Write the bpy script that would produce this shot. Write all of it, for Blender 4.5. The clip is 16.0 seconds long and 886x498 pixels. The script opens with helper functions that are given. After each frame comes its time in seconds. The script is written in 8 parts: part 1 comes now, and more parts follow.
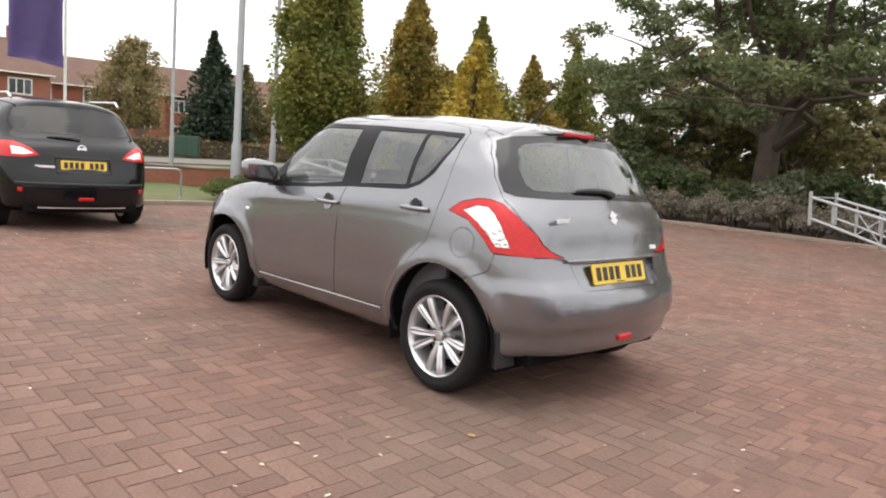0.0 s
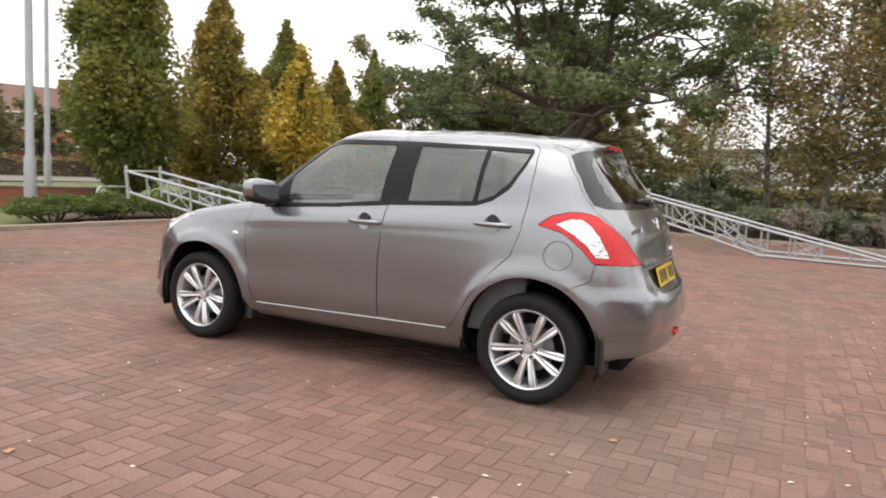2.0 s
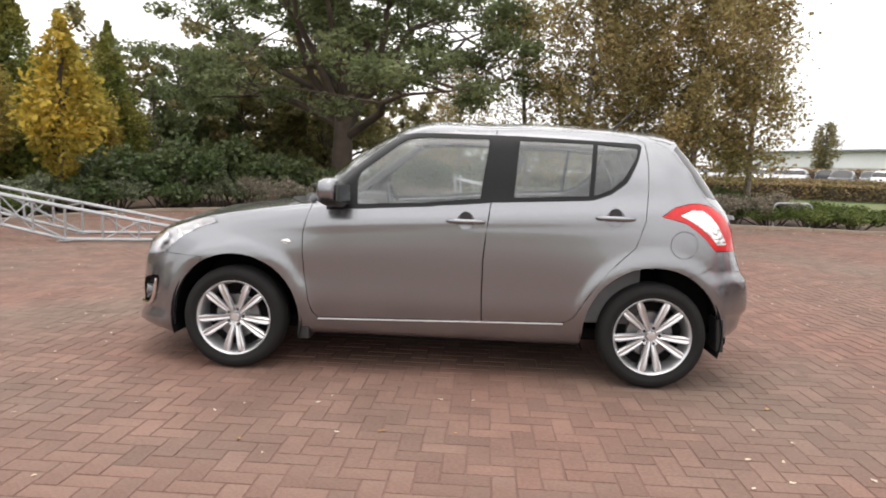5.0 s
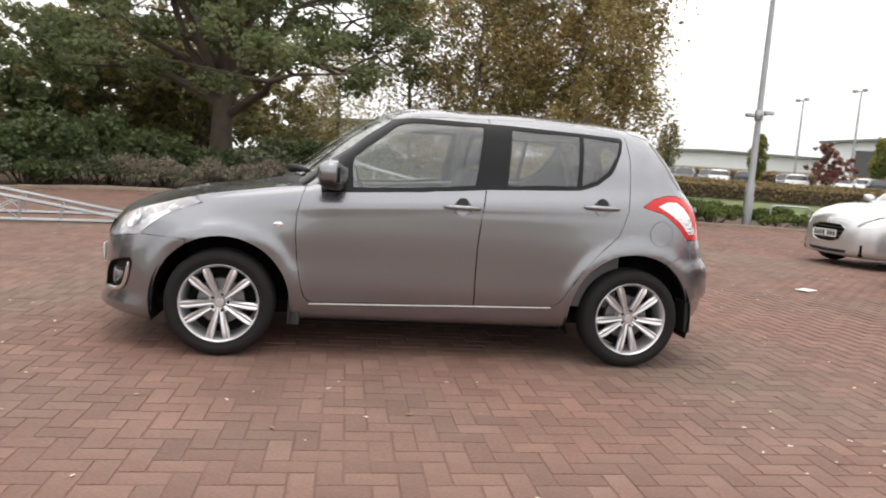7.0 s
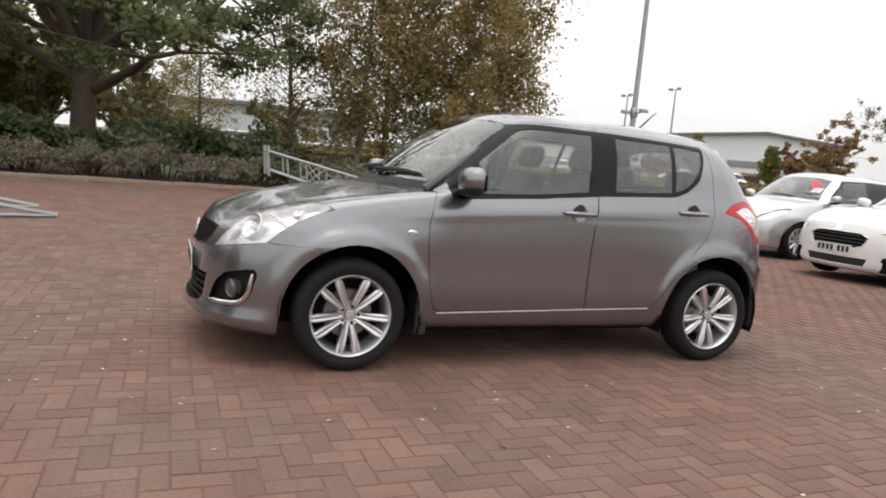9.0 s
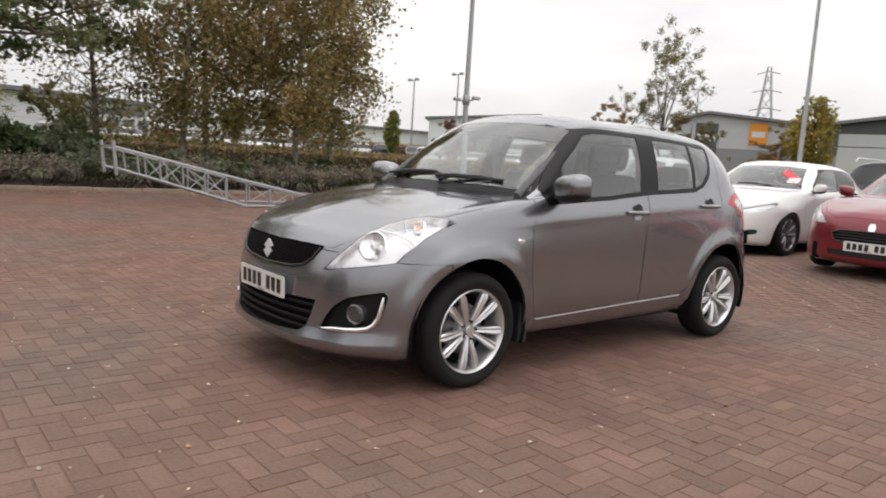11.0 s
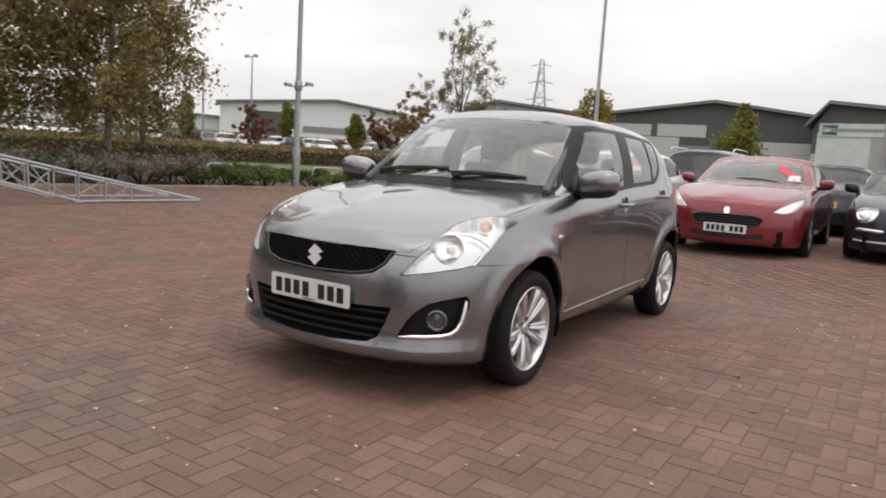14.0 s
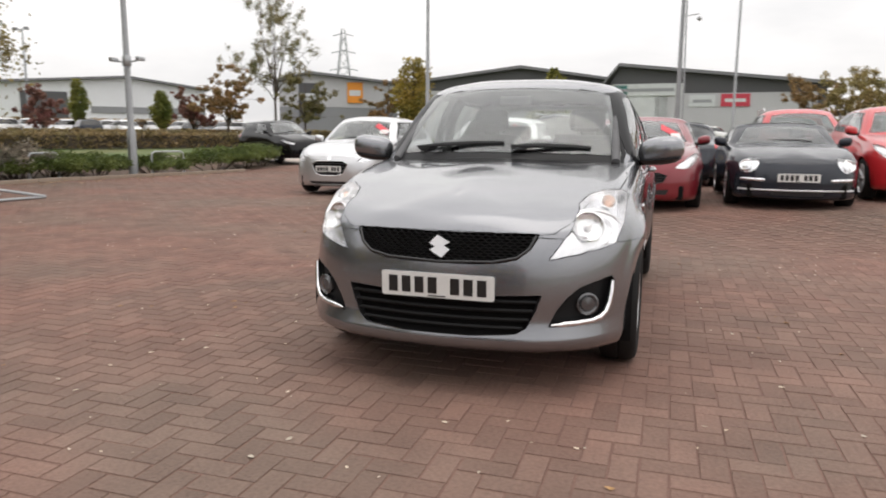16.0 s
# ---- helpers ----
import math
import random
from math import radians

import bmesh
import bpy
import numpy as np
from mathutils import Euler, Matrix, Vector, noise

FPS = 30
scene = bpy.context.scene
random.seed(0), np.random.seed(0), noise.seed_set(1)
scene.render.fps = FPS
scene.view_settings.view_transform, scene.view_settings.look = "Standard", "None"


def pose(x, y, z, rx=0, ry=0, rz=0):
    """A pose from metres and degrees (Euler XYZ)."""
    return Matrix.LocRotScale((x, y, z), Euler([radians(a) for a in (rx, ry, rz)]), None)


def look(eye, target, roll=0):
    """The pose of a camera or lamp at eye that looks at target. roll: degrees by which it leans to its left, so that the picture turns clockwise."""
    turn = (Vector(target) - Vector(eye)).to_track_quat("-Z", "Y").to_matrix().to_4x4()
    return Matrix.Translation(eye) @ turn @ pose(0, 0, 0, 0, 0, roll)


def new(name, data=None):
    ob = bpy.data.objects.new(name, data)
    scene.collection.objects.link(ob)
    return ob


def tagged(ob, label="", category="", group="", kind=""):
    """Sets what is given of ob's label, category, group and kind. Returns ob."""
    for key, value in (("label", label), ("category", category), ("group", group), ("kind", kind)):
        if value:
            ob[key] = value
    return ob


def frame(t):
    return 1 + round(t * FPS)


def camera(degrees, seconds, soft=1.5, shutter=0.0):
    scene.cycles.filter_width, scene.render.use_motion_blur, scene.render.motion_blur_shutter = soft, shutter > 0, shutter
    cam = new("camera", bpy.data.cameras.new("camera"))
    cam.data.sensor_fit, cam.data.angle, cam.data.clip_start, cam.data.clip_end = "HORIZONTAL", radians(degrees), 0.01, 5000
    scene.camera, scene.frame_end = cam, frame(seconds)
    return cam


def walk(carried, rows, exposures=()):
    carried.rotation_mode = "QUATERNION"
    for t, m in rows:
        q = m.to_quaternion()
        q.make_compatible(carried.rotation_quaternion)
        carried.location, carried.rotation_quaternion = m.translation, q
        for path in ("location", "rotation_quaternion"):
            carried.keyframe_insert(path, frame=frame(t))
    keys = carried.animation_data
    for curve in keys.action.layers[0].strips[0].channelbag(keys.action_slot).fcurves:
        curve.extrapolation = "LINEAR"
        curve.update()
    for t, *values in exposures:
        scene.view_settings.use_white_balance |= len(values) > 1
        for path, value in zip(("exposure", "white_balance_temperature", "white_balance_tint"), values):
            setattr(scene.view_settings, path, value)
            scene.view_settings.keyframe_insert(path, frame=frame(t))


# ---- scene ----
cam = camera(65.1, 16.0, 1.9, 0.4)
PATH = [
    (0, (-3.823, 3.366, 1.263), (-2.404, 1.981, 1.0), 4.6),
    (0.5, (-3.548, 3.622, 1.214), (-2.195, 2.171, 0.967), 4.7),
    (1, (-3.196, 3.902, 1.223), (-1.957, 2.35, 0.985), 3.2),
    (1.5, (-2.879, 4.195, 1.236), (-1.796, 2.528, 1.018), 2.7),
    (2, (-2.455, 4.351, 1.225), (-1.559, 2.575, 1.015), 3.0),
    (2.5, (-2.118, 4.529, 1.219), (-1.348, 2.695, 1.012), 2.6),
    (3, (-1.714, 4.673, 1.196), (-1.091, 2.783, 1.0), 2.4),
    (3.5, (-1.33, 4.671, 1.22), (-0.86, 2.739, 0.999), 2.5),
    (4, (-0.89, 4.761, 1.222), (-0.557, 2.804, 0.984), 1.9),
    (4.2, (-0.73, 4.772, 1.224), (-0.446, 2.807, 0.982), 2.0),
    (6.3, (0.163, 4.741, 1.138), (0.106, 2.75, 0.963), 2.2),
    (6.5, (0.199, 4.758, 1.159), (0.125, 2.769, 0.961), 2.9),
    (7, (0.55, 4.778, 1.157), (0.261, 2.813, 0.919), 4.0),
    (7.5, (0.939, 4.72, 1.135), (0.593, 2.766, 0.885), 3.6),
    (8, (1.348, 4.598, 1.166), (0.834, 2.684, 0.896), 5.0),
    (8.5, (1.767, 4.551, 1.174), (1.086, 2.686, 0.933), 4.1),
    (8.7, (1.922, 4.474, 1.156), (1.22, 2.618, 0.913), 4.5),
    (10.8, (3.455, 3.483, 1.154), (2.23, 1.921, 0.91), 4.0),
    (11, (3.598, 3.403, 1.161), (2.328, 1.878, 0.914), 3.6),
    (11.5, (3.829, 3.127, 1.138), (2.468, 1.684, 0.885), 2.7),
    (12, (4.052, 2.918, 1.151), (2.602, 1.565, 0.892), 2.3),
    (12.5, (4.236, 2.827, 1.138), (2.71, 1.543, 0.991), 2.5),
    (13, (4.26, 2.786, 1.122), (2.721, 1.523, 0.932), 2.0),
    (13.5, (4.278, 2.694, 1.13), (2.72, 1.461, 0.9), 2.4),
    (14, (4.449, 2.365, 1.147), (2.788, 1.28, 0.895), 3.4),
    (14.5, (4.566, 2.035, 1.113), (2.875, 0.999, 0.856), 2.8),
    (15, (4.659, 1.66, 1.124), (2.91, 0.734, 0.84), 3.2),
    (15.5, (4.817, 1.316, 1.145), (3.001, 0.534, 0.842), 1.9),
    (16, (4.845, 0.938, 1.125), (2.964, 0.335, 0.81), 0.4),
]
walk(cam, [(t, look(eye, target, roll)) for t, eye, target, roll in PATH],
     exposures=[(0.0, 0.44), (3.5, 0.5), (4.2, 0.5), (6.3, 0.44), (7.0, 0.36), (8.5, 0.09), (11.0, -0.07), (12.5, -0.22), (14.5, -0.1), (16.0, 0.03)])

# ---------------- world and sun: a bright overcast autumn noon ----------------
world = bpy.data.worlds.new("overcast_sky")
scene.world = world
world.use_nodes = True
wn, wl = world.node_tree.nodes, world.node_tree.links
wn.clear()
w_out = wn.new("ShaderNodeOutputWorld")
w_bg = wn.new("ShaderNodeBackground")
w_sky = wn.new("ShaderNodeTexSky")
w_sky.sky_type = "NISHITA"
w_sky.sun_disc = False
w_sky.sun_elevation, w_sky.sun_rotation = radians(81), radians(31)
w_sky.air_density, w_sky.dust_density, w_sky.ozone_density = 1.0, 4.0, 1.0
# cloud cover: soft white and light-grey layers over the blue
w_co = wn.new("ShaderNodeTexCoord")
w_map = wn.new("ShaderNodeMapping")
w_map.inputs["Scale"].default_value = (1.0, 1.0, 3.2)
w_noise = wn.new("ShaderNodeTexNoise")
w_noise.inputs["Scale"].default_value, w_noise.inputs["Detail"].default_value, w_noise.inputs["Roughness"].default_value = 1.6, 6, 0.55
w_ramp = wn.new("ShaderNodeValToRGB")
w_ramp.color_ramp.elements[0].position, w_ramp.color_ramp.elements[0].color = 0.3, (8.2, 8.1, 8.15, 1)
w_ramp.color_ramp.elements[1].position, w_ramp.color_ramp.elements[1].color = 0.62, (11.6, 11.3, 11.1, 1)
w_mix = wn.new("ShaderNodeMix")
w_mix.data_type = "RGBA"
w_mix.inputs["Factor"].default_value = 0.94
wl.new(w_co.outputs["Generated"], w_map.inputs["Vector"])
wl.new(w_map.outputs["Vector"], w_noise.inputs["Vector"])
wl.new(w_noise.outputs["Fac"], w_ramp.inputs["Fac"])
wl.new(w_sky.outputs["Color"], w_mix.inputs["A"])
# an overcast sky is brighter overhead than at the skyline
w_sep = wn.new("ShaderNodeSeparateXYZ")
w_rise = wn.new("ShaderNodeMapRange")
w_rise.inputs["To Min"].default_value, w_rise.inputs["To Max"].default_value = 0.95, 1.75
w_scale = wn.new("ShaderNodeVectorMath")
w_scale.operation = "SCALE"
wl.new(w_co.outputs["Generated"], w_sep.inputs["Vector"])
wl.new(w_sep.outputs["Z"], w_rise.inputs["Value"])
wl.new(w_ramp.outputs["Color"], w_scale.inputs[0])
wl.new(w_rise.outputs["Result"], w_scale.inputs["Scale"])
wl.new(w_scale.outputs["Vector"], w_mix.inputs["B"])
wl.new(w_mix.outputs["Result"], w_bg.inputs["Color"])
wl.new(w_bg.outputs["Background"], w_out.inputs["Surface"])
w_bg.inputs["Strength"].default_value = 0.1

sun_lamp = bpy.data.lights.new("sun", "SUN")
sun_lamp.energy, sun_lamp.angle, sun_lamp.color = 0.5, radians(45), (1.0, 0.95, 0.88)
sun = new("sun", sun_lamp)
sun.matrix_basis = look((3, 5, 40), (0, 0, 0))


# ---------------- materials ----------------
def mat(name, color, rough=0.6, metal=0.0, var=0.12, scale=6.0, fine=60.0, bump=0.0, coat=0.0, spec=0.5, tint=None, tscale=0.8, tamount=0.5, random_each=0.0, alpha_seed=0.0):
    """Surface with variation at two scales; tint: a second colour in large soft patches; random_each: change from piece to piece."""
    m = bpy.data.materials.new(name)
    m.use_nodes = True
    n, l = m.node_tree.nodes, m.node_tree.links
    b = n["Principled BSDF"]
    b.inputs["Roughness"].default_value, b.inputs["Metallic"].default_value = rough, metal
    b.inputs["Coat Weight"].default_value, b.inputs["Coat Roughness"].default_value = coat, 0.03
    b.inputs["Specular IOR Level"].default_value = spec
    co = n.new("ShaderNodeTexCoord")
    big, small = n.new("ShaderNodeTexNoise"), n.new("ShaderNodeTexNoise")
    big.inputs["Scale"].default_value, big.inputs["Detail"].default_value = scale, 4
    small.inputs["Scale"].default_value, small.inputs["Detail"].default_value = fine, 3
    l.new(co.outputs["Object"], big.inputs["Vector"])
    l.new(co.outputs["Object"], small.inputs["Vector"])
    base = None
    if tint is not None:
        patch = n.new("ShaderNodeTexNoise")
        patch.inputs["Scale"].default_value, patch.inputs["Detail"].default_value = tscale, 5
        l.new(co.outputs["Object"], patch.inputs["Vector"])
        ramp = n.new("ShaderNodeMapRange")
        ramp.inputs["From Min"].default_value, ramp.inputs["From Max"].default_value = 0.38, 0.66
        ramp.inputs["To Max"].default_value = tamount * 2
        l.new(patch.outputs["Fac"], ramp.inputs["Value"])
        mx = n.new("ShaderNodeMix")
        mx.data_type = "RGBA"
        mx.inputs["A"].default_value, mx.inputs["B"].default_value = (*color, 1), (*tint, 1)
        l.new(ramp.outputs["Result"], mx.inputs["Factor"])
        base = mx.outputs["Result"]
    mean = n.new("ShaderNodeMath")
    mean.operation = "ADD"
    l.new(big.outputs["Fac"], mean.inputs[0])
    l.new(small.outputs["Fac"], mean.inputs[1])
    rng = n.new("ShaderNodeMapRange")
    rng.inputs["From Min"].default_value, rng.inputs["From Max"].default_value = 0.6, 1.4
    rng.inputs["To Min"].default_value, rng.inputs["To Max"].default_value = 1 - var, 1 + var
    l.new(mean.outputs[0], rng.inputs["Value"])
    value = rng.outputs["Result"]
    if random_each:
        info = n.new("ShaderNodeObjectInfo")
        geo = n.new("ShaderNodeNewGeometry")
        plus = n.new("ShaderNodeMath")
        plus.operation = "ADD"
        l.new(info.outputs["Random"], plus.inputs[0])
        l.new(geo.outputs["Random Per Island"], plus.inputs[1])
        frac = n.new("ShaderNodeMath")
        frac.operation = "FRACT"
        l.new(plus.outputs[0], frac.inputs[0])
        r2 = n.new("ShaderNodeMapRange")
        r2.inputs["To Min"].default_value, r2.inputs["To Max"].default_value = 1 - random_each, 1 + random_each
        l.new(frac.outputs[0], r2.inputs["Value"])
        mul = n.new("ShaderNodeMath")
        mul.operation = "MULTIPLY"
        l.new(value, mul.inputs[0])
        l.new(r2.outputs["Result"], mul.inputs[1])
        value = mul.outputs[0]
    hsv = n.new("ShaderNodeHueSaturation")
    hsv.inputs["Color"].default_value = (*color, 1)
    if base is not None:
        l.new(base, hsv.inputs["Color"])
    l.new(value, hsv.inputs["Value"])
    l.new(hsv.outputs["Color"], b.inputs["Base Color"])
    if bump:
        bp = n.new("ShaderNodeBump")
        bp.inputs["Strength"].default_value, bp.inputs["Distance"].default_value = bump, 0.01
        l.new(small.outputs["Fac"], bp.inputs["Height"])
        l.new(bp.outputs["Normal"], b.inputs["Normal"])
    return m


def glass(name, color, rough=0.0, ior=1.45, frost=0.0):
    m = bpy.data.materials.new(name)
    m.use_nodes = True
    b = m.node_tree.nodes["Principled BSDF"]
    b.inputs["Base Color"].default_value = (*color, 1)
    b.inputs["Roughness"].default_value, b.inputs["IOR"].default_value = rough, ior
    b.inputs["Transmission Weight"].default_value = 1.0 - frost
    return m


PAINT = mat("grey_metallic_paint", (0.242, 0.246, 0.262), 0.26, 0.86, 0.03, 2.0, 900.0, coat=1.0)
BLACK_TRIM = mat("black_gloss_trim", (0.012, 0.012, 0.013), 0.2, 0, 0.1, coat=0.2)
BLACK_PLASTIC = mat("black_grained_plastic", (0.02, 0.02, 0.021), 0.55, 0, 0.15, 8, 300, bump=0.15)
# near-black colour puts in the shade of gaps, hollows and undersides
DARK_VOID = mat("dark_void_shade", (0.01, 0.0095, 0.0095), 0.95, 0, 0.2, spec=0.06)
GRILLE_BLACK = mat("matt_black_grille", (0.009, 0.009, 0.0095), 0.5, 0, 0.1, 8, 200, spec=0.2)
RUBBER = mat("tyre_rubber", (0.014, 0.0135, 0.0135), 0.8, 0, 0.2, 9, 120, bump=0.1, spec=0.22)
ALLOY = mat("machined_alloy", (0.66, 0.66, 0.67), 0.3, 0.75, 0.08, 12, 200, coat=0.6)
ALLOY_DARK = mat("shaded_alloy", (0.25, 0.25, 0.26), 0.4, 0.9, 0.1, 12, 200)
CHROME = mat("chrome", (0.85, 0.85, 0.86), 0.1, 1.0, 0.03)
LAMP_BOWL = mat("lamp_reflector", (0.86, 0.86, 0.88), 0.16, 0.93, 0.05, 40, 150, bump=0.25)
LAMP_RED = mat("red_lamp_plastic", (0.55, 0.010, 0.012), 0.18, 0, 0.2, 30, 120, coat=0.35, spec=0.35)
LAMP_CLEAR = mat("clear_tail_lamp", (0.8, 0.78, 0.78), 0.12, 0.88, 0.3, 22, 45, bump=0.6, coat=0.6)
FOG_GLASS = mat("dark_fog_lens", (0.09, 0.09, 0.095), 0.08, 0.4, 0.2, 30, 90, coat=1.0)
MIRROR_GLASS = mat("dark_mirror_glass", (0.22, 0.23, 0.24), 0.06, 1.0, 0.03)
AMBER = mat("amber_bulb", (0.85, 0.5, 0.34), 0.25, 0, 0.1, coat=1.0)
CAR_GLASS = glass("tinted_car_glass", (0.86, 0.89, 0.88), 0.0, 1.62)
LENS = glass("clear_lens", (0.97, 0.97, 0.97), 0.01)
SEAT_CLOTH = mat("dark_seat_cloth", (0.08, 0.08, 0.086), 0.9, 0, 0.3, 20, 250, bump=0.2)
CABIN = mat("cabin_plastic", (0.12, 0.12, 0.124), 0.7, 0, 0.2, 10, 200, bump=0.1)
HEADLINING = mat("grey_headlining", (0.13, 0.13, 0.125), 0.9, 0, 0.1, 10, 200)
PLATE_WHITE = mat("white_number_plate", (0.72, 0.72, 0.7), 0.35, 0, 0.04, coat=0.3)
PLATE_YELLOW = mat("yellow_number_plate", (0.78, 0.52, 0.03), 0.35, 0, 0.05, coat=0.3)
PLATE_BLACK = mat("plate_black", (0.015, 0.015, 0.015), 0.4, 0, 0.05)
BRIGHT_STRIP = mat("bright_sill_strip", (0.62, 0.61, 0.60), 0.3, 0.3, 0.05)
BADGE = mat("satin_bright_badge", (0.82, 0.82, 0.84), 0.38, 0.5, 0.03)
PILLAR_BLACK = mat("satin_black_pillar", (0.011, 0.011, 0.012), 0.35, 0, 0.1, spec=0.2)
STICKER = mat("white_paper_sticker", (0.75, 0.74, 0.72), 0.7, 0, 0.06)

# ---------------- building helpers ----------------
def thing(name, x=0.0, y=0.0, z=0.0, rz=0.0):
    """An Empty at the base of a thing, for its parts."""
    ob = new(name)
    ob.empty_display_size = 0.1
    ob.matrix_basis = pose(x, y, z, 0, 0, rz)
    return ob


def part(name, bm, material, parent=None, label=""):
    """Link a bmesh as one mesh object, under a thing or a part."""
    me = bpy.data.meshes.new(name)
    bm.to_mesh(me)
    bm.free()
    if "nrm" in me.attributes:
        n = np.zeros(len(me.vertices) * 3, np.float32)
        me.attributes["nrm"].data.foreach_get("vector", n)
        lip = np.zeros(len(me.polygons), np.int32)
        me.attributes["lip"].data.foreach_get("value", lip)
        at = np.zeros(len(me.loops), np.int32)
        me.loops.foreach_get("vertex_index", at)
        count = np.zeros(len(me.polygons), np.int32)
        me.polygons.foreach_get("loop_total", count)
        corner = n.reshape(-1, 3)[at]
        corner[np.repeat(lip, count) > 0] = 0
        me.normals_split_custom_set(corner.tolist())
        for a in ("nrm", "lip", "panel"):
            if a in me.attributes:
                me.attributes.remove(me.attributes[a])
    for m in (material if isinstance(material, (list, tuple)) else [material]):
        me.materials.append(m)
    ob = new(name, me)
    if parent is not None:
        ob.parent = parent
    if label:
        tagged(ob, label)
    return ob


def smooth(bm, angle=40):
    for f in bm.faces:
        f.smooth = True
    lim = math.cos(radians(angle))
    for e in bm.edges:
        if len(e.link_faces) == 2 and e.link_faces[0].normal.dot(e.link_faces[1].normal) < lim:
            e.smooth = False
    return bm


def box(lo, hi, bevel=0.0, m=None):
    bm = bmesh.new()
    bmesh.ops.create_cube(bm, size=1)
    for v in bm.verts:
        v.co = Vector([(lo[i] + hi[i]) / 2 + v.co[i] * (hi[i] - lo[i]) for i in range(3)])
    if bevel:
        bmesh.ops.bevel(bm, geom=bm.edges[:], offset=bevel, segments=2, affect="EDGES", profile=0.5)
    if m is not None:
        bm.transform(m)
    bm.normal_update()
    return bm


SPARE = bpy.data.meshes.new("spare")


def add(bm, other):
    """Join a second bmesh into the first."""
    other.to_mesh(SPARE)
    other.free()
    bm.from_mesh(SPARE)
    return bm


def lathe(profile, segs=32, axis="Y", closed=False):
    """Turn a profile of (radius, height) pairs round an axis."""
    bm = bmesh.new()
    rings = []
    for r, h in profile:
        ring = []
        for k in range(segs):
            a = 2 * math.pi * k / segs
            c, s = r * math.cos(a), r * math.sin(a)
            ring.append(bm.verts.new((c, h, s) if axis == "Y" else (c, s, h)))
        rings.append(ring)
    pairs = list(zip(rings, rings[1:])) + ([(rings[-1], rings[0])] if closed else [])
    for a, b in pairs:
        for k in range(segs):
            bm.faces.new((a[k], a[(k + 1) % segs], b[(k + 1) % segs], b[k]))
    bmesh.ops.recalc_face_normals(bm, faces=bm.faces[:])
    bm.normal_update()
    return smooth(bm)


def tube(points, radius, segs=8, caps=True):
    """A pipe through points; radius a number or one for each point."""
    bm = bmesh.new()
    pts = [Vector(p) for p in points]
    rad = radius if isinstance(radius, (list, tuple)) else [radius] * len(pts)
    rings, side = [], None
    for i, p in enumerate(pts):
        d = (pts[min(i + 1, len(pts) - 1)] - pts[max(i - 1, 0)]).normalized()
        if side is None:
            side = d.orthogonal().normalized()
        side = (side - d * side.dot(d)).normalized()
        up = d.cross(side)
        rings.append([bm.verts.new(p + rad[i] * (math.cos(a) * side + math.sin(a) * up)) for a in [2 * math.pi * k / segs for k in range(segs)]])
    for a, b in zip(rings, rings[1:]):
        for k in range(segs):
            bm.faces.new((a[k], a[(k + 1) % segs], b[(k + 1) % segs], b[k]))
    if caps:
        bm.faces.new(rings[0][::-1])
        bm.faces.new(rings[-1])
    bmesh.ops.recalc_face_normals(bm, faces=bm.faces[:])
    bm.normal_update()
    return smooth(bm, 50)


def prism(outline, depth, place):
    """A flat outline (x, y) given a depth along z, then moved by the matrix place."""
    bm = bmesh.new()
    a = [bm.verts.new((x, y, 0)) for x, y in outline]
    b = [bm.verts.new((x, y, depth)) for x, y in outline]
    n = len(a)
    bm.faces.new(a[::-1])
    bm.faces.new(b)
    for k in range(n):
        bm.faces.new((a[k], a[(k + 1) % n], b[(k + 1) % n], b[k]))
    bm.transform(place)
    bmesh.ops.recalc_face_normals(bm, faces=bm.faces[:])
    bm.normal_update()
    return bm


# ---------------- car bodies: a loft through cross-sections ----------------
def lerp(a, b, t):
    return tuple(p + (q - p) * t for p, q in zip(a, b))


def along(x, *keys):
    return float(np.interp(x, [k[0] for k in keys], [k[1] for k in keys]))


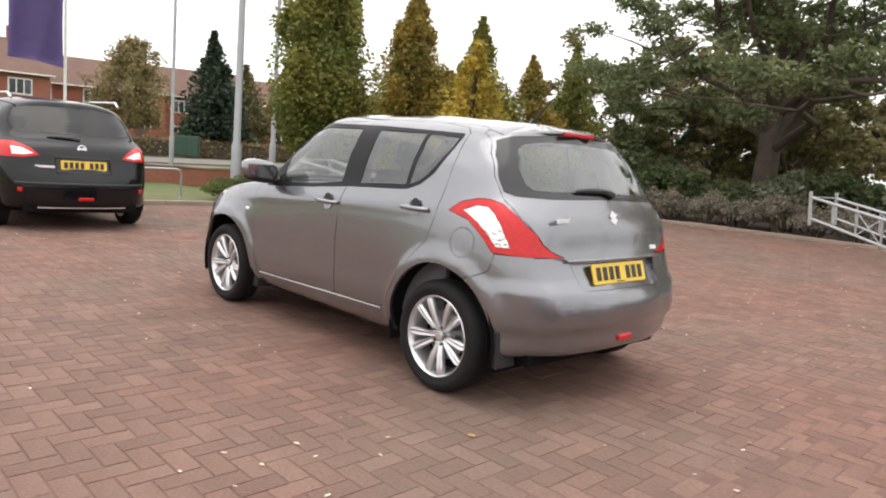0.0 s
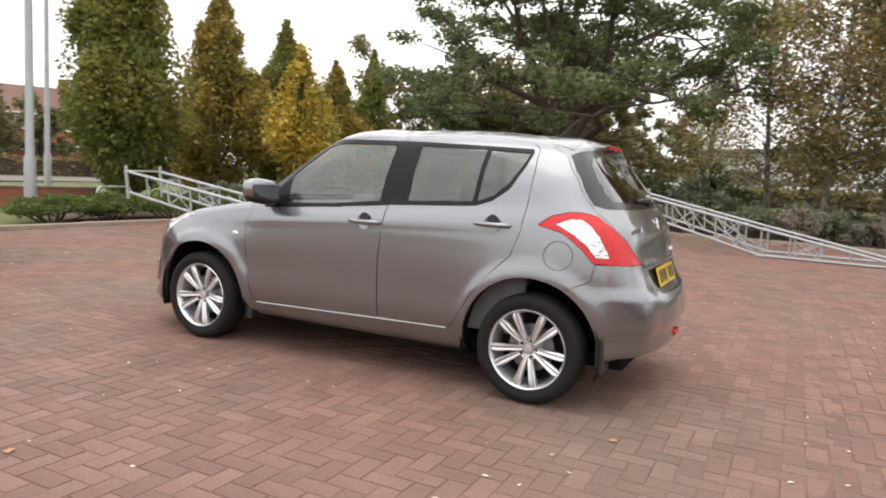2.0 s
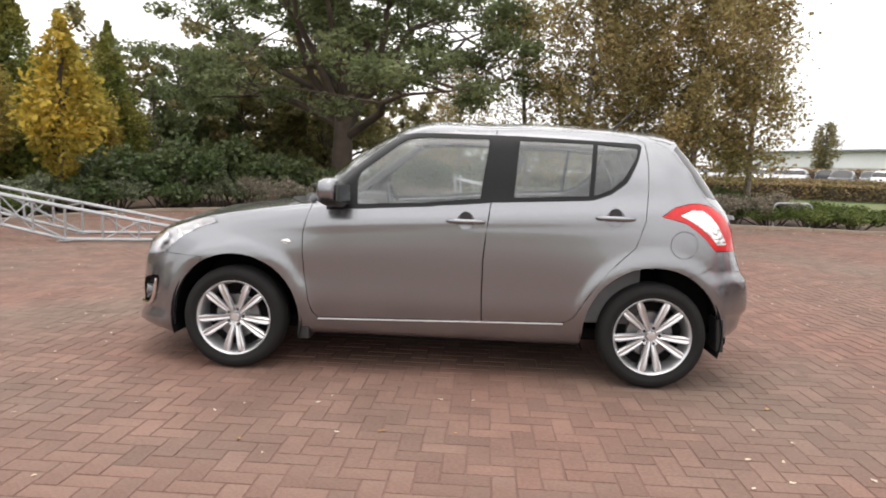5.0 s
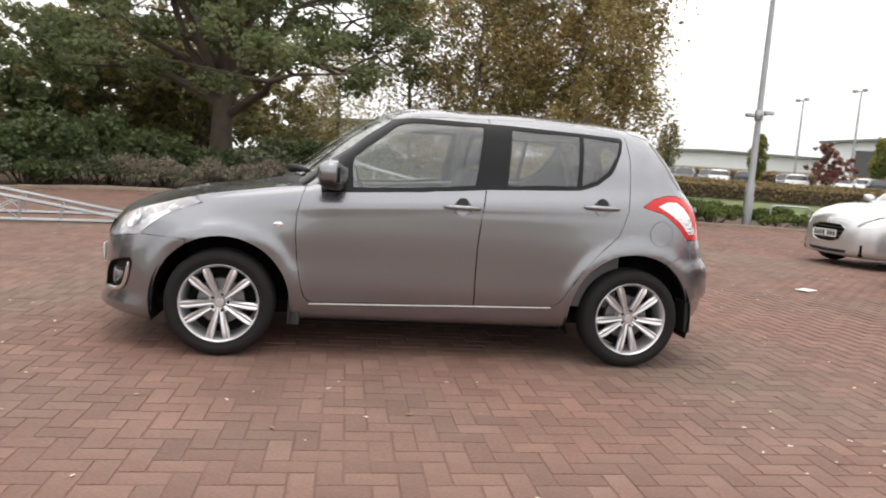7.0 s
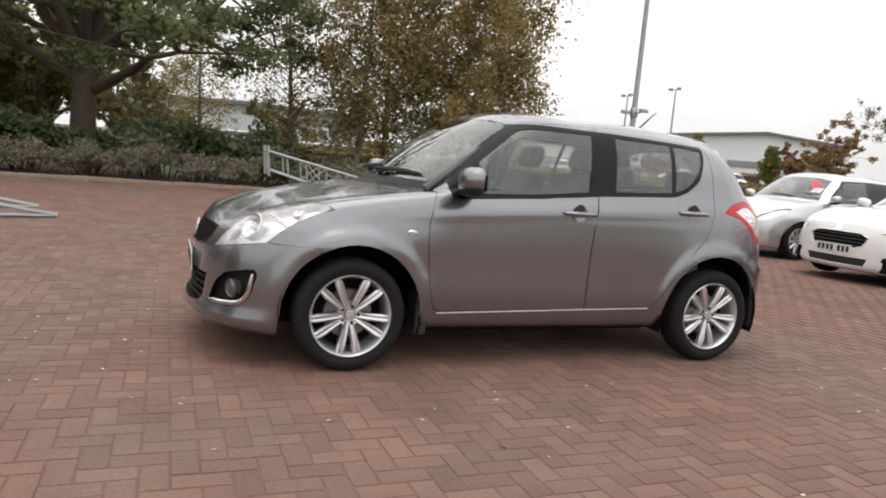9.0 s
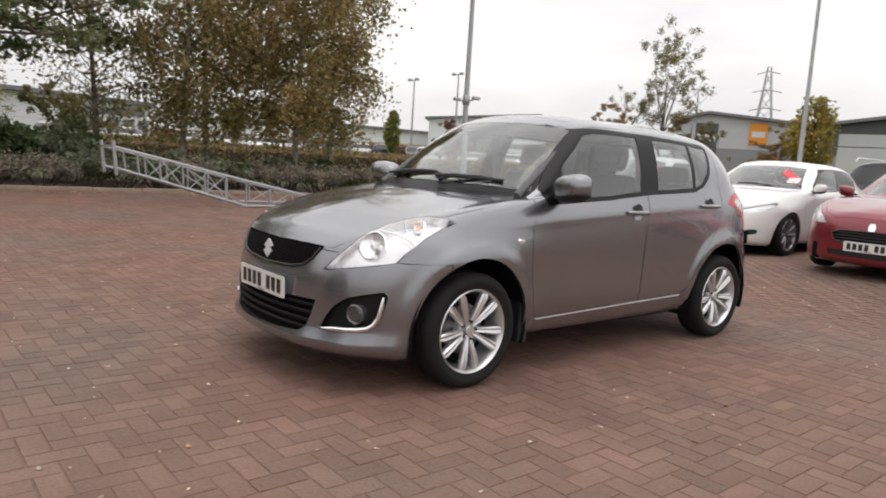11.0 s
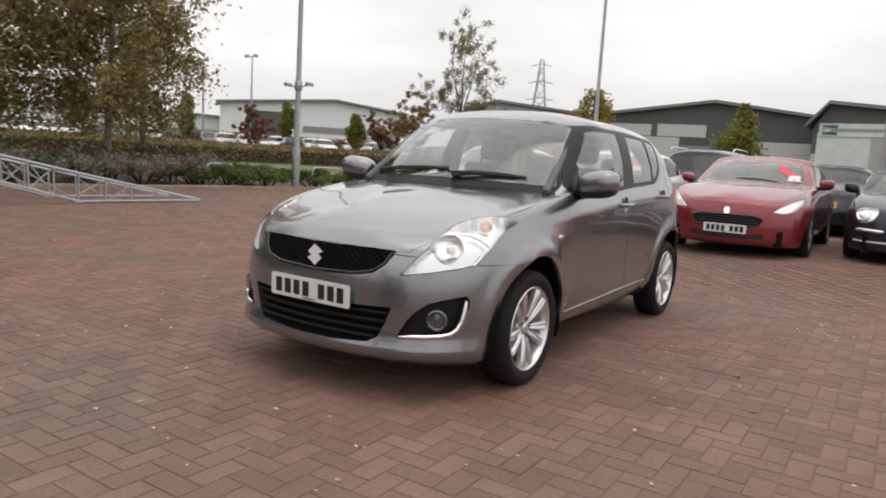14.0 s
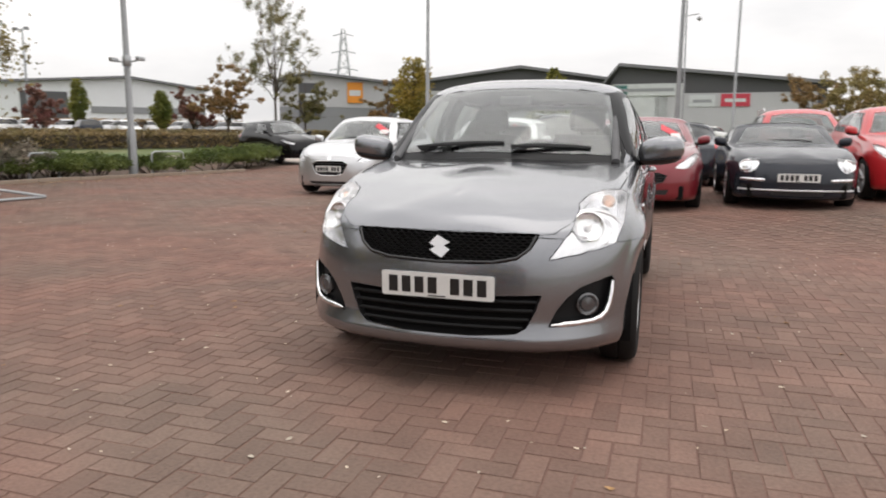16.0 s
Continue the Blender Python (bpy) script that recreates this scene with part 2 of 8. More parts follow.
def hatchback_sections():
    """Half cross-sections of a small hatchback from the nose round to the tail; each has 11 points from the sill edge up to the centre line."""
    cols = []
    fz = (0.21, 0.235, 0.38, 0.56, 0.68, 0.735)
    fdx = (-0.08, -0.015, 0.005, -0.003, -0.035, -0.065)
    fsc = (0.96, 0.985, 1.0, 1.0, 0.99, 0.975)
    for y, xb, edge, mid, lift in ((0.0, 1.99, (1.885, 0.0, 0.78), (1.68, 0.872), 0), (0.25, 1.97, (1.865, 0.25, 0.78), (1.60, 0.898), 0), (0.465, 1.92, (1.80, 0.445, 0.777), (1.48, 0.928), 0),
                                   (0.645, 1.815, (1.68, 0.615, 0.805), (1.34, 0.952), 0.015), (0.76, 1.655, (1.52, 0.70, 0.85), (1.20, 0.972), 0.035)):
        col = [(xb + fdx[k], y * fsc[k], fz[k] + lift * max(0, k - 3) / 2) for k in range(6)]
        for t in (0, 0.2, 0.45, 0.72, 1):
            p = lerp(edge, (mid[0], 0, mid[1]), t)
            col.append((p[0], p[1], p[2] + 0.05 * t * (1 - t)))
        cols.append(col)

    def side(x):
        belly = along(x, (-1.4, 0.012), (-1.15, 0.028), (-0.85, 0.01), (-0.5, 0), (0.8, 0), (0.95, 0.012), (1.2, 0.028), (1.4, 0.012))
        return [(x, 0.71, along(x, (-1.4, 0.24), (-0.8, 0.215), (1.4, 0.215))), (x, 0.757, along(x, (-1.4, 0.262), (-0.8, 0.24), (1.4, 0.24))), (x, 0.806 + belly * 0.8, 0.375),
                (x, 0.818 + belly, 0.57), (x, 0.826 + belly * 0.5, along(x, (-1.4, 0.80), (0.2, 0.79), (0.8, 0.75), (1.4, 0.70))),
                (x, along(x, (-1.4, 0.805), (-1.1, 0.822), (0.7, 0.818), (1.15, 0.806), (1.4, 0.785)), along(x, (-1.4, 0.985), (-1.1, 0.97), (0.2, 0.915), (0.7, 0.885), (1.15, 0.83), (1.4, 0.80)))]

    for x, edge, mid in ((1.40, (1.35, 0.735, 0.89), (1.11, 0.99)), (1.15, (1.15, 0.757, 0.925), (1.03, 1.003)), (0.90, (0.88, 0.768, 0.965), (0.985, 1.012))):
        col = side(x)
        for t in (0, 0.17, 0.42, 0.72, 1):
            p = lerp(edge, (mid[0], 0, mid[1]), t)
            col.append((p[0], p[1], p[2] + 0.05 * t * (1 - t)))
        cols.append(col)
    cols.append(side(0.66) + [(0.66, 0.778, 0.985), (0.70, 0.748, 1.003), (0.75, 0.69, 1.015), (0.87, 0.40, 1.03), (0.94, 0, 1.035)])
    cols.append(side(0.45) + [(0.45, 0.776, 0.998), (0.455, 0.738, 1.11), (0.47, 0.672, 1.235), (0.56, 0.42, 1.28), (0.61, 0, 1.29)])
    cols.append(side(0.20) + [(0.20, 0.776, 1.018), (0.20, 0.733, 1.22), (0.20, 0.632, 1.405), (0.255, 0.40, 1.462), (0.285, 0, 1.478)])
    for x, zb, zr, zc in ((-0.25, 1.048, 1.432, 1.515), (-0.70, 1.075, 1.432, 1.52), (-1.08, 1.092, 1.415, 1.50)):
        cols.append(side(x) + [(x, 0.776, zb), (x, 0.73, 1.24), (x, 0.625 if x > -1 else 0.608, zr), (x, 0.40, zc - 0.017), (x, 0, zc)])
    cols.append(side(-1.36) + [(-1.33, 0.765, 1.10), (-1.29, 0.708, 1.25), (-1.24, 0.592, 1.40), (-1.26, 0.38, 1.47), (-1.27, 0, 1.485)])
    cols.append([(-1.55, 0.68, 0.26), (-1.60, 0.735, 0.285), (-1.615, 0.758, 0.40), (-1.615, 0.772, 0.58), (-1.595, 0.768, 0.80), (-1.565, 0.748, 0.98),
                 (-1.50, 0.705, 1.09), (-1.415, 0.652, 1.25), (-1.315, 0.562, 1.395), (-1.34, 0.36, 1.455), (-1.355, 0, 1.472)])
    cols.append([(-1.68, 0.58, 0.28), (-1.725, 0.615, 0.30), (-1.76, 0.637, 0.42), (-1.755, 0.645, 0.58), (-1.695, 0.65, 0.80), (-1.655, 0.625, 0.98),
                 (-1.575, 0.595, 1.10), (-1.48, 0.56, 1.25), (-1.365, 0.515, 1.395), (-1.375, 0.38, 1.435), (-1.385, 0, 1.462)])
    rz = (0.28, 0.305, 0.43, 0.58, 0.80, 0.98)
    for y, xs, glass in ((0.40, (-1.765, -1.815, -1.832, -1.822, -1.735, -1.70), ((-1.625, 0.39, 1.105), (-1.535, 0.36, 1.235), (-1.43, 0.32, 1.37), (-1.40, 0.26, 1.42), (-1.395, 0, 1.452))),
                         (0.20, (-1.78, -1.845, -1.862, -1.852, -1.75, -1.712), ((-1.64, 0.20, 1.105), (-1.56, 0.185, 1.215), (-1.465, 0.165, 1.34), (-1.42, 0.13, 1.395), (-1.40, 0, 1.445))),
                         (0.0, (-1.785, -1.85, -1.867, -1.857, -1.753, -1.715), ((-1.645, 0, 1.105), (-1.57, 0, 1.21), (-1.49, 0, 1.31), (-1.44, 0, 1.38), (-1.41, 0, 1.435)))):
        cols.append([(x, y, z) for x, z in zip(xs, rz)] + list(glass))
    return cols


def hermite(knots, P, samples):
    """Smooth curve through the rows of P (first axis) at the knots, with chord-aware tangents."""
    h = np.diff(knots)
    d = np.diff(P, axis=0) / h.reshape((-1,) + (1,) * (P.ndim - 1))
    T = np.empty_like(P)
    T[0], T[-1] = d[0], d[-1]
    w = (h[1:] / (h[:-1] + h[1:])).reshape((-1,) + (1,) * (P.ndim - 1))
    T[1:-1] = d[:-1] * w + d[1:] * (1 - w)
    out = []
    for s in samples:
        i = min(max(int(np.searchsorted(knots, s, side="right")) - 1, 0), len(h) - 1)
        t = (s - knots[i]) / h[i]
        out.append((2 * t**3 - 3 * t**2 + 1) * P[i] + (t**3 - 2 * t**2 + t) * h[i] * T[i] + (-2 * t**3 + 3 * t**2) * P[i + 1] + (t**3 - t**2) * h[i] * T[i + 1])
    return np.array(out)


def loft(cols, step=0.03):
    """The whole skin, both halves, as a bmesh; also the dense half as an array."""
    C = np.array(cols, float)
    flip = np.array([1, -1, 1.0])
    C = np.concatenate([C[2:0:-1] * flip, C, C[-2:-4:-1] * flip])
    C = np.concatenate([C, C[:, -2:-4:-1] * flip], axis=1)
    ku = np.concatenate([[0], np.cumsum(np.mean(np.linalg.norm(np.diff(C[:, :9], axis=0), axis=2), axis=1))])
    kv = np.concatenate([[0], np.cumsum(np.mean(np.linalg.norm(np.diff(C, axis=1), axis=2), axis=0))])

    def spread(k, lo, hi):
        s = []
        for i in range(lo, hi):
            n = max(2, int(math.ceil((k[i + 1] - k[i]) / step)))
            s += list(np.linspace(k[i], k[i + 1], n, endpoint=False))
        return s + [k[hi]]

    U, V = spread(ku, 2, len(ku) - 3), spread(kv, 0, len(kv) - 3)
    D = hermite(ku, C, U)
    D = hermite(kv, D.transpose(1, 0, 2), V).transpose(1, 0, 2)
    return D


def skin(D):
    bm = bmesh.new()
    nu, nv = D.shape[:2]
    for s in (1, -1):
        V = [[bm.verts.new((D[i, j, 0], s * D[i, j, 1], D[i, j, 2])) for j in range(nv)] for i in range(nu)]
        for i in range(nu - 1):
            for j in range(nv - 1):
                q = (V[i][j], V[i + 1][j], V[i + 1][j + 1], V[i][j + 1])
                bm.faces.new(q if s > 0 else q[::-1])
    bmesh.ops.remove_doubles(bm, verts=bm.verts[:], dist=0.0004)
    bmesh.ops.recalc_face_normals(bm, faces=bm.faces[:])
    bm.normal_update()
    return bm


# ---------------- cutting a body skin into panels ----------------
from mathutils.bvhtree import BVHTree
from mathutils.interpolate import poly_3d_calc

AXES = {"side": ((1, 0, 0), (0, 0, 1)), "front": ((0, 1, 0), (0, 0, 1)), "top": ((1, 0, 0), (0, 1, 0)), "corner": ((-1, 1, 0), (0, 0, 1)), "corner_r": ((-1, -1, 0), (0, 0, 1))}


def inside(p, poly):
    x, y, hit = p[0], p[1], False
    for (x0, y0), (x1, y1) in zip(poly, poly[1:] + poly[:1]):
        if (y0 > y) != (y1 > y) and x < (x1 - x0) * (y - y0) / (y1 - y0) + x0:
            hit = not hit
    return hit


def carve(bm, layer, view, poly, keep, number, over=None):
    """Cut the skin along an outline seen in one view, and give the faces inside it a number."""
    A, B = (Vector(v) for v in AXES[view])
    lo = (min(p[0] for p in poly) - 0.01, min(p[1] for p in poly) - 0.01)
    hi = (max(p[0] for p in poly) + 0.01, max(p[1] for p in poly) + 0.01)

    def flat(f):
        """A face with its middle and reach in the view."""
        uv = [(A.dot(v.co), B.dot(v.co)) for v in f.verts]
        u, w = sum(p[0] for p in uv) / len(uv), sum(p[1] for p in uv) / len(uv)
        return f, u, w, max(abs(p[0] - u) + abs(p[1] - w) for p in uv), uv

    pool = []
    for f in bm.faces:
        c = f.calc_center_median()
        if lo[0] - 0.09 < A.dot(c) < hi[0] + 0.09 and lo[1] - 0.09 < B.dot(c) < hi[1] + 0.09 and keep(c):
            pool.append(flat(f))
    mids = np.array([g[1:4] for g in pool]).reshape(-1, 3)
    for p, q in zip(poly, poly[1:] + poly[:1]):
        d = (q[0] - p[0], q[1] - p[1])
        n2 = (d[1], -d[0])
        size = math.hypot(*d)
        if size < 1e-6:
            continue
        faces, spent = [], []
        off = (mids[:, 0] - p[0]) * n2[0] + (mids[:, 1] - p[1]) * n2[1]
        on = ((mids[:, 0] - p[0]) * d[0] + (mids[:, 1] - p[1]) * d[1]) / size
        for k in np.nonzero((np.abs(off) <= mids[:, 2] * size) & (on > -mids[:, 2] - 0.005) & (on < size + mids[:, 2] + 0.005))[0]:
            f, uv = pool[k][0], pool[k][4]
            s = [(u[0] - p[0]) * n2[0] + (u[1] - p[1]) * n2[1] for u in uv]
            if min(s) > -1e-9 or max(s) < 1e-9:
                continue
            r = [((u[0] - p[0]) * d[0] + (u[1] - p[1]) * d[1]) / size for u in uv]
            if max(r) < -0.004 or min(r) > size + 0.004:
                continue
            faces.append(f)
            spent.append(k)
        if faces:
            n = A * n2[0] + B * n2[1]
            at = n * ((p[0] * n2[0] + p[1] * n2[1]) / n.length_squared)
            geom = list(faces) + list({e for f in faces for e in f.edges}) + list({v for f in faces for v in f.verts})
            got = bmesh.ops.bisect_plane(bm, geom=geom, plane_co=at, plane_no=n.normalized(), dist=1e-5)["geom"]
            for k in reversed(spent):
                pool[k] = pool[-1]
                mids[k] = mids[len(pool) - 1]
                pool.pop()
            fresh = [flat(g) for g in got if isinstance(g, bmesh.types.BMFace)]
            mids = np.concatenate([mids[:len(pool)], np.array([g[1:4] for g in fresh]).reshape(-1, 3)])
            pool += fresh
    for f, *_ in pool:
        c = f.calc_center_median()
        if keep(c) and (over is None or f[layer] in over) and inside((A.dot(c), B.dot(c)), poly):
            f[layer] = number


def lay_normals(bm, smooth_skin):
    """Tidy the cut skin and give it the normals of the uncut one."""
    bmesh.ops.remove_doubles(bm, verts=bm.verts[:], dist=0.0022)
    bm.normal_update()
    smooth_skin.normal_update()
    smooth_skin.faces.ensure_lookup_table()
    tree = BVHTree.FromBMesh(smooth_skin)
    N = bm.verts.layers.float_vector.new("nrm")
    for v in bm.verts:
        p, _, k, _ = tree.find_nearest(v.co)
        f = smooth_skin.faces[k]
        n = Vector()
        for w, o in zip(poly_3d_calc([o.co for o in f.verts], p), f.verts):
            n += w * o.normal
        v[N] = n.normalized()
    smooth_skin.free()


def panel(bm, layer, number, gap=0.0034, lip=0.02, back=0.0, lower=0.0):
    """Lift the faces with a number out as a mesh of their own: edges drawn in by a gap and turned inwards; back: a second skin that far behind; lower: set in."""
    out = bmesh.new()
    src = bm.verts.layers.float_vector["nrm"]
    N, K = out.verts.layers.float_vector.new("nrm"), out.faces.layers.int.new("lip")
    got = {}
    for f in bm.faces:
        if f[layer] != number:
            continue
        vs = []
        for v in f.verts:
            if v not in got:
                n = Vector(v[src])
                got[v] = out.verts.new(v.co - n * lower)
                got[v][N] = n
            vs.append(got[v])
        try:
            out.faces.new(vs)
        except ValueError:
            pass
    out.normal_update()
    for f in out.faces:
        f.smooth = True
    rim = [e for e in out.edges if len(e.link_faces) == 1]
    if gap:
        shift = {}
        for e in rim:
            f = e.link_faces[0]
            d = (e.verts[1].co - e.verts[0].co).normalized()
            w = f.calc_center_median() - e.verts[0].co
            w = w - d * w.dot(d)
            if w.length > 1e-7:
                for v in e.verts:
                    shift[v] = shift.get(v, Vector()) + w.normalized() * e.calc_length()
        moved = []
        for v, w in shift.items():
            if w.length > 1e-6:
                room = min(f.calc_area() / max(1e-6, max(e.calc_length() for e in f.edges)) for f in v.link_faces)
                moved.append((v, w.normalized() * min(gap, 0.6 * room)))
        for v, w in moved:
            v.co += w
    for e in rim:
        e.smooth = False
    if back:
        twin = {}
        for v in list(out.verts):
            twin[v] = out.verts.new(v.co - Vector(v[N]) * back)
            twin[v][N] = -Vector(v[N])
        for f in list(out.faces):
            nf = out.faces.new([twin[v] for v in reversed(f.verts)])
            nf.smooth = True
        for e in rim:
            a, b = e.verts
            out.faces.new((b, a, twin[a], twin[b]))[K] = 1
            for o in out.edges.get((twin[a], twin[b])), :
                if o:
                    o.smooth = False
    elif lip:
        old = set(out.verts)
        r = bmesh.ops.extrude_edge_only(out, edges=rim)
        for g in r["geom"]:
            if isinstance(g, bmesh.types.BMVert):
                for e in g.link_edges:
                    o = e.other_vert(g)
                    if o in old:
                        g.co -= Vector(o[N]) * lip
                        break
            elif isinstance(g, bmesh.types.BMFace):
                g[K] = 1
                g.smooth = False
    out.normal_update()
    return out


def circle(cx, cy, r, n=28, r2=None):
    return [(cx + r * math.cos(2 * math.pi * k / n), cy + (r2 or r) * math.sin(2 * math.pi * k / n)) for k in range(n)]


def mirror_y(poly):
    return [(-a, b) for a, b in poly]


# ---------------- wheels ----------------
def wheel(parent, x, y, radius=0.305, width=0.185, rim=0.222, spokes=10, twin=True, sign=1, alloy=None, alloy_dark=None, nuts=5):
    """Tyre, rim, spokes, hub cap, wheel nuts and brake disc; the outer face looks along sign * y."""
    alloy, alloy_dark = alloy or ALLOY, alloy_dark or ALLOY_DARK
    h = width / 2
    hub = part("wheel", lathe([(rim + 0.004, h - 0.012), (rim - 0.003, h - 0.004), (rim - 0.011, h - 0.012), (rim - 0.022, h - 0.05), (rim - 0.032, -h + 0.01), (rim + 0.004, -h + 0.004)], 48), alloy, parent, "polished alloy wheel rim")
    hub.location = (x, y, radius)
    if sign < 0:
        hub.rotation_euler = (0, 0, math.pi)
    tyre = lathe([(rim - 0.012, h - 0.015), (rim + 0.006, h - 0.006), (rim + 0.03, h + 0.004), (radius - 0.045, h + 0.006), (radius - 0.02, h - 0.002), (radius - 0.006, h - 0.02), (radius, h - 0.045),
                  (radius, 0.02), (radius - 0.006, 0.016), (radius - 0.006, 0.008), (radius, 0.004), (radius, -h + 0.045), (radius - 0.008, -h + 0.018), (radius - 0.05, -h), (rim, -h + 0.01)], 48)
    part("tyre", tyre, RUBBER, hub, "black rubber tyre")
    mesh = None
    for k in range(spokes):
        a = 2 * math.pi * k / spokes
        if twin:
            a += (-0.08 if k % 2 else 0.08)
        if mesh is None:
            bm = bmesh.new()
            rows = []
            for r, w, d in ((0.035, 0.024, h - 0.04), (0.075, 0.03, h - 0.026), (0.115, 0.036, h - 0.017), (rim - 0.055, 0.044, h - 0.01), (rim - 0.03, 0.042, h - 0.008), (rim - 0.012, 0.032, h - 0.012)):
                rows.append([bm.verts.new(c) for c in ((r, d - 0.034, -w * 0.5), (r, d - 0.011, -w * 0.5), (r, d - 0.003, -w * 0.3), (r, d - 0.006, -w * 0.05), (r, d, w * 0.3), (r, d - 0.011, w * 0.5), (r, d - 0.034, w * 0.5))])
            for p, q in zip(rows, rows[1:]):
                for i in range(7):
                    bm.faces.new((p[i], p[(i + 1) % 7], q[(i + 1) % 7], q[i]))
            bmesh.ops.recalc_face_normals(bm, faces=bm.faces[:])
            bm.normal_update()
            sp = part("spoke", smooth(bm, 25), alloy, hub)
            mesh = sp.data
        else:
            sp = new("spoke", mesh)
            sp.parent = hub
        sp.rotation_euler = (0, a, 0)
    part("hub_cap", lathe([(0.001, h - 0.03), (0.024, h - 0.031), (0.028, h - 0.036), (0.028, h - 0.06), (0.062, h - 0.05), (0.068, h - 0.06), (0.068, h - 0.1)], 28), alloy, hub)
    for k in range(nuts):
        a = 2 * math.pi * (k + 0.5) / nuts
        nut = part("wheel_nut", lathe([(0.001, h - 0.036), (0.008, h - 0.037), (0.011, h - 0.042), (0.011, h - 0.06)], 8), BLACK_PLASTIC, hub)
        nut.location = (0.048 * math.cos(a), 0, 0.048 * math.sin(a))
    part("brake_disc", lathe([(0.05, 0.0), (0.13, 0.002), (0.135, -0.004), (0.135, -0.02), (0.05, -0.02)], 36), ALLOY_DARK, hub)
    # black disc added behind the spokes, its colour giving their gaps shade
    part("inner_hub", lathe([(0.001, -0.03), (rim - 0.034, -0.03), (rim - 0.034, -0.05), (0.001, -0.05)], 32), DARK_VOID, hub)
    return hub


def number_plate(parent, x, y, z, tilt, facing, yellow, wide=0.52, tall=0.111, groups=(4, 3)):
    """A plate with its characters blotted to plain bars; facing: the turn about z in degrees (0 looks along +x)."""
    base = prism([(-wide / 2 + 0.008, -tall / 2), (wide / 2 - 0.008, -tall / 2), (wide / 2, -tall / 2 + 0.008), (wide / 2, tall / 2 - 0.008), (wide / 2 - 0.008, tall / 2), (-wide / 2 + 0.008, tall / 2), (-wide / 2, tall / 2 - 0.008), (-wide / 2, -tall / 2 + 0.008)], 0.006, Matrix())
    plate = part("number_plate", base, PLATE_YELLOW if yellow else PLATE_WHITE, parent, "yellow number plate with dark bars" if yellow else "white number plate with dark bars")
    plate.matrix_basis = pose(x, y, z, 90, 0, 90) if facing is None else Matrix.Translation((x, y, z)) @ Euler((0, 0, radians(facing))).to_matrix().to_4x4() @ pose(0, 0, 0, 90 - tilt, 0, 90)
    n = sum(groups)
    pitch = (wide - 0.05) / (n + 0.7)
    at = -wide / 2 + 0.025 + pitch / 2
    for g, count in enumerate(groups):
        for k in range(count):
            part("character_bar", prism([(at - pitch * 0.34, -tall * 0.33), (at + pitch * 0.34, -tall * 0.33), (at + pitch * 0.34, tall * 0.33), (at - pitch * 0.34, tall * 0.33)], 0.0015, Matrix.Translation((0, 0, 0.0065))), PLATE_BLACK, plate)
            at += pitch
        at += pitch * 0.7
    part("maker_bar", prism([(-0.04, -tall * 0.45), (0.04, -tall * 0.45), (0.04, -tall * 0.40), (-0.04, -tall * 0.40)], 0.0015, Matrix.Translation((0, 0, 0.0065))), PLATE_BLACK, plate)
    return plate


def seat(parent, x, y, z, wide=0.48, tall=0.62, lean=18, head=True, name="front_seat"):
    """A car seat: cushion, backrest and head restraint."""
    s = part(name, box((-0.25, -wide / 2, -0.16), (0.25, wide / 2, 0.0), 0.05), SEAT_CLOTH, parent)
    s.location = (x, y, z)
    part("backrest", box((-0.07, -wide / 2, 0), (0.06, wide / 2, tall), 0.05, Matrix.Translation((-0.2, 0, -0.06)) @ Euler((0, radians(-lean), 0)).to_matrix().to_4x4()), SEAT_CLOTH, s)
    if head:
        m = Matrix.Translation((-0.2, 0, -0.06)) @ Euler((0, radians(-lean), 0)).to_matrix().to_4x4()
        hr = box((-0.05, -0.13, tall + 0.03), (0.05, 0.13, tall + 0.2), 0.045, m)
        for s2 in (-0.06, 0.06):
            add(hr, tube([m @ Vector((0, s2, tall - 0.05)), m @ Vector((0, s2, tall + 0.05))], 0.007, 6))
        part("head_restraint", hr, SEAT_CLOTH, s)
    return s


def door_mirror(parent, x, y, z, sign, paint):
    """A door mirror: painted shell, dark lower edge and stalk."""
    bm = bmesh.new()
    bmesh.ops.create_uvsphere(bm, u_segments=24, v_segments=14, radius=1)
    for v in bm.verts:
        c = v.co
        k = [math.copysign(abs(a) ** 0.72, a) for a in c]
        v.co = Vector((k[0] * 0.085 if k[0] > 0 else k[0] * 0.035, k[1] * 0.095, k[2] * 0.07 + 0.012 * k[1] * sign))
    m = part("door_mirror", smooth(bm, 50), paint, parent, "painted door mirror")
    m.location = (x, y, z)
    m.rotation_euler = (0, 0, radians(-12 * sign))
    bm = bmesh.new()
    bmesh.ops.create_uvsphere(bm, u_segments=24, v_segments=14, radius=1)
    for v in bm.verts:
        k = [math.copysign(abs(a) ** 0.72, a) for a in v.co]
        v.co = Vector((k[0] * 0.088 if k[0] > 0 else k[0] * 0.038, k[1] * 0.098, min(k[2], -0.66) * 0.074 + 0.012 * k[1] * sign))
    part("mirror_lower_edge", smooth(bm, 50), BLACK_PLASTIC, m)
    part("mirror_glass", box((-0.041, -0.07, -0.042), (-0.036, 0.07, 0.042), 0.002), MIRROR_GLASS, m)
    part("mirror_stalk", tube([(0.005, -sign * 0.17, -0.062), (0.01, -sign * 0.11, -0.055), (0.01, -sign * 0.03, -0.05)], [0.03, 0.028, 0.026], 10), BLACK_TRIM, m)
    return m


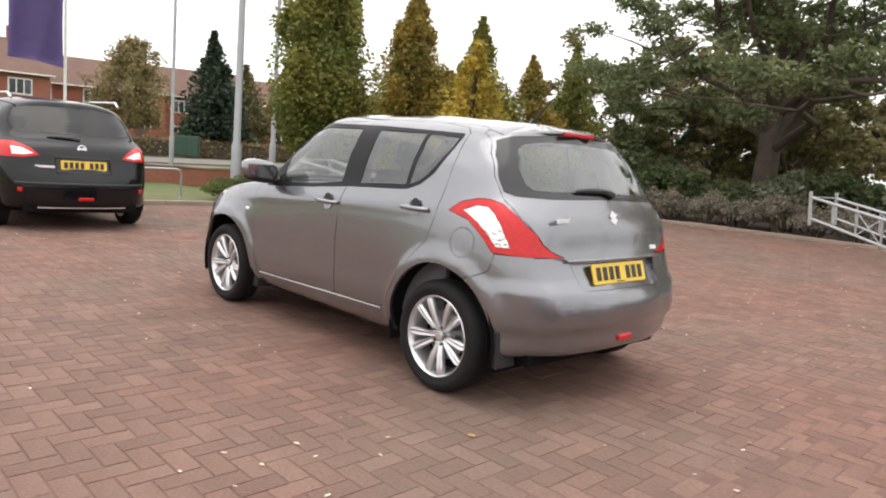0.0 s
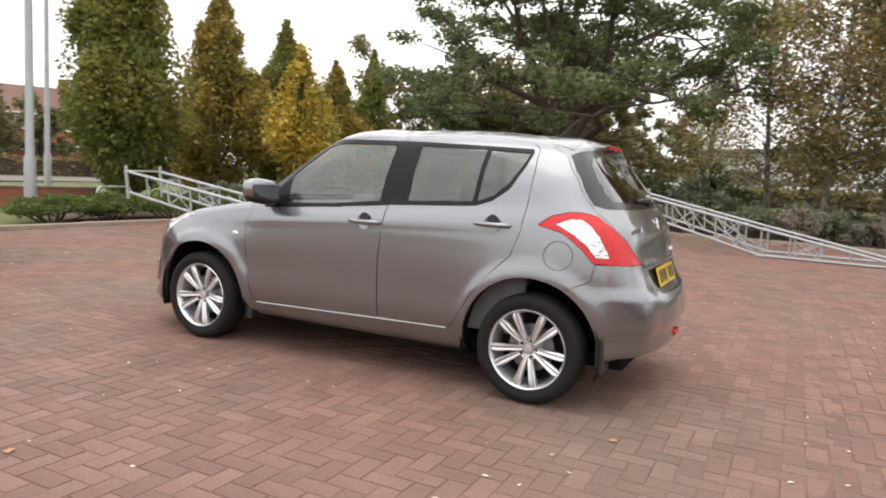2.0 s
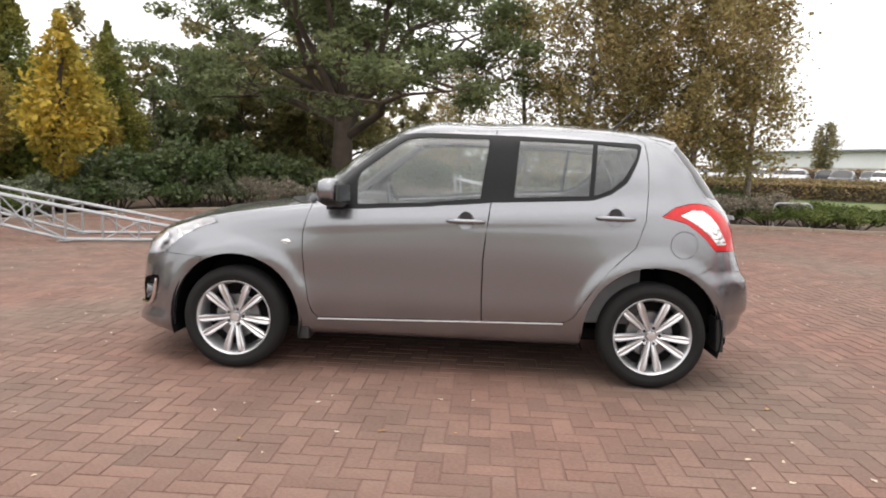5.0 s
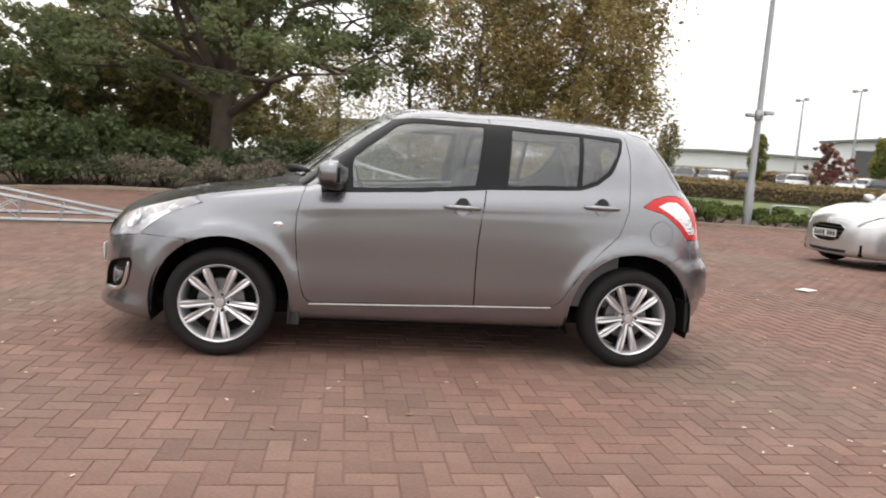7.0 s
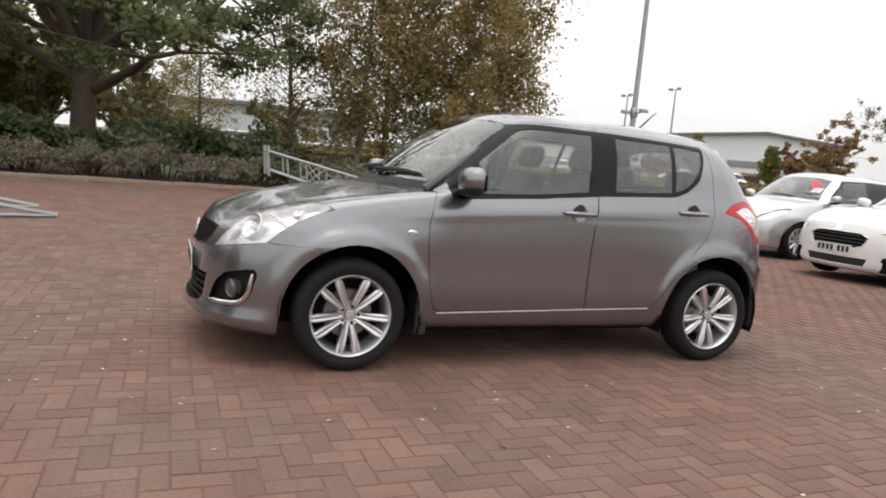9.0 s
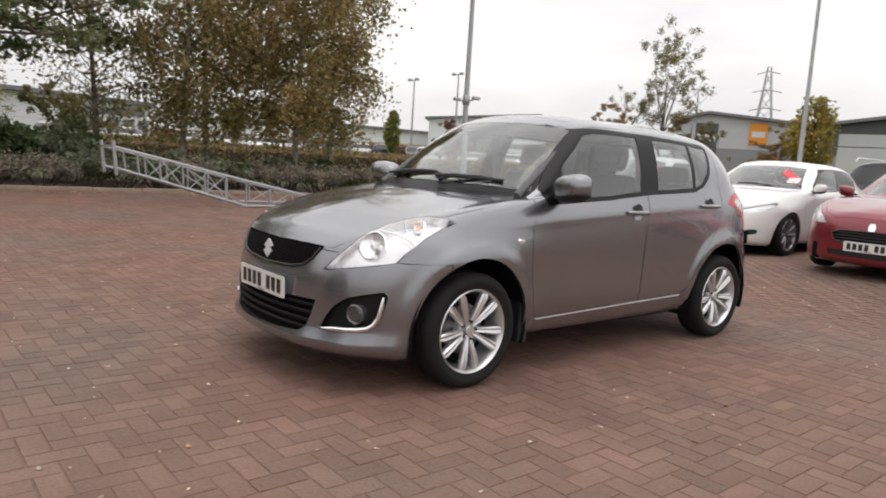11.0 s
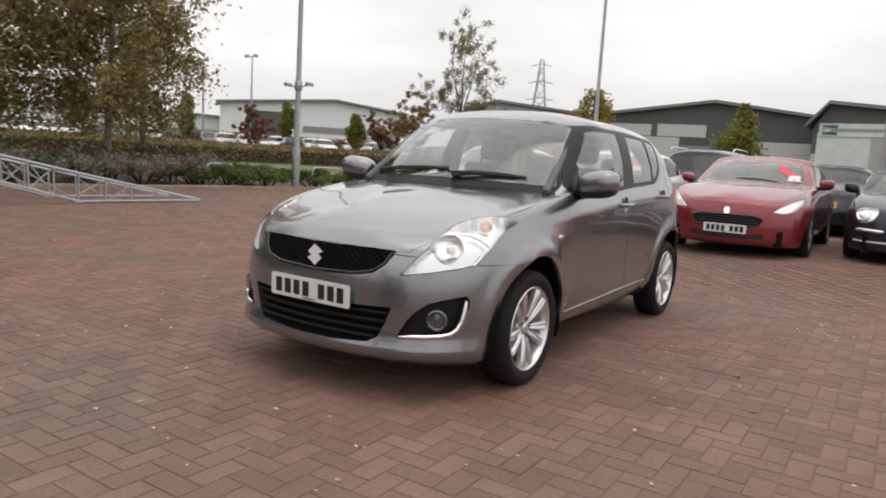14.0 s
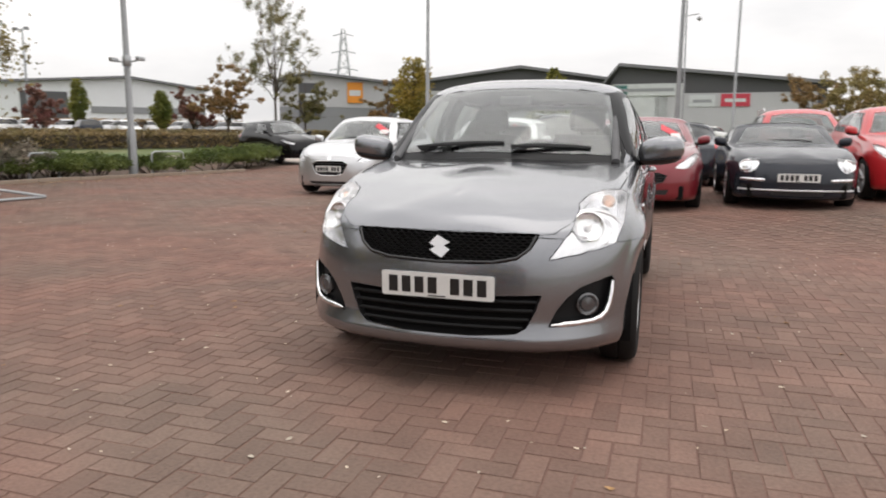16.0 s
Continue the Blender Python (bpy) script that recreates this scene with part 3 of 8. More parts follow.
def wiper(parent, points, name="wiper"):
    """An arm and blade that lie on the glass."""
    a, b, c = (Vector(p) for p in points)
    w = part(name, tube([a, a.lerp(b, 0.5) + Vector((0, 0, 0.012)), b], [0.012, 0.009, 0.006], 6), BLACK_PLASTIC, parent)
    d = (c - b)
    part("wiper_blade", tube([b - d, b - d * 0.4 + Vector((0, 0, 0.006)), b + d * 0.4 + Vector((0, 0, 0.006)), c], [0.007, 0.014, 0.014, 0.007], 6), BLACK_PLASTIC, w)
    part("wiper_pivot", lathe([(0.001, 0.02), (0.014, 0.018), (0.018, 0.0)], 12, "Z"), BLACK_PLASTIC, w).location = a
    return w


# ---------------- the grey hatchback ----------------
def grey_hatchback():
    car = tagged(thing("hatchback_car"), "grey metallic five-door hatchback parked on brick paving", "car")
    bm = skin(loft(hatchback_sections(), 0.028))
    # flared arches, creased bumpers and a stepped shoulder
    for v in bm.verts:
        s = 1 if v.co.y > 0 else -1
        if abs(v.co.y) > 0.6:
            for cx, cz in ((1.207, 0.312), (-1.207, 0.318)):
                r = math.hypot(v.co.x - cx, v.co.z - cz)
                if 0.3 < r < 0.48:
                    v.co.y += s * 0.014 * min(1, max(0, (0.465 - r) / 0.03))
        if v.co.x > 1.3 and v.co.z < 0.36:
            v.co.x += 0.042 * max(0, 1 - abs(v.co.z - 0.262) / 0.05) * min(1, (v.co.x - 1.3) / 0.3)
        if v.co.x > 1.3 and v.co.z < 0.33:
            v.co.z -= 0.28 * (0.33 - v.co.z) * min(1, (v.co.x - 1.3) / 0.35)
        if v.co.x < -1.45 and v.co.z < 0.445:
            v.co.x += 0.022 * min(1, (0.445 - v.co.z) / 0.03)
        # a ledge across the rear bumper and a shoulder line along the doors
        if v.co.x < -1.45 and v.co.z < 0.67:
            v.co.x -= 0.02 * min(1, (0.67 - v.co.z) / 0.025) * min(1, (-1.45 - v.co.x) / 0.12)
        if abs(v.co.y) > 0.6 and abs(v.co.x) < 1.3:
            d = (along(v.co.x, (-1.3, 0.985), (-0.2, 0.935), (0.8, 0.865), (1.3, 0.83)) - v.co.z) / 0.36
            if 0 < d < 1:
                v.co.y -= s * 0.0075 * (1 - d) * min(1, d / 0.09) * min(1, (1.3 - abs(v.co.x)) / 0.3)
    bm.normal_update()
    tree = BVHTree.FromBMesh(bm)
    uncut = bm.copy()
    L = bm.faces.layers.int.new("panel")
    for f in bm.faces:
        f[L] = 1

    def front_x(y, z):
        return tree.ray_cast(Vector((3, y, z)), Vector((-1, 0, 0)))[0].x

    def rear_x(y, z):
        return tree.ray_cast(Vector((-3, y, z)), Vector((1, 0, 0)))[0].x

    def top_z(x, y):
        return tree.ray_cast(Vector((x, y, 3)), Vector((0, 0, -1)))[0].z

    def side_y(x, z):
        return tree.ray_cast(Vector((x, 3, z)), Vector((0, -1, 0)))[0].y

    # bumper, bonnet and hatch first, then what sits in them
    for s in (1, -1):
        on = (lambda c, s=s: c.y * s > 0)
        carve(bm, L, "side", [(1.40, 0.05), (1.40, 0.664), (1.48, 0.664), (1.62, 0.667), (2.1, 0.73), (2.1, 0.05)], on, 2)
        carve(bm, L, "side", [(-1.38, 0.05), (-1.38, 0.655), (-1.443, 0.672), (-1.53, 0.715), (-1.55, 0.806), (-1.95, 0.80), (-1.95, 0.05)], on, 3)
    bonnet = [(1.935, 0.0), (1.925, 0.2), (1.885, 0.42), (1.855, 0.49), (1.80, 0.54), (1.755, 0.566), (1.63, 0.585), (1.51, 0.615), (1.43, 0.675), (1.365, 0.728), (1.17, 0.745), (1.03, 0.735), (0.985, 0.69), (1.0, 0.58), (1.045, 0.3), (1.06, 0.0)]
    carve(bm, L, "top", bonnet + [(a, -b) for a, b in bonnet[::-1][1:-1]], lambda c: c.z > 0.70, 4)
    for s in (1, -1):
        on = (lambda c, s=s: c.y * s > 0)
        # cowl and black windscreen pillars
        carve(bm, L, "side", [(1.09, 0.995), (0.62, 0.99), (0.29, 1.395), (0.312, 1.44), (1.09, 1.075)], lambda c, s=s: c.y * s > 0 and c.z > 0.985, 5, (1,))
        carve(bm, L, "side", [(0.765, 1.0), (0.785, 0.93), (0.81, 0.83), (0.812, 0.73), (0.80, 0.59), (0.772, 0.42), (0.75, 0.355), (0.715, 0.325), (-0.24, 0.345), (-0.235, 0.5), (-0.235, 0.71), (-0.25, 0.88), (-0.27, 1.04),
                              (-0.29, 1.452), (0.17, 1.432), (0.31, 1.40), (0.52, 1.225), (0.70, 1.045)], on, 11 if s > 0 else 21)
        carve(bm, L, "side", [(-0.24, 0.345), (-0.71, 0.36), (-0.76, 0.39), (-0.82, 0.49), (-0.88, 0.585), (-0.95, 0.675), (-1.09, 0.81), (-1.138, 0.95), (-1.152, 1.08), (-1.16, 1.265), (-1.15, 1.40), (-1.10, 1.435),
                              (-0.88, 1.458), (-0.55, 1.462), (-0.29, 1.452), (-0.27, 1.04), (-0.25, 0.88), (-0.235, 0.71), (-0.235, 0.5)], on, 12 if s > 0 else 22)
        # black window surround, then the three panes
        carve(bm, L, "side", [(0.675, 0.962), (0.695, 1.047), (0.526, 1.228), (0.314, 1.411), (0.16, 1.425), (-0.42, 1.42), (-1.115, 1.397), (-1.125, 1.38), (-1.10, 1.295), (-1.036, 1.173), (-0.946, 1.104), (-0.85, 1.068), (-0.3, 1.038), (0.1, 1.0)],
              lambda c, s=s: c.y * s > 0.5, 13 if s > 0 else 23)
        carve(bm, L, "side", [(0.50, 1.0), (0.51, 1.12), (0.50, 1.18), (0.25, 1.378), (0.16, 1.395), (-0.25, 1.398), (-0.205, 1.056), (0.1, 1.023)], lambda c, s=s: c.y * s > 0.5, 14 if s > 0 else 24)
        carve(bm, L, "side", [(-0.40, 1.068), (-0.425, 1.395), (-0.845, 1.388), (-0.82, 1.092)], lambda c, s=s: c.y * s > 0.5, 15 if s > 0 else 25)
        carve(bm, L, "side", [(-0.85, 1.094), (-0.875, 1.387), (-1.105, 1.372), (-1.078, 1.295), (-1.019, 1.197), (-0.945, 1.131)], lambda c, s=s: c.y * s > 0.5, 16 if s > 0 else 26)
        carve(bm, L, "side", [(-1.225, 0.99), (-1.30, 1.044), (-1.394, 1.068), (-1.46, 1.069), (-1.525, 1.052), (-1.608, 0.994), (-1.677, 0.917), (-1.732, 0.797), (-1.685, 0.801), (-1.538, 0.808), (-1.478, 0.874), (-1.42, 0.92), (-1.366, 0.956)],
              on, 17 if s > 0 else 27)
        carve(bm, L, "side", [(-1.33, 1.0), (-1.40, 1.032), (-1.46, 1.03), (-1.505, 1.004), (-1.555, 0.948), (-1.59, 0.887), (-1.612, 0.84), (-1.552, 0.838), (-1.505, 0.89), (-1.435, 0.945), (-1.38, 0.977)], on, 18 if s > 0 else 28)
        lamp = [(-1.43, 0.610), (-1.327, 0.688), (-1.189, 0.779), (-1.058, 0.834), (-0.912, 0.868), (-0.754, 0.889), (-0.631, 0.884), (-0.558, 0.861), (-0.659, 0.832), (-0.761, 0.782), (-0.862, 0.714), (-0.925, 0.668), (-1.115, 0.646)]
        carve(bm, L, "corner" if s > 0 else "corner_r", lamp, lambda c, s=s: c.y * s > 0.3 and c.x > 1.2, 19 if s > 0 else 29)
        fog = [(-1.436, 0.318), (-1.39, 0.39), (-1.33, 0.445), (-1.25, 0.485), (-1.151, 0.507), (-0.988, 0.525), (-0.965, 0.505), (-0.99, 0.42), (-1.02, 0.372), (-1.095, 0.338), (-1.262, 0.322)]
        carve(bm, L, "corner" if s > 0 else "corner_r", fog, lambda c, s=s: c.y * s > 0.3 and c.x > 1.2, 20 if s > 0 else 30)
        for cx, cz, r in ((1.207, 0.312, 0.378), (-1.207, 0.318, 0.386)):
            carve(bm, L, "side", circle(cx, cz, r, 40), lambda c, s=s: c.y * s > 0.35, 99)
            carve(bm, L, "side", [(cx - r, cz), (cx - r - 0.012, 0.1), (cx + r + 0.012, 0.1), (cx + r, cz)], lambda c, s=s: c.y * s > 0.35, 99)
    windscreen = [(0.69, 1.033), (0.645, 1.14), (0.572, 1.395), (0.505, 1.423), (0.25, 1.44), (0.0, 1.446)]
    carve(bm, L, "front", windscreen + mirror_y(windscreen[:-1])[::-1] + [(-0.4, 1.045), (0.0, 1.05), (0.4, 1.045)], lambda c: c.x > 0.2, 6)
    hatch = [(0.71, 1.066), (0.69, 0.997), (0.632, 0.917), (0.55, 0.80), (0.505, 0.787), (0.3, 0.782)]
    upper = [(-0.706, 1.10), (-0.695, 1.19), (-0.653, 1.304), (-0.603, 1.378), (-0.585, 1.41), (-0.56, 1.60), (0.56, 1.60), (0.585, 1.41), (0.603, 1.378), (0.653, 1.304), (0.695, 1.19), (0.706, 1.10)]
    carve(bm, L, "front", hatch + mirror_y(hatch)[::-1] + upper, lambda c: c.x < -1.23, 7, (1, 3))
    pane = [(0.45, 1.09), (0.655, 1.094), (0.694, 1.112), (0.684, 1.19), (0.642, 1.30), (0.592, 1.372), (0.515, 1.40), (0.3, 1.42), (0.0, 1.425)]
    carve(bm, L, "front", pane + mirror_y(pane[:-1])[::-1] + [(0.0, 1.097)], lambda c: c.x < -1.23, 8)
    clear = [(0.40, 1.125), (0.55, 1.13), (0.585, 1.16), (0.575, 1.24), (0.53, 1.33), (0.47, 1.362), (0.3, 1.385), (0.0, 1.39)]
    carve(bm, L, "front", clear + mirror_y(clear[:-1])[::-1] + [(0.0, 1.128)], lambda c: c.x < -1.23, 9)
    niche = [(0.415, 0.772), (0.375, 0.65), (0.355, 0.636)]
    carve(bm, L, "front", niche + mirror_y(niche)[::-1], lambda c: c.x < -1.5, 34, (3,))
    grille = [(0.428, 0.716), (0.40, 0.655), (0.345, 0.610), (0.24, 0.590), (0.0, 0.584)]
    carve(bm, L, "front", grille + mirror_y(grille[:-1])[::-1] + [(-0.2, 0.719), (0.0, 0.7185), (0.2, 0.719)], lambda c: c.x > 1.6, 31)
    intake = [(0.45, 0.456), (0.42, 0.37), (0.392, 0.312), (0.35, 0.288), (0.15, 0.276), (0.0, 0.275)]
    carve(bm, L, "front", intake + mirror_y(intake[:-1])[::-1] + [(-0.24, 0.448), (0.24, 0.448)], lambda c: c.x > 1.6, 32)
    carve(bm, L, "side", circle(-1.357, 0.836, 0.077, 26), lambda c: c.y > 0.5, 33)
    carve(bm, L, "top", [(0.24, 0.0), (0.23, 0.45), (0.10, 0.535), (-0.25, 0.56), (-0.9, 0.545), (-1.23, 0.52), (-1.23, -0.52), (-0.9, -0.545), (-0.25, -0.56), (0.10, -0.535), (0.23, -0.45)], lambda c: c.z > 1.35, 10, (1,))

    lay_normals(bm, uncut)
    # painted panels
    body = part("body", panel(bm, L, 1, 0.0012), PAINT, car, "grey metallic side panels and pillars")
    part("front_bumper", panel(bm, L, 2), PAINT, car)
    part("rear_bumper", panel(bm, L, 3), PAINT, car)
    part("bonnet", panel(bm, L, 4), PAINT, car)
    part("roof", panel(bm, L, 10, 0.004), PAINT, car)
    tail = part("tailgate", panel(bm, L, 7), PAINT, car)
    part("windscreen_pillar", panel(bm, L, 5), PILLAR_BLACK, car, "gloss black windscreen pillars and cowl")
    part("windscreen", panel(bm, L, 6, 0.003, 0, 0.004), CAR_GLASS, car, "clear tinted windscreen").visible_shadow = False
    part("rear_window_border", panel(bm, L, 8, 0.0), BLACK_TRIM, tail)
    part("rear_window", panel(bm, L, 9, 0.0, 0, 0.004), CAR_GLASS, tail, "tinted rear window").visible_shadow = False
    for s, k in ((1, 10), (-1, 20)):
        front = part("front_door", panel(bm, L, k + 1), PAINT, car)
        rear = part("rear_door", panel(bm, L, k + 2), PAINT, car)
        part("window_frame", panel(bm, L, k + 3, 0.001, 0.01), PILLAR_BLACK, car, "satin black window surround")
        for n, owner, label in ((4, front, ""), (5, rear, ""), (6, rear, "")):
            part("side_window" if n < 6 else "quarter_window", panel(bm, L, k + n, 0.0, 0, 0.004, 0.003), CAR_GLASS, owner, "tinted side window").visible_shadow = False
        lamp = part("tail_lamp", panel(bm, L, k + 7, 0.003, 0.03), LAMP_RED, car, "red tail lamp")
        part("clear_section", panel(bm, L, k + 8, 0.001, 0.004), LAMP_CLEAR, lamp, "silvery clear lamp section")
        # head lamp: bowl, reflector, bulb and a clear cover
        head = part("head_lamp", panel(bm, L, k + 9, 0.004, 0.0, 0.0, 0.048), LAMP_BOWL, car, "clear head lamp with bright reflector")
        part("lamp_cover", panel(bm, L, k + 9, 0.003, 0, 0.004), LENS, head, "clear lamp cover").visible_shadow = False
        edge = panel(bm, L, k + 9, 0.0015, 0.047, 0.0, 0.001)
        bmesh.ops.delete(edge, geom=[f for f in edge.faces if not f[edge.faces.layers.int["lip"]]], context="FACES")
        part("lamp_rim", edge, LAMP_BOWL, head, "bright lamp rim")
        for x, y, z, r, m in ((1.715, 0.615, 0.735, 0.074, LAMP_CLEAR), (1.5, 0.685, 0.845, 0.04, AMBER)):
            p, n, _, _ = tree.find_nearest(Vector((x, y * s, z)))
            n = n if n.x > 0 else -n
            turn = (n + Vector((0.7, 0.1 * s, 0))).normalized().to_track_quat("Z", "Y").to_matrix().to_4x4()
            dish = part("reflector_dish", lathe([(r, 0.012), (r - 0.005, 0.014), (r * 0.85, 0.004), (r * 0.5, -0.01), (0.012, -0.014)], 28, "Z"), CHROME, head)
            dish.matrix_basis = Matrix.Translation(p - n * 0.034) @ turn
            bulb = part("bulb", lathe([(0.001, 0.012), (0.014, 0.006), (0.018, -0.004), (0.014, -0.014)], 14, "Z"), m, head)
            bulb.matrix_basis = dish.matrix_basis.copy()
        divider = [(x, y, z) for x, y, z in ((1.655, 0.55, 0.80), (1.635, 0.60, 0.80), (1.61, 0.655, 0.795), (1.58, 0.71, 0.775), (1.555, 0.75, 0.74))]
        ridge = []
        for x, y, z in divider:
            p, n, _, _ = tree.find_nearest(Vector((x, y * s, z)))
            ridge.append(p - (n if n.x > 0 else -n) * 0.022)
        part("lamp_divider", tube(ridge, [0.004, 0.007, 0.008, 0.007, 0.004], 8), CHROME, head, "bright bar between the lamp bowls")
        # fog recess with lamp and bright blade
        recess = part("fog_lamp_recess", panel(bm, L, k + 10, 0.0, 0.0, 0.0, 0.03), GRILLE_BLACK, car, "black fog lamp recess")
        fx, fy, fz = 1.815, 0.635 * s, 0.412
        fl = part("fog_lamp", lathe([(0.001, 0.016), (0.03, 0.012), (0.034, 0.006), (0.042, 0.012), (0.05, 0.008), (0.05, -0.03)], 24, "Z"), FOG_GLASS, recess, "round dark fog lamp")
        fl.matrix_basis = Matrix.Translation((fx, fy, fz)) @ Vector((0.9, 0.42 * s, 0)).to_track_quat("Z", "Y").to_matrix().to_4x4()
        pts = []
        for a, z in ((-1.425, 0.326), (-1.35, 0.33), (-1.26, 0.333), (-1.16, 0.338), (-1.09, 0.348), (-1.045, 0.37), (-1.015, 0.41), (-1.0, 0.46), (-0.99, 0.505)):
            o = Vector((3.0, (3.0 + a) * s, z))
            hit = tree.ray_cast(o - Vector((0, 0, 0)), Vector((-1, -s, 0)).normalized())[0]
            pts.append(hit + Vector((0.004, 0.004 * s, 0)) if hit else None)
        pts = [p for p in pts if p]
        part("bright_blade", tube(pts, [0.004] + [0.0135] * (len(pts) - 2) + [0.007], 8), CHROME, recess, "bright curved trim blade")
        # door handles with dark cup
        for x0, z0, owner in ((-0.13, 0.925, front), (-0.97, 0.972, rear)):
            y0 = side_y(x0, z0)
            cup = part("handle_cup", lathe([(0.001, 0.0), (0.045, 0.0), (0.05, 0.003)], 24), PAINT, owner)
            cup.location = (x0, s * (y0 + 0.001), z0)
            if s < 0:
                cup.rotation_euler = (0, 0, math.pi)
            notch = part("handle_recess", lathe([(0.001, 0.004), (0.032, 0.004), (0.036, 0.0)], 20), BLACK_PLASTIC, owner)
            notch.location = (x0, s * (y0 - 0.001), z0 + 0.02)
            if s < 0:
                notch.rotation_euler = (0, 0, math.pi)
            bar = [(x0 + dx, s * (side_y(x0 + dx, z0) + out), z0) for dx, out in ((0.105, 0.002), (0.09, 0.022), (0.03, 0.034), (-0.03, 0.034), (-0.09, 0.022), (-0.105, 0.002))]
            part("door_handle", tube(bar, [0.010, 0.014, 0.015, 0.015, 0.014, 0.010], 10), PAINT, owner, "painted bar door handle")
        door_mirror(car, 0.60, 0.9 * s, 1.065, s, PAINT).scale = (1.12, 1.36, 1.12)
        # repeater, sill strip, mud flaps, arch liners
        rep = part("side_repeater", lathe([(0.001, 0.01), (0.014, 0.008), (0.02, 0.0)], 18), LAMP_CLEAR, car, "clear side repeater lamp")
        rep.location = (0.905, s * side_y(0.905, 0.768), 0.768)
        rep.scale = (1.5, 1 * s, 0.75)
        strip = [(x, s * (side_y(x, z) + 0.004), z) for x, z in [(0.72 - 1.43 * k / 12, 0.318 + 0.036 * k / 12) for k in range(13)]]
        part("sill_strip", tube(strip, 0.0036, 6), BRIGHT_STRIP, car, "thin bright sill strip")
        for x, z0, w in ((0.805, 0.19, 0.035), (-1.605, 0.225, 0.02)):
            flap = box((x - w, 0.64, z0), (x + w, 0.79, 0.42), 0.008)
            for v in flap.verts:
                v.co.x += -0.02 * (v.co.z - 0.3) * (1 if x > 0 else -3)
                v.co.y *= s
            bmesh.ops.recalc_face_normals(flap, faces=flap.faces[:])
            part("mud_flap", flap, BLACK_PLASTIC, car, "black mud flap")
        for cx, cz, r in ((1.207, 0.312, 0.392), (-1.207, 0.318, 0.4)):
            liner = bmesh.new()
            ring = [(cx + r * math.cos(a), cz + r * math.sin(a)) for a in [math.pi * (-0.1 + 1.2 * j / 24) for j in range(25)]]
            a0 = [liner.verts.new((px, s * 0.815, pz)) for px, pz in ring]
            a1 = [liner.verts.new((px, s * 0.42, pz)) for px, pz in ring]
            for j in range(24):
                liner.faces.new((a0[j], a0[j + 1], a1[j + 1], a1[j]))
            liner.faces.new(a1)
            part("wheel_arch_liner", liner, DARK_VOID, car)
            wheel(car, cx + (0.008 if cx > 0 else -0.008), s * 0.742, sign=s)
    # grilles
    for number, deep, m in ((31, 0.03, DARK_VOID), (32, 0.04, BLACK_PLASTIC), (34, 0.026, PAINT), (20, 0.03, GRILLE_BLACK), (30, 0.03, GRILLE_BLACK)):
        edge = panel(bm, L, number, 0.0, deep)
        bmesh.ops.delete(edge, geom=[f for f in edge.faces if not f[edge.faces.layers.int["lip"]]], context="FACES")
        part("opening_wall", edge, m, car)
    part("plate_niche", panel(bm, L, 34, 0.0, 0.0, 0.0, 0.024), PAINT, car)
    g = part("upper_grille", panel(bm, L, 31, 0.0, 0.0, 0.0, 0.03), DARK_VOID, car, "black honeycomb upper grille")
    part("grille_frame", tube([(front_x(y, z) + 0.002, y, z) for y, z in [(0.415, 0.71), (0.39, 0.655), (0.34, 0.616), (0.24, 0.597), (0.0, 0.590), (-0.24, 0.597), (-0.34, 0.616), (-0.39, 0.655), (-0.415, 0.71)]], 0.008, 8), BLACK_TRIM, g)
    outline = grille + mirror_y(grille[:-1])[::-1] + [(-0.2, 0.719), (0.0, 0.7185), (0.2, 0.719)]
    comb = bmesh.new()
    cw, ch = 0.036, 0.0155
    for j in range(12):
        for i in range(-14, 15):
            cy, cz = (i + 0.5 * (j % 2)) * cw, 0.588 + j * ch * 0.78
            ring = [(cy + cw * 0.5 * a, cz + ch * 0.52 * b) for a, b in ((-1, 0.45), (0, 1.0), (1, 0.45), (1, -0.45))]
            for (y0, z0), (y1, z1) in zip(ring, ring[1:]):
                if not (inside((y0, z0), outline) and inside((y1, z1), outline)):
                    continue
                p, q = Vector((front_x(y0, z0) - 0.004, y0, z0)), Vector((front_x(y1, z1) - 0.004, y1, z1))
                up = Vector((0, -(q.z - p.z), q.y - p.y)).normalized() * 0.0019
                vs = [comb.verts.new(c) for c in (p + up, q + up, q - up, p - up)]
                wv = [comb.verts.new(c.co - Vector((0.018, 0, 0))) for c in vs]
                comb.faces.new(vs)
                comb.faces.new((vs[0], wv[0], wv[1], vs[1]))
                comb.faces.new((vs[2], wv[2], wv[3], vs[3]))
    tagged(part("honeycomb", comb, GRILLE_BLACK, g, "black honeycomb mesh"), kind="stuff")
    low = part("lower_grille", panel(bm, L, 32, 0.0, 0.0, 0.0, 0.04), DARK_VOID, car, "black slatted lower intake")
    for z, w in ((0.425, 0.43), (0.385, 0.415), (0.345, 0.398), (0.308, 0.372)):
        row = [(front_x(w * k / 8, z) - 0.012, w * k / 8, z) for k in range(-8, 9)]
        part("grille_slat", tube(row, 0.0085, 8), GRILLE_BLACK, low)
    # badge, plates
    sgn = prism([(-0.045, -0.018), (0.012, -0.05), (0.047, -0.012), (0.02, 0.004), (0.047, 0.02), (-0.012, 0.05), (-0.047, 0.012), (-0.02, -0.003)], 0.006, Matrix())
    badge = part("badge", sgn, BADGE, car, "plain bright badge shape")
    badge.matrix_basis = Matrix.Translation((front_x(0, 0.655) + 0.004, 0, 0.655)) @ pose(0, 0, 0, 90 - 12, 0, 90)
    number_plate(car, front_x(0, 0.485) + 0.006, 0, 0.485, -2, 0, False)
    number_plate(car, rear_x(0, 0.705) + 0.014, 0.0, 0.706, 18, 180, True)
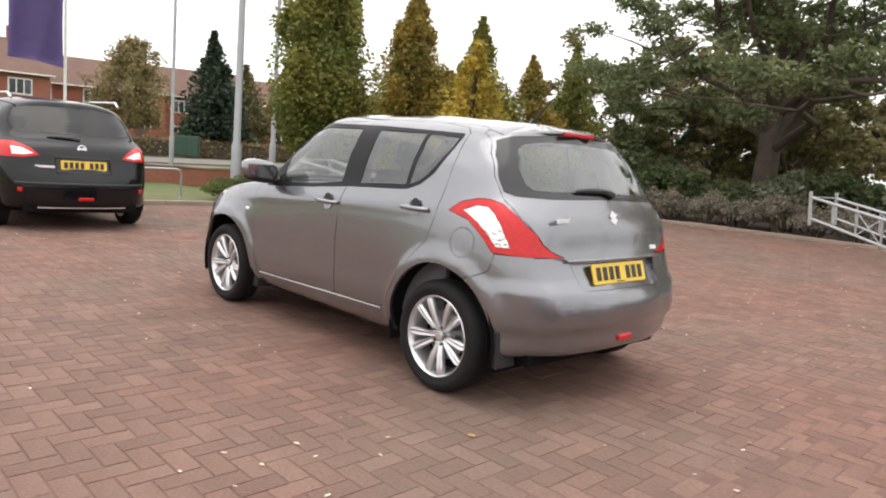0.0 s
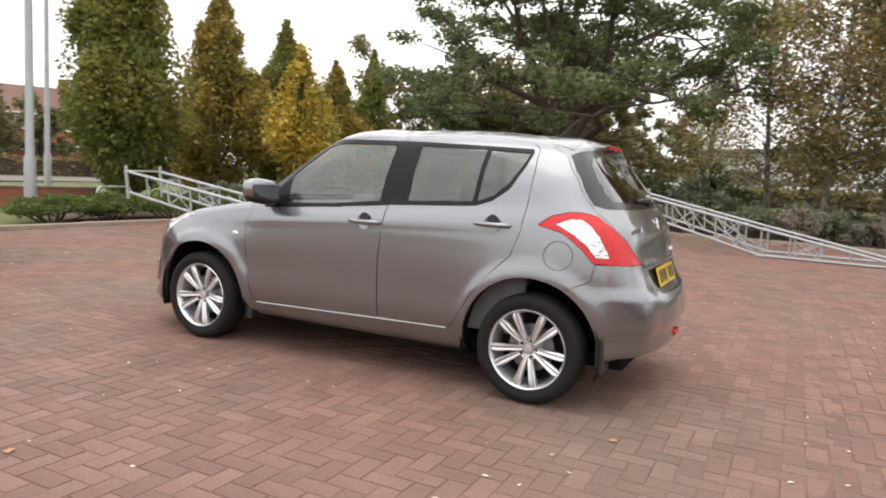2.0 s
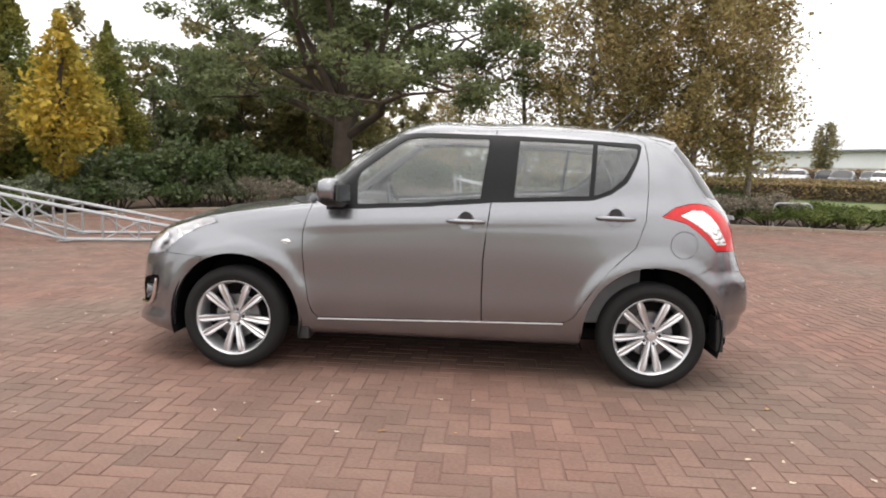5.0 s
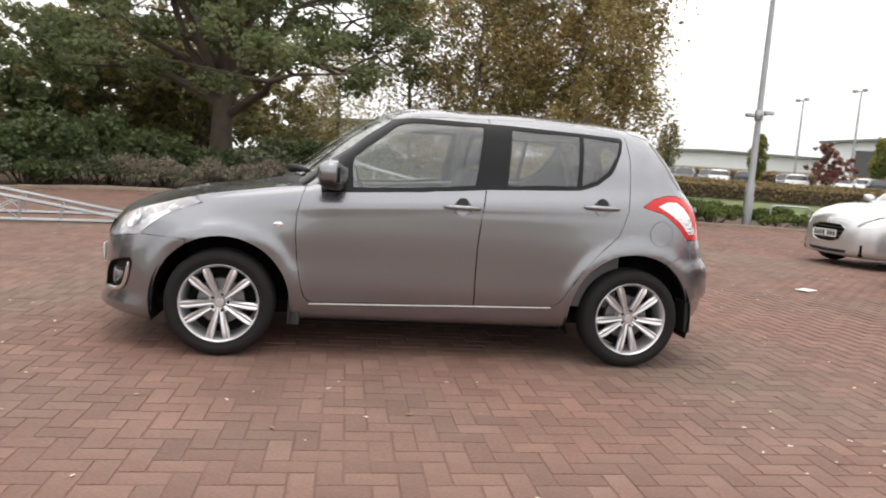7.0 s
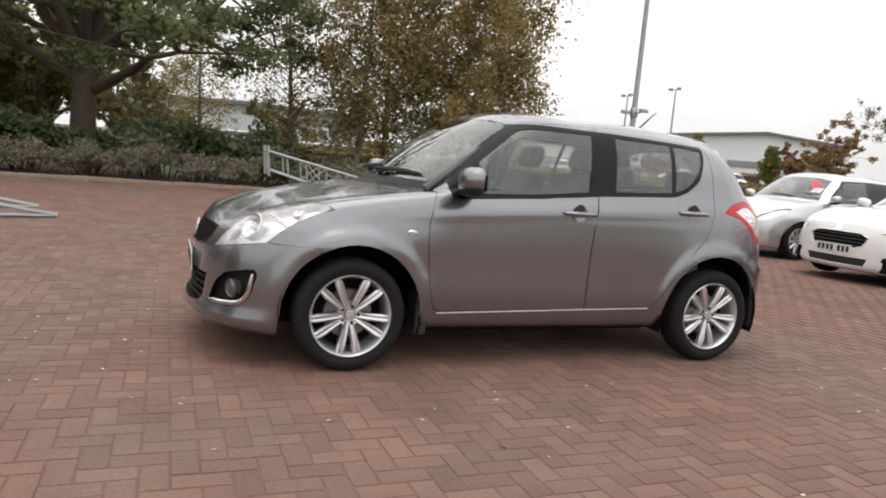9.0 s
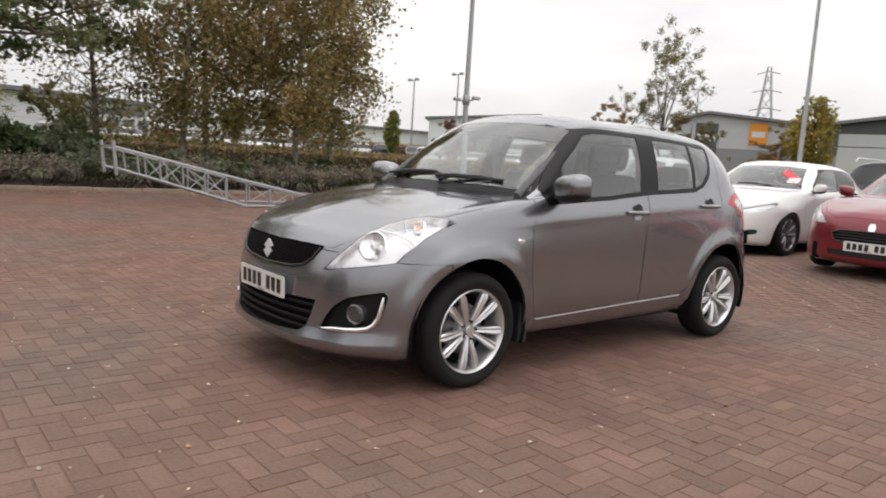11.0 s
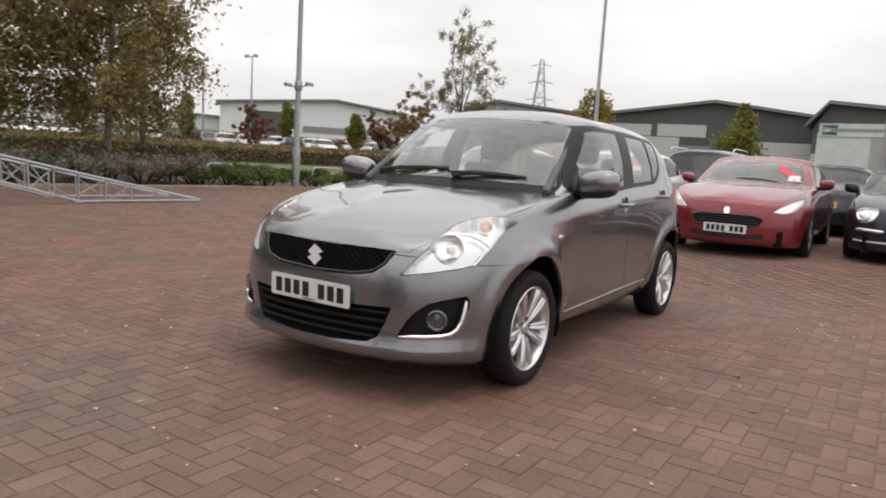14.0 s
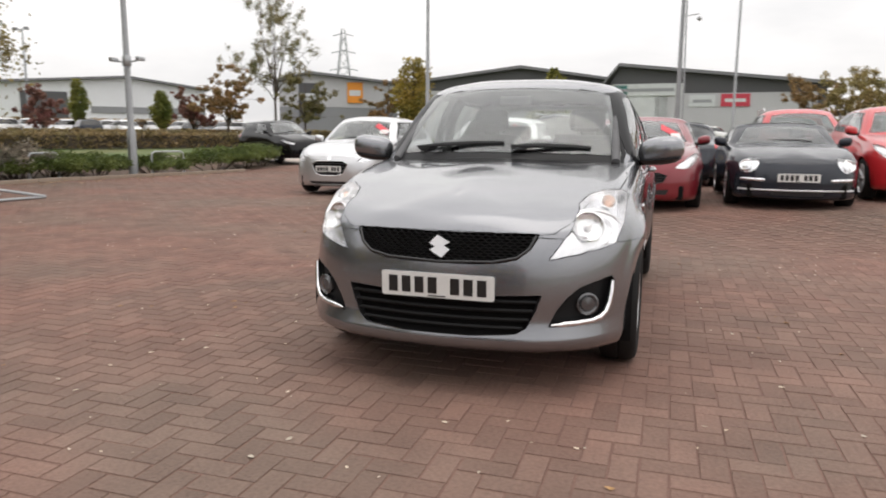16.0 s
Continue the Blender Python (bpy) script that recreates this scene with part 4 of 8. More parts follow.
    sgn = prism([(-0.036, -0.014), (0.01, -0.04), (0.038, -0.01), (0.016, 0.003), (0.038, 0.016), (-0.01, 0.04), (-0.038, 0.01), (-0.016, -0.003)], 0.004, Matrix())
    part("tailgate_badge", sgn, BADGE, tail, "plain bright badge shape").matrix_basis = Matrix.Translation((rear_x(0, 1.0) - 0.002, 0, 1.0)) @ Euler((0, 0, math.pi)).to_matrix().to_4x4() @ pose(0, 0, 0, 90 - 14, 0, 90)
    for y, w, z in ((0.43, 0.2, 0.985), (-0.42, 0.05, 0.83)):
        lettering = prism([(-w / 2, -0.012), (w / 2, -0.012), (w / 2, 0.012), (-w / 2, 0.012)], 0.003, Matrix())
        part("name_bar", lettering, BADGE, tail, "plain bright bar").matrix_basis = Matrix.Translation((rear_x(y, z) - 0.007, y, z)) @ Euler((0, 0, math.pi + math.copysign(0.17, -y) * -1)).to_matrix().to_4x4() @ pose(0, 0, 0, 90 - 12, 0, 90)
    # tailgate lower lip over the plate, spoiler, brake light, wiper
    lip = [(rear_x(y, 0.78) - 0.012, y, 0.781) for y in np.linspace(-0.45, 0.45, 15)]
    part("plate_lip", tube(lip, 0.009, 8), PAINT, tail)
    sp = bmesh.new()
    rows = []
    for y in np.linspace(-0.545, 0.545, 33):
        k = abs(y) / 0.545
        b = 1 - k**5
        xe, ze = -1.418 + 0.07 * k**2.2, 1.462 - 0.06 * k**2
        flush = [(x, y, top_z(x, y) + d) for x, d in ((-1.20, 0.002), (-1.27, 0.003), (-1.315, 0.004), (-1.32, 0.003), (-1.325, 0.0), (-1.30, -0.01))]
        proud = [(-1.20, y, top_z(-1.20, y) + 0.002), (-1.29, y, max(ze + 0.012, top_z(-1.29, y) + 0.004)), (xe, y, ze), (xe - 0.004, y, ze - 0.012), (xe + 0.01, y, ze - 0.028), (-1.30, y, ze - 0.03)]
        rows.append([sp.verts.new(lerp(p, q, b)) for p, q in zip(flush, proud)])
    for p, q in zip(rows, rows[1:]):
        for i in range(5):
            sp.faces.new((p[i], p[i + 1], q[i + 1], q[i]))
    bmesh.ops.recalc_face_normals(sp, faces=sp.faces[:])
    sp.normal_update()
    spoiler = part("roof_spoiler", smooth(sp, 50), PAINT, tail)
    stop = part("brake_light", box((-0.012, -0.15, -0.011), (0.012, 0.15, 0.011), 0.006), LAMP_RED, spoiler, "red high-level brake light")
    stop.location = (-1.415, 0, 1.444)
    wiper(tail, [(rear_x(y, z) - 0.016, y, z) for y, z in ((-0.06, 1.115), (0.1, 1.135), (0.27, 1.135))], "rear_wiper")
    wiper(car, [(front_x(y, z) + 0.016, y, z) for y, z in ((0.10, 1.062), (0.3, 1.082), (0.52, 1.078))], "front_wiper")
    wiper(car, [(front_x(y, z) + 0.016, y, z) for y, z in ((-0.5, 1.06), (-0.24, 1.09), (0.03, 1.105))], "front_wiper")
    fogr = part("rear_fog_lamp", box((-0.012, -0.065, -0.017), (0.012, 0.065, 0.017), 0.008), LAMP_RED, car, "red rear fog lamp")
    fogr.location = (rear_x(0.02, 0.365) - 0.002, 0.02, 0.365)
    cap = part("fuel_flap", panel(bm, L, 33, 0.0028), PAINT, car)
    aerial = part("roof_aerial", tube([(-1.05, 0, 1.495), (-1.07, 0, 1.52), (-1.22, 0, 1.66)], [0.018, 0.008, 0.003], 8), BLACK_PLASTIC, car, "short black roof aerial")
    # black shell added as shade behind the gaps, then floor pan and cabin
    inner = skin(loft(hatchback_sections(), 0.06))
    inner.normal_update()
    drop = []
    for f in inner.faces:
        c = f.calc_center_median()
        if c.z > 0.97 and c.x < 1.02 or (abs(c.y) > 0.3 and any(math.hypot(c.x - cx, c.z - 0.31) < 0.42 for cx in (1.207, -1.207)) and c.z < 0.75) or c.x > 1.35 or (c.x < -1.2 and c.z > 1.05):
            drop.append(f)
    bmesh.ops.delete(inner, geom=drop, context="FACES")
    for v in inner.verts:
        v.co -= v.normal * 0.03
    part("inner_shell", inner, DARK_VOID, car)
    roofing = skin(loft(hatchback_sections(), 0.06))
    roofing.normal_update()
    bmesh.ops.delete(roofing, geom=[f for f in roofing.faces if not (f.calc_center_median().z > 1.43 and f.calc_center_median().x < 0.25)], context="FACES")
    for v in roofing.verts:
        v.co -= v.normal * 0.025
    part("headlining", roofing, HEADLINING, car)
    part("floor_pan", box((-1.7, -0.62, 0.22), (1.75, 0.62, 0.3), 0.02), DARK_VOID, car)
    # extra box added between the sills to deepen the shade under the car
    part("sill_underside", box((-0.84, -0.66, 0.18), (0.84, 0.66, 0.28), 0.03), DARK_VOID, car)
    # near-black fillers added so the hollow nose and tail look shaded inside
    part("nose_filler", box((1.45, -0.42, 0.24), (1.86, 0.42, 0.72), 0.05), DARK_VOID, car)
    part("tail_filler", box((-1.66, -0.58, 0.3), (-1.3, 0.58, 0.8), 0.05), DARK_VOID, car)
    dash = part("dashboard", box((0.52, -0.68, 0.62), (0.98, 0.68, 0.985), 0.06), CABIN, car)
    part("instrument_hood", box((0.46, -0.52, 0.9), (0.7, -0.2, 1.04), 0.05), CABIN, dash)
    ring = [(0.42 + 0.06 * math.sin(2 * math.pi * k / 24), -0.36 + 0.185 * math.cos(2 * math.pi * k / 24), 0.93 + 0.175 * math.sin(2 * math.pi * k / 24)) for k in range(25)]
    sw = part("steering_wheel", tube(ring, 0.015, 8, False), BLACK_PLASTIC, car)
    part("wheel_boss", box((0.4, -0.45, 0.86), (0.45, -0.27, 0.97), 0.02), BLACK_PLASTIC, sw)
    for y in (0.36, -0.36):
        seat(car, 0.02, y, 0.62)
    seat(car, -0.80, 0.0, 0.66, 1.2, 0.5, 22, False, "rear_seat")
    for y in (0.34, -0.34):
        part("rear_head_restraint", box((-1.28, y - 0.13, 1.1), (-1.18, y + 0.13, 1.24), 0.04), SEAT_CLOTH, car)
    part("parcel_shelf", box((-1.55, -0.6, 1.0), (-1.1, 0.6, 1.03), 0.01), CABIN, car)
    part("interior_mirror", box((0.42, -0.1, 1.33), (0.44, 0.1, 1.39), 0.008), BLACK_PLASTIC, car)
    for s in (1, -1):
        part("door_trim", box((-1.15, 0.68 * s if s > 0 else -0.72, 0.35), (0.72, 0.72 if s > 0 else -0.68, 0.96), 0.01), CABIN, car)
        part("screen_pillar_trim", tube([(0.80, 0.66 * s, 1.0), (0.50, 0.62 * s, 1.22), (0.26, 0.56 * s, 1.39)], 0.025, 8), CABIN, car)
        part("centre_pillar_trim", tube([(-0.32, 0.70 * s, 1.0), (-0.33, 0.66 * s, 1.25), (-0.34, 0.58 * s, 1.41)], 0.035, 8), CABIN, car)
        part("rear_pillar_trim", tube([(-1.28, 0.64 * s, 1.05), (-1.22, 0.58 * s, 1.23), (-1.14, 0.5 * s, 1.36)], 0.05, 8), HEADLINING, car)
    bm.free()
    return car


grey_hatchback()


# ---------------- the ground ----------------
def ease(a, b, t):
    k = np.clip((t - a) / (b - a), 0, 1)
    return k * k * (3 - 2 * k)


def ground_z(x, y):
    """Lie of the land: flat by the grey car, with gentle falls round the car park and higher ground far to the west and south."""
    x, y = np.asarray(x, float), np.asarray(y, float)
    west = ease(2.4, 5.8, -x) * np.clip(0.155 + 0.022 * (y - 1), 0.0, 0.26)
    south = 0.012 * np.clip(-y - 3, 0, 12)
    rho = np.hypot(x, y)
    far = 0.018 * np.clip(rho - 16, 0, 110) * ease(-5, 25, -x - 0.3 * y)
    return west * (1 - ease(10, 22, rho)) + south + far


def gz(x, y):
    return float(ground_z(x, y))


def mesh_object(name, verts, faces, material, parent=None, smoothed=False):
    me = bpy.data.meshes.new(name)
    v = np.asarray(verts, np.float32)
    f = np.asarray(faces, np.int32)
    me.vertices.add(len(v))
    me.vertices.foreach_set("co", v.ravel())
    me.loops.add(f.size)
    me.loops.foreach_set("vertex_index", f.ravel())
    me.polygons.add(len(f))
    me.polygons.foreach_set("loop_start", np.arange(0, f.size, f.shape[1], dtype=np.int32))
    me.polygons.foreach_set("use_smooth", np.full(len(f), smoothed))
    me.update(calc_edges=True)
    me.validate()
    me.materials.append(material)
    ob = new(name, me)
    if parent is not None:
        ob.parent = parent
    return ob


def sheet(name, x0, x1, y0, y1, step, lift, material, inside_of=None):
    """A piece of ground that follows the lie of the land."""
    xs, ys = np.arange(x0, x1 + step / 2, step), np.arange(y0, y1 + step / 2, step)
    X, Y = np.meshgrid(xs, ys, indexing="ij")
    Z = ground_z(X, Y) + lift
    if name == "ground":
        Z = np.where((X > -43) & (X < 9) & (Y > -12.5) & (Y < 14), Z - 0.35, Z)
    V = np.stack([X, Y, Z], -1).reshape(-1, 3)
    n = len(ys)
    F = [(i * n + j, (i + 1) * n + j, (i + 1) * n + j + 1, i * n + j + 1) for i in range(len(xs) - 1) for j in range(n - 1)
         if inside_of is None or inside_of((X[i, j] + step / 2, Y[i, j] + step / 2))]
    return mesh_object(name, V, F, material, None, True)


GRASS = mat("lawn_grass", (0.075, 0.115, 0.028), 0.9, 0, 0.35, 1.5, 40, bump=0.6, tint=(0.13, 0.125, 0.045), tscale=0.25, tamount=0.4)
SOIL = mat("bed_soil", (0.06, 0.04, 0.028), 0.95, 0, 0.35, 3, 50, bump=0.6, tint=(0.12, 0.07, 0.04), tscale=2.0)
JOINT_SAND = mat("joint_sand", (0.165, 0.094, 0.074), 0.95, 0, 0.25, 2, 80, bump=0.3)
BRICK_RED = mat("red_brown_paver", (0.2, 0.111, 0.086), 0.84, 0, 0.26, 2.5, 60, bump=0.6, tint=(0.172, 0.119, 0.094), tscale=0.5, tamount=0.5, random_each=0.13, spec=0.35)
KERB_STONE = mat("kerb_concrete", (0.36, 0.29, 0.23), 0.9, 0, 0.2, 3, 60, bump=0.4, tint=(0.2, 0.15, 0.11), tscale=1.5)
ASPHALT = mat("road_asphalt", (0.17, 0.15, 0.14), 0.9, 0, 0.15, 2, 120, bump=0.3)
PALE_PAVING = mat("pale_path", (0.42, 0.36, 0.32), 0.9, 0, 0.12, 2, 60)

# kerb line round the paved yard, from the east side round the planted corner to the west
KERB_LINE = [(8.75, 14.0), (8.75, 4.0), (8.72, -0.8), (8.65, -3.6), (8.35, -6.6), (7.9, -9.0), (7.2, -10.6), (6.0, -11.7), (4.0, -12.3), (1.0, -12.55), (-3.0, -12.5), (-7.0, -12.25), (-10.0, -11.75), (-13.2, -11.1)]


def kerb_south(x):
    pts = sorted((p for p in KERB_LINE if p[1] < -8.9), key=lambda p: p[0])
    return along(x, *pts)


yard = KERB_LINE + [(-40.0, -10.9), (-40.0, 14.0)]
tagged(sheet("ground", -330, 330, -330, 330, 5.5, -0.09, GRASS), "rough autumn grass over wide flat land", "ground", kind="structure")
tagged(sheet("planting_bed", -18, 12, -19, 9, 0.5, -0.03, SOIL, lambda p: not inside(p, yard) and inside(p, [(12, 9), (12, -19), (-18, -16), (-18, -10.6), (9, -10)])), "dark soil of the planting beds", "soil", kind="structure")
tagged(sheet("lawn_strip", 8.8, 21, -4.2, 14, 0.6, -0.012, GRASS), "mown green verge beside the paved yard", "lawn", kind="structure")
paving = tagged(sheet("paving", -40.5, 9.6, -13, 14.5, 0.5, -0.003, JOINT_SAND, lambda p: inside(p, [(8.95, 14.2), (8.95, -1), (8.85, -4), (8.5, -7), (8.0, -9.4), (7.2, -11), (6, -12), (4, -12.6), (1, -12.8), (-7, -12.5), (-13.2, -11.4), (-40, -11), (-40, 14.2)])),
                "red-brown block paving in herringbone bond", "paving", kind="structure")


def kerb():
    """Concrete edging, stone by stone."""
    root = tagged(thing("kerb"), "weathered concrete kerb edging along the planted beds", "kerb", kind="structure")
    mesh = None
    pts = [Vector((*p, 0)) for p in KERB_LINE]
    for a, b in zip(pts, pts[1:]):
        n = max(1, round((b - a).length / 0.9))
        for k in range(n):
            p, q = a.lerp(b, k / n), a.lerp(b, (k + 1) / n)
            if mesh is None:
                stone = part("kerb_stone", box((-0.446, -0.06, -0.12), (0.446, 0.06, 0.075), 0.012), KERB_STONE, root)
                mesh = stone.data
            else:
                stone = new("kerb_stone", mesh)
                stone.parent = root
            m = (p + q) / 2
            stone.location = (m.x, m.y, gz(m.x, m.y) + random.uniform(-0.006, 0.006))
            stone.rotation_euler = (0, 0, math.atan2(q.y - p.y, q.x - p.x))
            stone.scale = ((q - p).length / 0.9, 1, 1)


kerb()

# ---------------- leaves, shrubs and trees ----------------
def leaf_material(name, color, second, var=0.3, shine=0.5):
    m = mat(name, color, shine, 0, var, 1.2, 9, tint=second, tscale=0.7, tamount=0.5, random_each=0.38, spec=0.35)
    n, l = m.node_tree.nodes, m.node_tree.links
    out, b = n["Material Output"], n["Principled BSDF"]
    tr, mx = n.new("ShaderNodeBsdfTranslucent"), n.new("ShaderNodeMixShader")
    mx.inputs[0].default_value = 0.42
    l.new(b.inputs["Base Color"].links[0].from_socket, tr.inputs["Color"])
    l.new(b.outputs[0], mx.inputs[1])
    l.new(tr.outputs[0], mx.inputs[2])
    l.new(mx.outputs[0], out.inputs["Surface"])
    return m


HORNBEAM_LEAF = leaf_material("hornbeam_leaf", (0.15, 0.18, 0.042), (0.27, 0.24, 0.055))
GOLD_LEAF = leaf_material("turning_hornbeam_leaf", (0.235, 0.205, 0.05), (0.4, 0.28, 0.06))
YELLOW_LEAF = leaf_material("yellow_leaf", (0.5, 0.36, 0.055), (0.33, 0.29, 0.06))
OAK_LEAF = leaf_material("oak_leaf", (0.112, 0.142, 0.057), (0.175, 0.195, 0.088))
BIRCH_LEAF = leaf_material("birch_leaf", (0.245, 0.21, 0.082), (0.37, 0.275, 0.12))
LAUREL_LEAF = leaf_material("laurel_leaf", (0.074, 0.107, 0.040), (0.132, 0.157, 0.066), shine=0.35)
LAVENDER_LEAF = leaf_material("grey_shrub_leaf", (0.264, 0.256, 0.198), (0.330, 0.247, 0.198))
SAGE_LEAF = leaf_material("sage_green_leaf", (0.148, 0.173, 0.099), (0.231, 0.239, 0.165))
JUNIPER_LEAF = leaf_material("juniper_leaf", (0.095, 0.13, 0.032), (0.15, 0.175, 0.05))
FIR_LEAF = leaf_material("fir_needles", (0.030, 0.049, 0.030), (0.049, 0.074, 0.041))
RUST_LEAF = leaf_material("rust_leaf", (0.32, 0.19, 0.085), (0.22, 0.16, 0.07))
OLIVE_LEAF = leaf_material("olive_leaf", (0.158, 0.152, 0.064), (0.24, 0.19, 0.086))
HEDGE_LEAF = leaf_material("hedge_leaf", (0.28, 0.2, 0.1), (0.2, 0.165, 0.075))
MAPLE_LEAF = leaf_material("dark_red_leaf", (0.214, 0.083, 0.074), (0.281, 0.165, 0.116))
WILLOW_LEAF = leaf_material("willow_leaf", (0.24, 0.2, 0.085), (0.33, 0.27, 0.13))
BARK = mat("grey_brown_bark", (0.085, 0.065, 0.05), 0.95, 0, 0.35, 3, 40, bump=0.8)
BIRCH_BARK = mat("pale_birch_bark", (0.28, 0.25, 0.21), 0.85, 0, 0.3, 4, 30, bump=0.5, tint=(0.1, 0.08, 0.07), tscale=5)


def leaves(name, points, size, material, parent, rng, droop=0.0, stretch=1.7):
    """Small folded leaves at the points, turned every way."""
    P = np.asarray(points, float)
    n = len(P)
    d = rng.normal(size=(n, 3))
    d[:, 2] = d[:, 2] * 0.7 - droop
    d /= np.linalg.norm(d, axis=1)[:, None]
    s = np.cross(d, rng.normal(size=(n, 3)))
    s /= np.linalg.norm(s, axis=1)[:, None]
    up = np.cross(s, d)
    k = (size * rng.uniform(0.6, 1.35, n))[:, None]
    V = np.stack([P - d * k * stretch / 2, P + s * k / 2 + up * k * 0.15, P + d * k * stretch / 2, P - s * k / 2 + up * k * 0.15], 1).reshape(-1, 3)
    i = np.arange(n)[:, None] * 4
    F = np.concatenate([i + np.array([[0, 1, 2]]), i + np.array([[0, 2, 3]])], 1).reshape(-1, 3)
    ob = mesh_object(name, V, F, material, parent)
    return tagged(ob, kind="stuff")


def clump_points(rng, centres, radii, count, flat=0.7, shell=0.55):
    """Points in soft lens-shaped clumps."""
    centres, radii = np.asarray(centres, float), np.asarray(radii, float)
    w = radii**2 / np.sum(radii**2)
    idx = rng.choice(len(centres), count, p=w)
    d = rng.normal(size=(count, 3))
    d /= np.linalg.norm(d, axis=1)[:, None]
    r = rng.uniform(shell, 1.05, count)
    d = d * (radii[idx] * r)[:, None]
    d[:, 2] *= flat
    return centres[idx] + d


def columnar_tree(x, y, height, radius, material, seed, count, label, kind_of="hornbeam tree", base=0.09, size=0.1, bushy=0.34, top=1.0):
    """An upright crown on a short trunk, with ascending branches and a ragged outline."""
    rng = np.random.default_rng(seed)
    z0 = gz(x, y) - 0.05
    tree = tagged(thing(kind_of.replace(" ", "_"), x, y, z0), label, "tree")
    trunk = tube([(0, 0, 0), (0.02, 0.01, height * 0.3), (0.0, 0.03, height * 0.65), (0.0, 0, height * 0.95)], [radius * 0.085, radius * 0.07, radius * 0.04, 0.008], 8)
    lumps, rad = [], []
    for k in range(46):
        h = rng.uniform(base, 0.97) * height
        t = (h / height - base) / (1 - base)
        env = radius * (min(1.0, (t / bushy) ** 0.6) if t < bushy else max(0.05, 1 - ((t - bushy) / (1 - bushy)) ** 1.08 * top))
        a = rng.uniform(0, 2 * math.pi)
        r = env * rng.uniform(0.35, 0.85)
        c = (r * math.cos(a), r * math.sin(a), h)
        lumps.append(c)
        rad.append(max(0.16, env * rng.uniform(0.28, 0.5)))
        if k % 2 == 0:
            add(trunk, tube([(0, 0, max(0.15 * height, h - r * 1.6 - 0.2)), (c[0] * 0.5, c[1] * 0.5, h - r * 0.6), c], [radius * 0.03, radius * 0.018, 0.006], 5))
    part("trunk", trunk, BARK, tree)
    P = clump_points(rng, lumps, rad, int(count * 0.68), 1.35, 0.3)
    # the loose shell that joins the lumps into one crown
    n = count - len(P)
    t = rng.uniform(0.0, 1.0, n) ** 1.3
    env = radius * np.where(t < bushy, np.minimum(1.0, (t / bushy) ** 0.6), np.maximum(0.05, 1 - (np.maximum(t - bushy, 0) / (1 - bushy)) ** 1.08 * top))
    a = rng.uniform(0, 2 * math.pi, n)
    r = env * rng.uniform(0.45, 1.0, n) * (0.9 + 0.14 * np.sin(3 * a + 9 * t) + 0.08 * np.sin(7 * a - 17 * t))
    P = np.concatenate([P, np.stack([r * np.cos(a), r * np.sin(a), (base + (1 - base) * t) * height], 1)])
    leaves("crown", P, size, material, tree, rng)
    return tree


def spreading_tree(x, y, height, spread, material, seed, count, label, fork=2.6, size=0.11, flat=0.45, bark=None, trunk_r=0.33, limbs=9, low=0.32, lens=(0.55, 1.05), droop=0.0, kind_of="oak_tree"):
    """A trunk that forks into crooked limbs which carry separate clumps of leaves."""
    rng = np.random.default_rng(seed)
    bark = bark or BARK
    z0 = gz(x, y) - 0.05
    tree = tagged(thing(kind_of, x, y, z0), label, "tree")
    wood = tube([(0, 0, 0), (0.05, 0.02, fork * 0.5), (0.02, 0.0, fork), (-0.05, 0.05, height * 0.72)], [trunk_r * 1.25, trunk_r, trunk_r * 0.85, trunk_r * 0.25], 12)
    centres, radii = [], []
    for k in range(limbs):
        a = 2 * math.pi * (k + rng.uniform(-0.3, 0.3)) / limbs
        reach = spread * rng.uniform(0.62, 1.0)
        top = height * rng.uniform(low + 0.1, 0.95)
        out = math.sqrt(max(0.15, 1 - ((top / height - low - 0.2) / (1.05 - low)) ** 2)) if top / height > low + 0.2 else 0.95
        end = Vector((math.cos(a) * reach * out, math.sin(a) * reach * out, top * 0.95))
        start = Vector((0, 0, fork * rng.uniform(0.75, 1.25)))
        pts = [start]
        for j in range(1, 5):
            p = start.lerp(end, j / 4) + Vector(rng.normal(size=3)) * spread * 0.045
            p.z += spread * 0.09 * math.sin(j / 4 * math.pi)
            pts.append(p)
        add(wood, tube(pts, [trunk_r * 0.5, trunk_r * 0.36, trunk_r * 0.24, trunk_r * 0.14, 0.02], 7))
        for j in (2, 3, 4):
            for _ in range(3):
                c = pts[j] + Vector((rng.normal() * 0.24 * spread, rng.normal() * 0.24 * spread, rng.uniform(-0.02, 0.13) * height))
                c.z = max(c.z, height * low)
                centres.append(tuple(c))
                radii.append(spread * rng.uniform(0.08, 0.18))
                add(wood, tube([pts[j], (pts[j] + c) / 2 + Vector((0, 0, 0.05)), c], [trunk_r * 0.12, trunk_r * 0.07, 0.008], 5))
    part("trunk", wood, bark, tree)
    leaves("crown", clump_points(rng, centres, radii, count, flat, 0.15), size, material, tree, rng, droop)
    return tree


